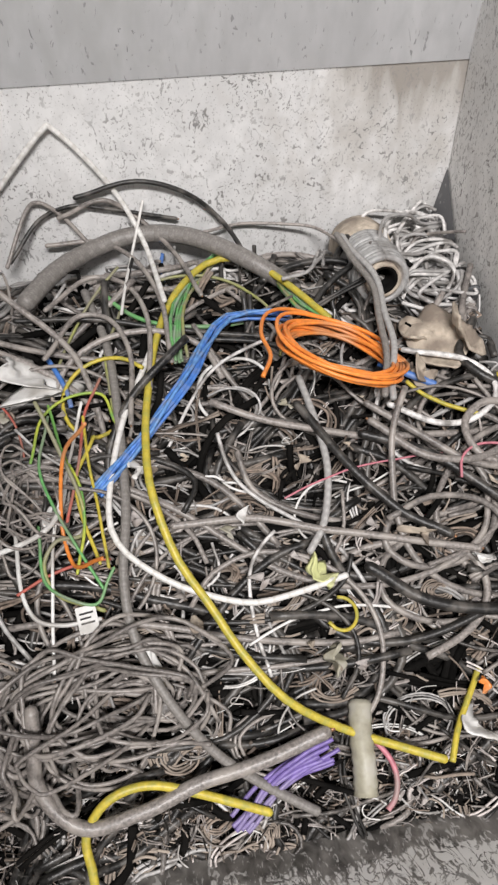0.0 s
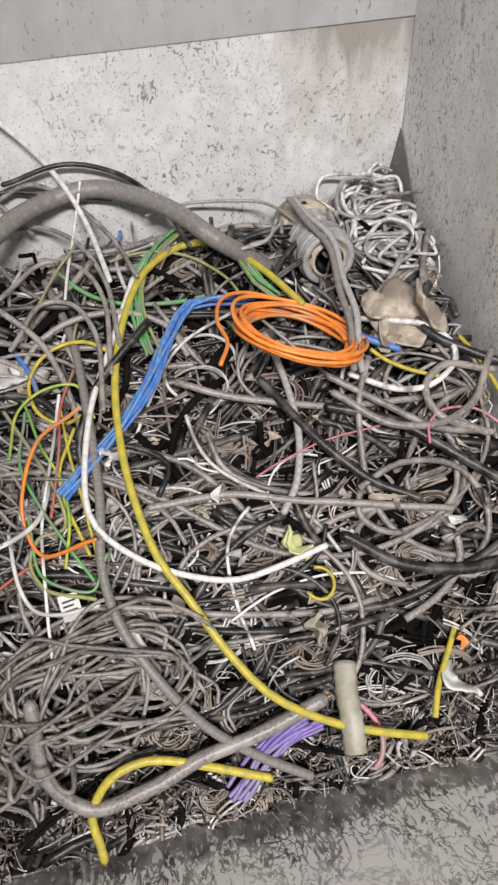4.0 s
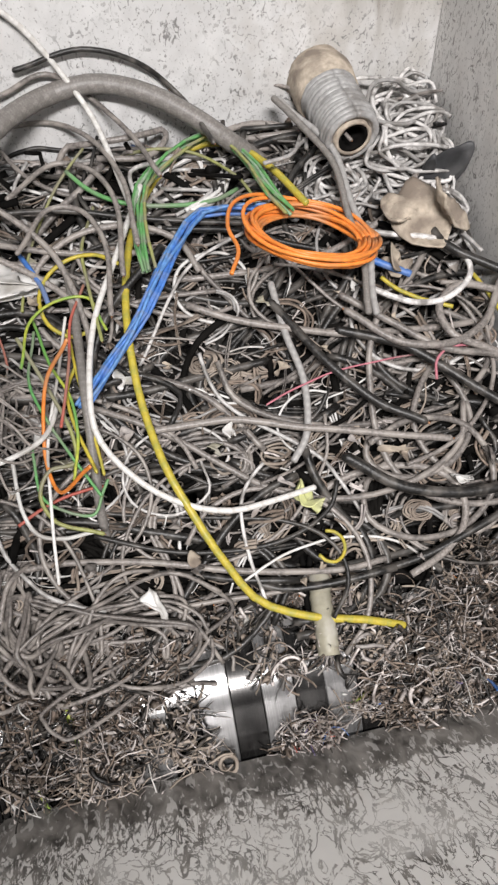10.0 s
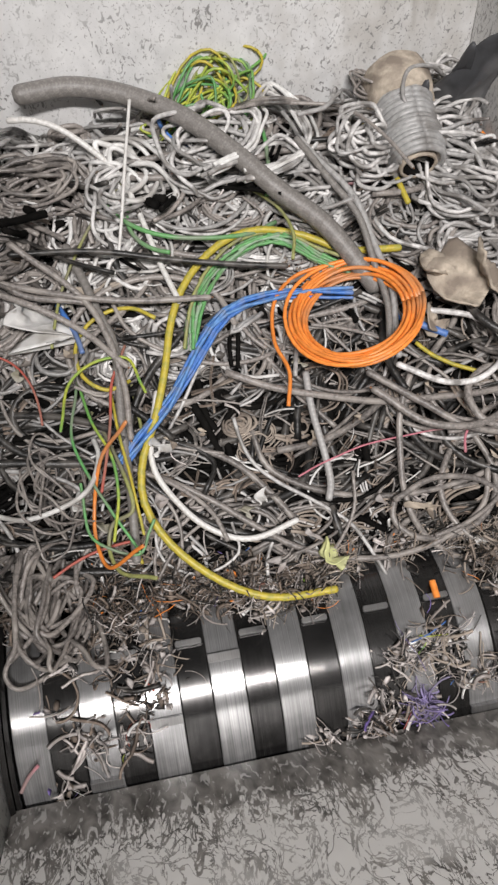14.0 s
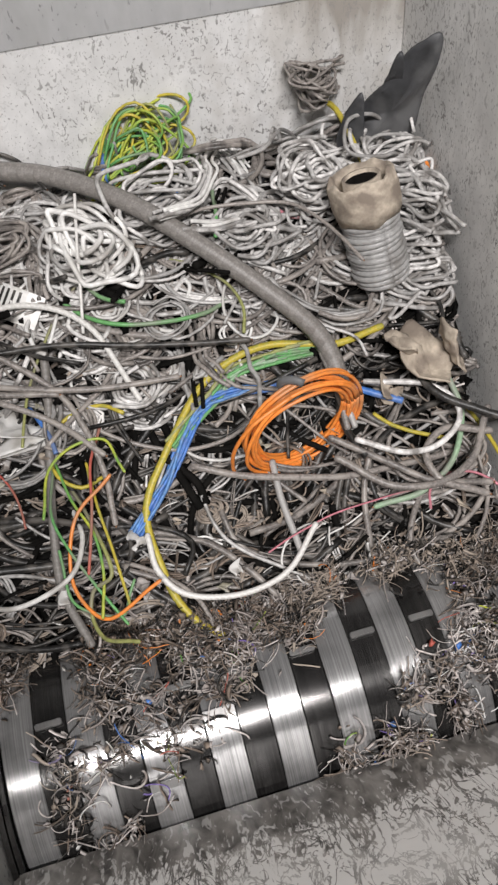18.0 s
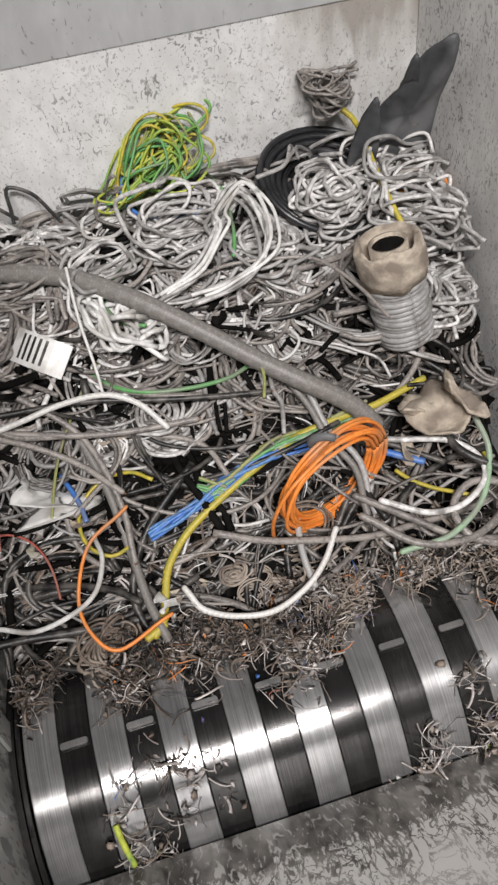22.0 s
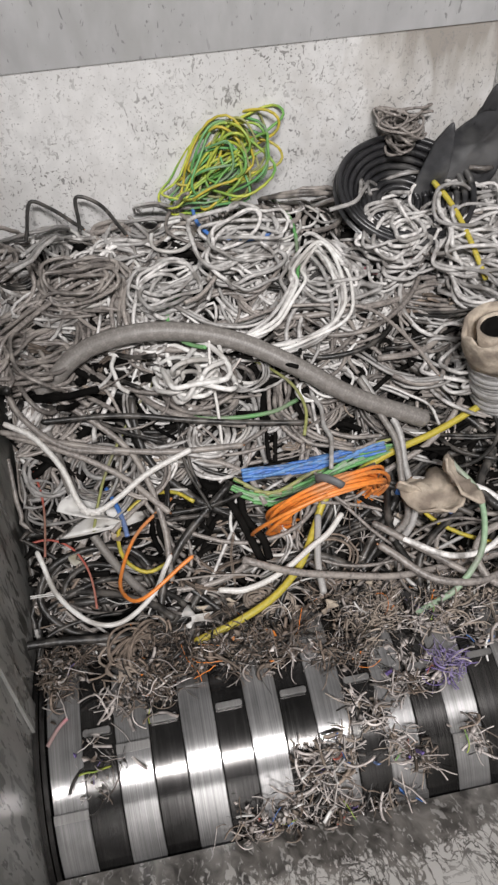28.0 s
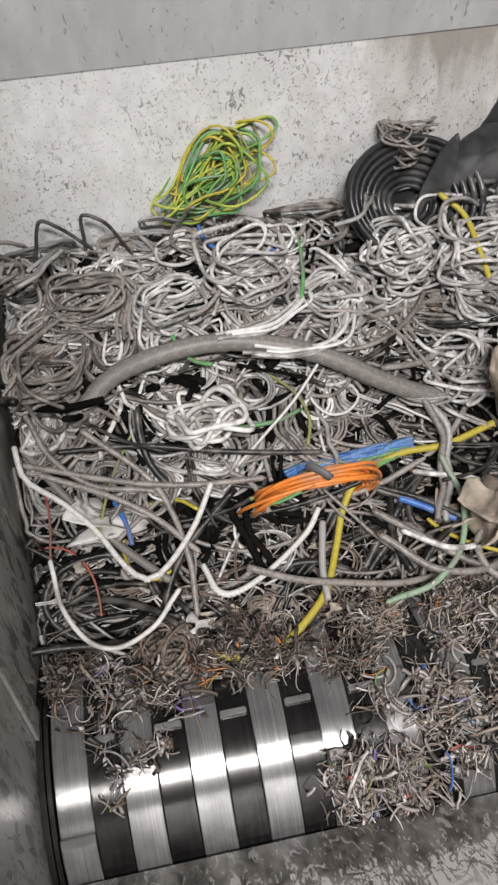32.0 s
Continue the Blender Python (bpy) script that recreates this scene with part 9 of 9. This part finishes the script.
SCRAPS = (
    (0.376, 0.039, "paper_label", PAPER, 0.024, "crumpled pale yellow label caught in cables", "paper", "front"),
    (0.185, -0.017, "plastic_scrap", PLASTIC, 0.022, "torn white plastic scrap", "plastic", "front"),
    (0.085, 0.28, "plastic_bag", PLASTIC, 0.048, "crumpled white plastic bag in the heap", "plastic bag", "front"),
    (0.383, -0.039, "fibre_board", OLIVE, 0.03, "broken olive plastic piece", "plastic", "front"),
    (0.51, -0.10, "foil_scrap", PLASTIC, 0.028, "crumpled clear foil near the rotor", "foil", "front"),
    (0.525, -0.073, "orange_scrap", ORANGE_C, 0.010, "small orange plastic scrap", "plastic", "front"),
    (0.20, 0.16, "plastic_scrap", PLASTIC, 0.022, "pale plastic scrap among wires", "plastic", "front"),
    (0.30, 0.10, "plastic_scrap", PLASTIC, 0.014, "small white plastic scrap", "plastic", "front"),
    (0.48, 0.06, "cardboard_scrap", CARD, 0.022, "torn cardboard scrap in the shreds", "cardboard", "front"),
    (0.20, -0.06, "card_scrap", GREY_MID, 0.024, "flat grey card scrap", "card", "front"),
    (0.55, 0.03, "foil_scrap", PLASTIC, 0.016, "small pale foil scrap", "foil", "front"),
    (0.10, 0.12, "foil_scrap", PLASTIC, 0.018, "pale foil scrap among wires", "foil", "front"),
    (0.53, 0.24, "cardboard_scrap", CARD, 0.026, "torn beige cardboard scrap", "cardboard", "front"),
)
for k, (x, y, name, material, size, words, kind, layer) in enumerate(SCRAPS):
    r = random.Random(700 + k)
    outline = [tuple(pose(0, 0, 0, 32 + r.uniform(-20, 20), r.uniform(-25, 25), r.uniform(0, 180)) @ Vector(q)) for q in blob_outline(r, size)]
    ob = tagged(new(name, flap(name, outline, 0.002, material, size * 0.7, k, 5)), words, kind)
    carry(ob, ride(x, y, -0.014, 0.5, layer))

r = random.Random(77)
for k in range(44):
    material, words, kind = r.choices(((CARD, "small torn cardboard flake in the shreds", "cardboard"), (SCRAP, "small torn sheath flake in the heap", "sheath flake"), (PLASTIC, "small pale plastic flake in the heap", "plastic"), (OLIVE, "small olive plastic flake in the heap", "plastic"), (GREY_MID, "small grey sheath flake in the heap", "sheath flake")), (3, 4, 1.5, 1, 3))[0]
    x, y = r.uniform(0.03, 0.62), r.uniform(-0.05, 0.32)
    outline = [tuple(pose(0, 0, 0, 32 + r.uniform(-30, 30), r.uniform(-30, 30), r.uniform(0, 180)) @ Vector(q)) for q in blob_outline(r, r.uniform(0.006, 0.014))]
    ob = tagged(new("torn_flake", flap("torn_flake", outline, 0.0012, material, 0.006, k, 3)), words, kind, "loose torn flakes")
    carry(ob, ride(x, y, -0.008, 0.5))

sticker = tagged(new("striped_label"), "folded white label sheet with dark printed stripes", "label")


def bowed(x0, x1, y0, y1, lift):
    """A strip of the bent sheet."""
    v = [(x, y, 0.012 * math.cos(x * 42) + z) for z in (lift, lift - 0.0016) for y in (y0, y1) for x in np.linspace(x0, x1, 9)]
    f = [(a + i, a + i + 1, a + i + 10, a + i + 9) for a in (0, 18) for i in range(8)] + [(i, i + 1, 19 + i, 18 + i) for i in range(8)] + [(9 + i, 10 + i, 28 + i, 27 + i) for i in range(8)] + [(0, 9, 27, 18), (8, 17, 35, 26)]
    return v, f


for k in range(6):
    ob = new("printed_stripe" if k else "sheet", mesh_of("sheet", *(bowed(-0.012 + 0.0078 * k - 0.0185, -0.012 + 0.0078 * k - 0.0155, -0.014, 0.016, 0.0008) if k else bowed(-0.036, 0.036, -0.02, 0.02, 0.0)), GREY_DARK if k else PLASTIC, False))
    ob.parent = sticker
    if k:
        ob["label"] = "dark printed stripe"
carry(sticker, [(t, pose(x, y, z, 40, 10, a)) for t, x, y, z, a in ((0, 0.19, 0.34, 0.25, -30), (15, 0.10, 0.36, 0.33, -30), (17, 0.11, 0.37, 0.39, -35), (19, 0.116, 0.366, 0.402, -40), (21, 0.118, 0.335, 0.385, -40), (23, 0.112, 0.325, 0.378, -40), (25, 0.141, 0.312, 0.360, -28), (26.5, 0.14, 0.31, 0.33, -20), (28, 0.14, 0.31, 0.29, -20), (32, 0.14, 0.29, 0.26, -20))])

tag = tagged(new("cable_tag"), "small white printed cable tag", "tag")
bm = bmesh.new()
box(bm, -0.010, 0.010, -0.014, 0.014, -0.001, 0.001, 0.0006)
bmesh.ops.transform(bm, matrix=pose(0, 0, 0, 50, 0, 8), verts=bm.verts)
part("plate", bm, PLASTIC, tag)
for k in range(3):
    bm = bmesh.new()
    box(bm, -0.007, 0.007 - 0.003 * (k % 2), -0.001, 0.001, 0.0012, 0.0016)
    bmesh.ops.transform(bm, matrix=pose(0, 0, 0, 50, 0, 8) @ pose(0, 0.007 - 0.005 * k, 0), verts=bm.verts)
    part("print_bar", bm, GREY_DARK, tag, "grey printed line")
carry(tag, [(t, pose(0, 0, -0.1 * min(1.0, max(0.0, (t - 9) / 2))) @ m) for t, m in ride(0.13, 0.025, -0.018, 0.4)])

pipe = tagged(new("plastic_tube"), "short olive plastic tube end by the rotor", "tube")
outer = smooth_line([(0.009, 0.041, 0.022), (0.003, 0.015, 0.013), (0.0, -0.015, 0.0), (-0.003, -0.038, -0.016)], 5)
ob = new("tube_wall", mesh_of("tube_wall", *tube(outer, [0.0115 + 0.0012 * (i % 2) for i in range(len(outer))], 14), OLIVE))
ob.parent = pipe
# black disc on the capped end paints the shade of a hollow
ob = new("tube_bore", mesh_of("tube_bore", *tube([outer[-1] + (outer[-1] - outer[-2]) * q for q in (0.0, 0.12)], 0.009, 14), SHADE_BLACK))
ob.parent = pipe
carry(pipe, [(t, pose(x, y, z, a)) for t, x, y, z, a in ((0, 0.385, -0.105, 0.172, 0), (6, 0.385, -0.105, 0.170, 0), (9, 0.355, -0.075, 0.160, -4), (11, 0.368, 0.0, 0.160, -10), (13, 0.345, 0.012, 0.150, -14), (15.5, 0.34, 0.04, 0.04, -14), (32, 0.34, 0.04, 0.02, -14))])


# ---- shreds on the rotor and along the heap's foot ----
def shreds(name, place, count, seed, materials, label, fine=1.0):
    """A tangle of thin curly strands and torn flakes."""
    thing = tagged(new(name), label, "cable shreds", kind="stuff")
    r = random.Random(seed)
    for m, share in materials:
        b = Bundle()
        for _ in range(int(count * share)):
            c = np.array(place(r))
            if r.random() < 0.34:
                q, e = pose(0, 0, 0, r.uniform(0, 360), r.uniform(0, 360), r.uniform(0, 360)), r.uniform(0.0022, 0.0065) * fine
                rim = [(e * r.uniform(0.6, 1.2) * math.cos(6.283 * k / 6), e * r.uniform(0.3, 0.8) * math.sin(6.283 * k / 6), e * r.uniform(-0.3, 0.3)) for k in range(6)]
                b.add([tuple(np.array(q @ Vector(v)) + c) for v in rim + [(0, 0, 0.25 * e), (0, 0, -0.1 * e)]], [(k, (k + 1) % 6, 6) for k in range(6)] + [((k + 1) % 6, k, 7) for k in range(6)])
                continue
            ln = r.uniform(0.012, 0.055) * fine
            n = 6 if ln < 0.02 else 11
            w = wander(r, ln, 45, n, 0.6, r.choice((-1, 1)) * r.uniform(2, 65) / fine)
            w = w @ np.array(pose(0, 0, 0, r.uniform(0, 360), r.uniform(0, 360), 0).to_3x3()).T
            b.tube(smooth_line(w + c, 2), r.uniform(0.0002, 0.0007) * fine, 4, r.choice((1.0, 1.0, 2.4, 3.2)))
        ob = new("shred", b.mesh("shred", m))
        ob["kind"] = "stuff"
        ob.parent = thing
    return thing


def on_rotor(helix, seed, first, last, thick):
    """Lumps caught ahead of the knives of one helix, from ring to ring."""
    r0 = random.Random(seed)
    lumps = []
    for _ in range(26):
        k = r0.uniform(first, last)
        ahead = r0.uniform(0, 58)
        lumps.append((PITCH * k, STEP_ZERO - STEP_LAG * k + 120 * helix + 10 - ahead, r0.uniform(0.004, 0.013), r0.uniform(0.003, 0.017) * thick))

    def place(r):
        x, th, s, tall = r.choice(lumps)
        th = radians(r.gauss(th, s * 420))
        d = ROTOR_R - 0.003 + abs(r.gauss(0, 0.5)) * tall
        return (np.clip(r.gauss(x, s), 0.014, RIGHT - 0.014), -d * math.sin(th), d * math.cos(th))

    return place


SHRED_MIX = ((SCRAP, 0.48), (BROWN_C, 0.30), (GREY_DARK, 0.17), (WHITE_C, 0.02), (RED_C, 0.006), (PURPLE_C, 0.008), (LIME_C, 0.006), (BLUE_C, 0.008))
TURNS = [(t, axle(t)) for t in range(0, 33, 2)]
for k, (helix, first, last, count, thick) in enumerate(((0, 1.0, 3.0, 220, 0.6), (0, 4.0, 6.4, 1500, 1.0), (0, 6.0, 8.8, 1300, 1.0), (1, 0.6, 2.6, 420, 0.7), (1, 3.2, 5.6, 1900, 1.1), (1, 5.4, 8.8, 800, 0.8), (2, 0.8, 3.0, 700, 0.8), (2, 2.8, 4.6, 1500, 1.0), (2, 4.6, 8.8, 1000, 0.9))):
    clump = shreds("shred_clump", on_rotor(helix, 20 + k, first, last, thick), count, 81 + k, SHRED_MIX, "clump of pale cable shreds caught on the rotor", 1.15)
    carry(clump, TURNS)


def on_front(seed):
    """A strip of rubble over the rotor's front."""
    r0 = random.Random(seed)
    lumps = [(r0.uniform(-0.07, 0.07), r0.uniform(14, 66), r0.uniform(0.006, 0.018), r0.uniform(0.006, 0.02)) for _ in range(22)]

    def place(r):
        x, th, s, tall = r.choice(lumps)
        th = radians(np.clip(r.gauss(th, s * 420), 4, 66))
        d = ROTOR_R + 0.001 + abs(r.gauss(0, 0.5)) * tall
        return (r.gauss(x, s), -d * math.sin(th), d * math.cos(th))

    return place


for k, (x, off) in enumerate(((0.06, 0.5), (0.15, 0.2), (0.25, -1.2), (0.36, -0.6), (0.46, 0.3), (0.56, 0.6), (0.60, 0.9))):
    x = min(max(x, 0.075), 0.565)
    debris = shreds("rotor_debris", on_front(20 + k), 1000, 120 + k, ((BROWN_C, 0.42), (SCRAP, 0.26), (GREY_DARK, 0.30), (WHITE_C, 0.02)), "brown and grey cable shreds lying on the rotor", 1.3)
    start = 9.4 + off
    carry(debris, [(0, pose(x, AXLE_Y, AXLE_Z)), (start, pose(x, AXLE_Y, AXLE_Z))] + [(start + q, pose(x, AXLE_Y, AXLE_Z, SPIN * q)) for q in (1.0, 2.5, 4.0, 5.5)] + [(32, pose(x, AXLE_Y, AXLE_Z, SPIN * 5.5 - 10))])
for k, (x, th, material, ln, rad, words) in enumerate((
    (0.080, -6.6, LIME_C, 0.05, 0.0034, "short bright yellow-green wire caught on the rotor"), (0.039, 19.6, LIME_C, 0.05, 0.0018, "thin yellow-green wire caught on the rotor"),
    (0.273, 50.6, BLUE_C, 0.04, 0.0018, "short blue wire caught on the rotor"), (0.282, 47.0, YELLOW_C, 0.035, 0.0016, "short yellow wire caught on the rotor"),
    (0.182, 59.3, YELLOW_C, 0.022, 0.004, "stub of yellow cable caught on the rotor"), (0.013, 122.8, PINK_C, 0.05, 0.002, "short pink wire caught on the rotor"), (0.475, 83.7, ORANGE_C, 0.02, 0.004, "stub of orange cable caught on the rotor"))):
    r = random.Random(900 + k)
    w = wander(r, ln, 14, 8, 0.1, 6)[:, [1, 0, 2]] * np.array((0.5, 1.0, 0.6))
    line = [tuple(pose(0, 0, 0, th) @ Vector((x + q[0], q[1], math.sqrt(ROTOR_R**2 - q[1] ** 2) + 0.004 + abs(q[2])))) for q in smooth_line(w, 3)]
    carry(tagged(new("wire_scrap", mesh_of("wire_scrap", *tube(line, rad, 8), material)), words, "wire"), TURNS)
clump = shreds("violet_shreds", lambda r: (r.gauss(0.434, 0.008), -0.163 * math.sin(radians(-233 + r.gauss(0, 3))), 0.163 * math.cos(radians(-233 + r.gauss(0, 3)))), 120, 140, ((PURPLE_C, 0.8), (SCRAP, 0.2)), "tuft of violet wire shreds caught on the rotor")
carry(clump, TURNS)


def foot(x0, seed):
    r0 = random.Random(seed)
    lumps = [(x0 + r0.uniform(-0.07, 0.07), r0.triangular(-0.01, 0.10, 0.045), r0.uniform(0.006, 0.018), r0.uniform(0.006, 0.03)) for _ in range(12)]

    def place(r):
        x, y, s, tall = r.choice(lumps)
        y = r.gauss(y, s)
        return (np.clip(r.gauss(x, s), LEFT + 0.022, RIGHT - 0.022), y, max(math.sqrt(max(0.0, 0.16**2 - y * y)) - 0.007, 0.138) + abs(r.gauss(0, 0.5)) * tall)

    return place


for k in range(5):
    shreds("heap_foot_shreds", foot(LEFT + (RIGHT - LEFT) * (k + 0.5) / 5, 40 + k), 1100, 90 + k, ((BROWN_C, 0.52), (SCRAP, 0.16), (GREY_DARK, 0.30), (WHITE_C, 0.012), (ORANGE_C, 0.008)), "brown and grey cable shreds along the heap's foot", 1.0)

def motions():
    walk(ROTOR, TURNS)
    for ob, rows in MOVES:
        walk(ob, rows)


motions()
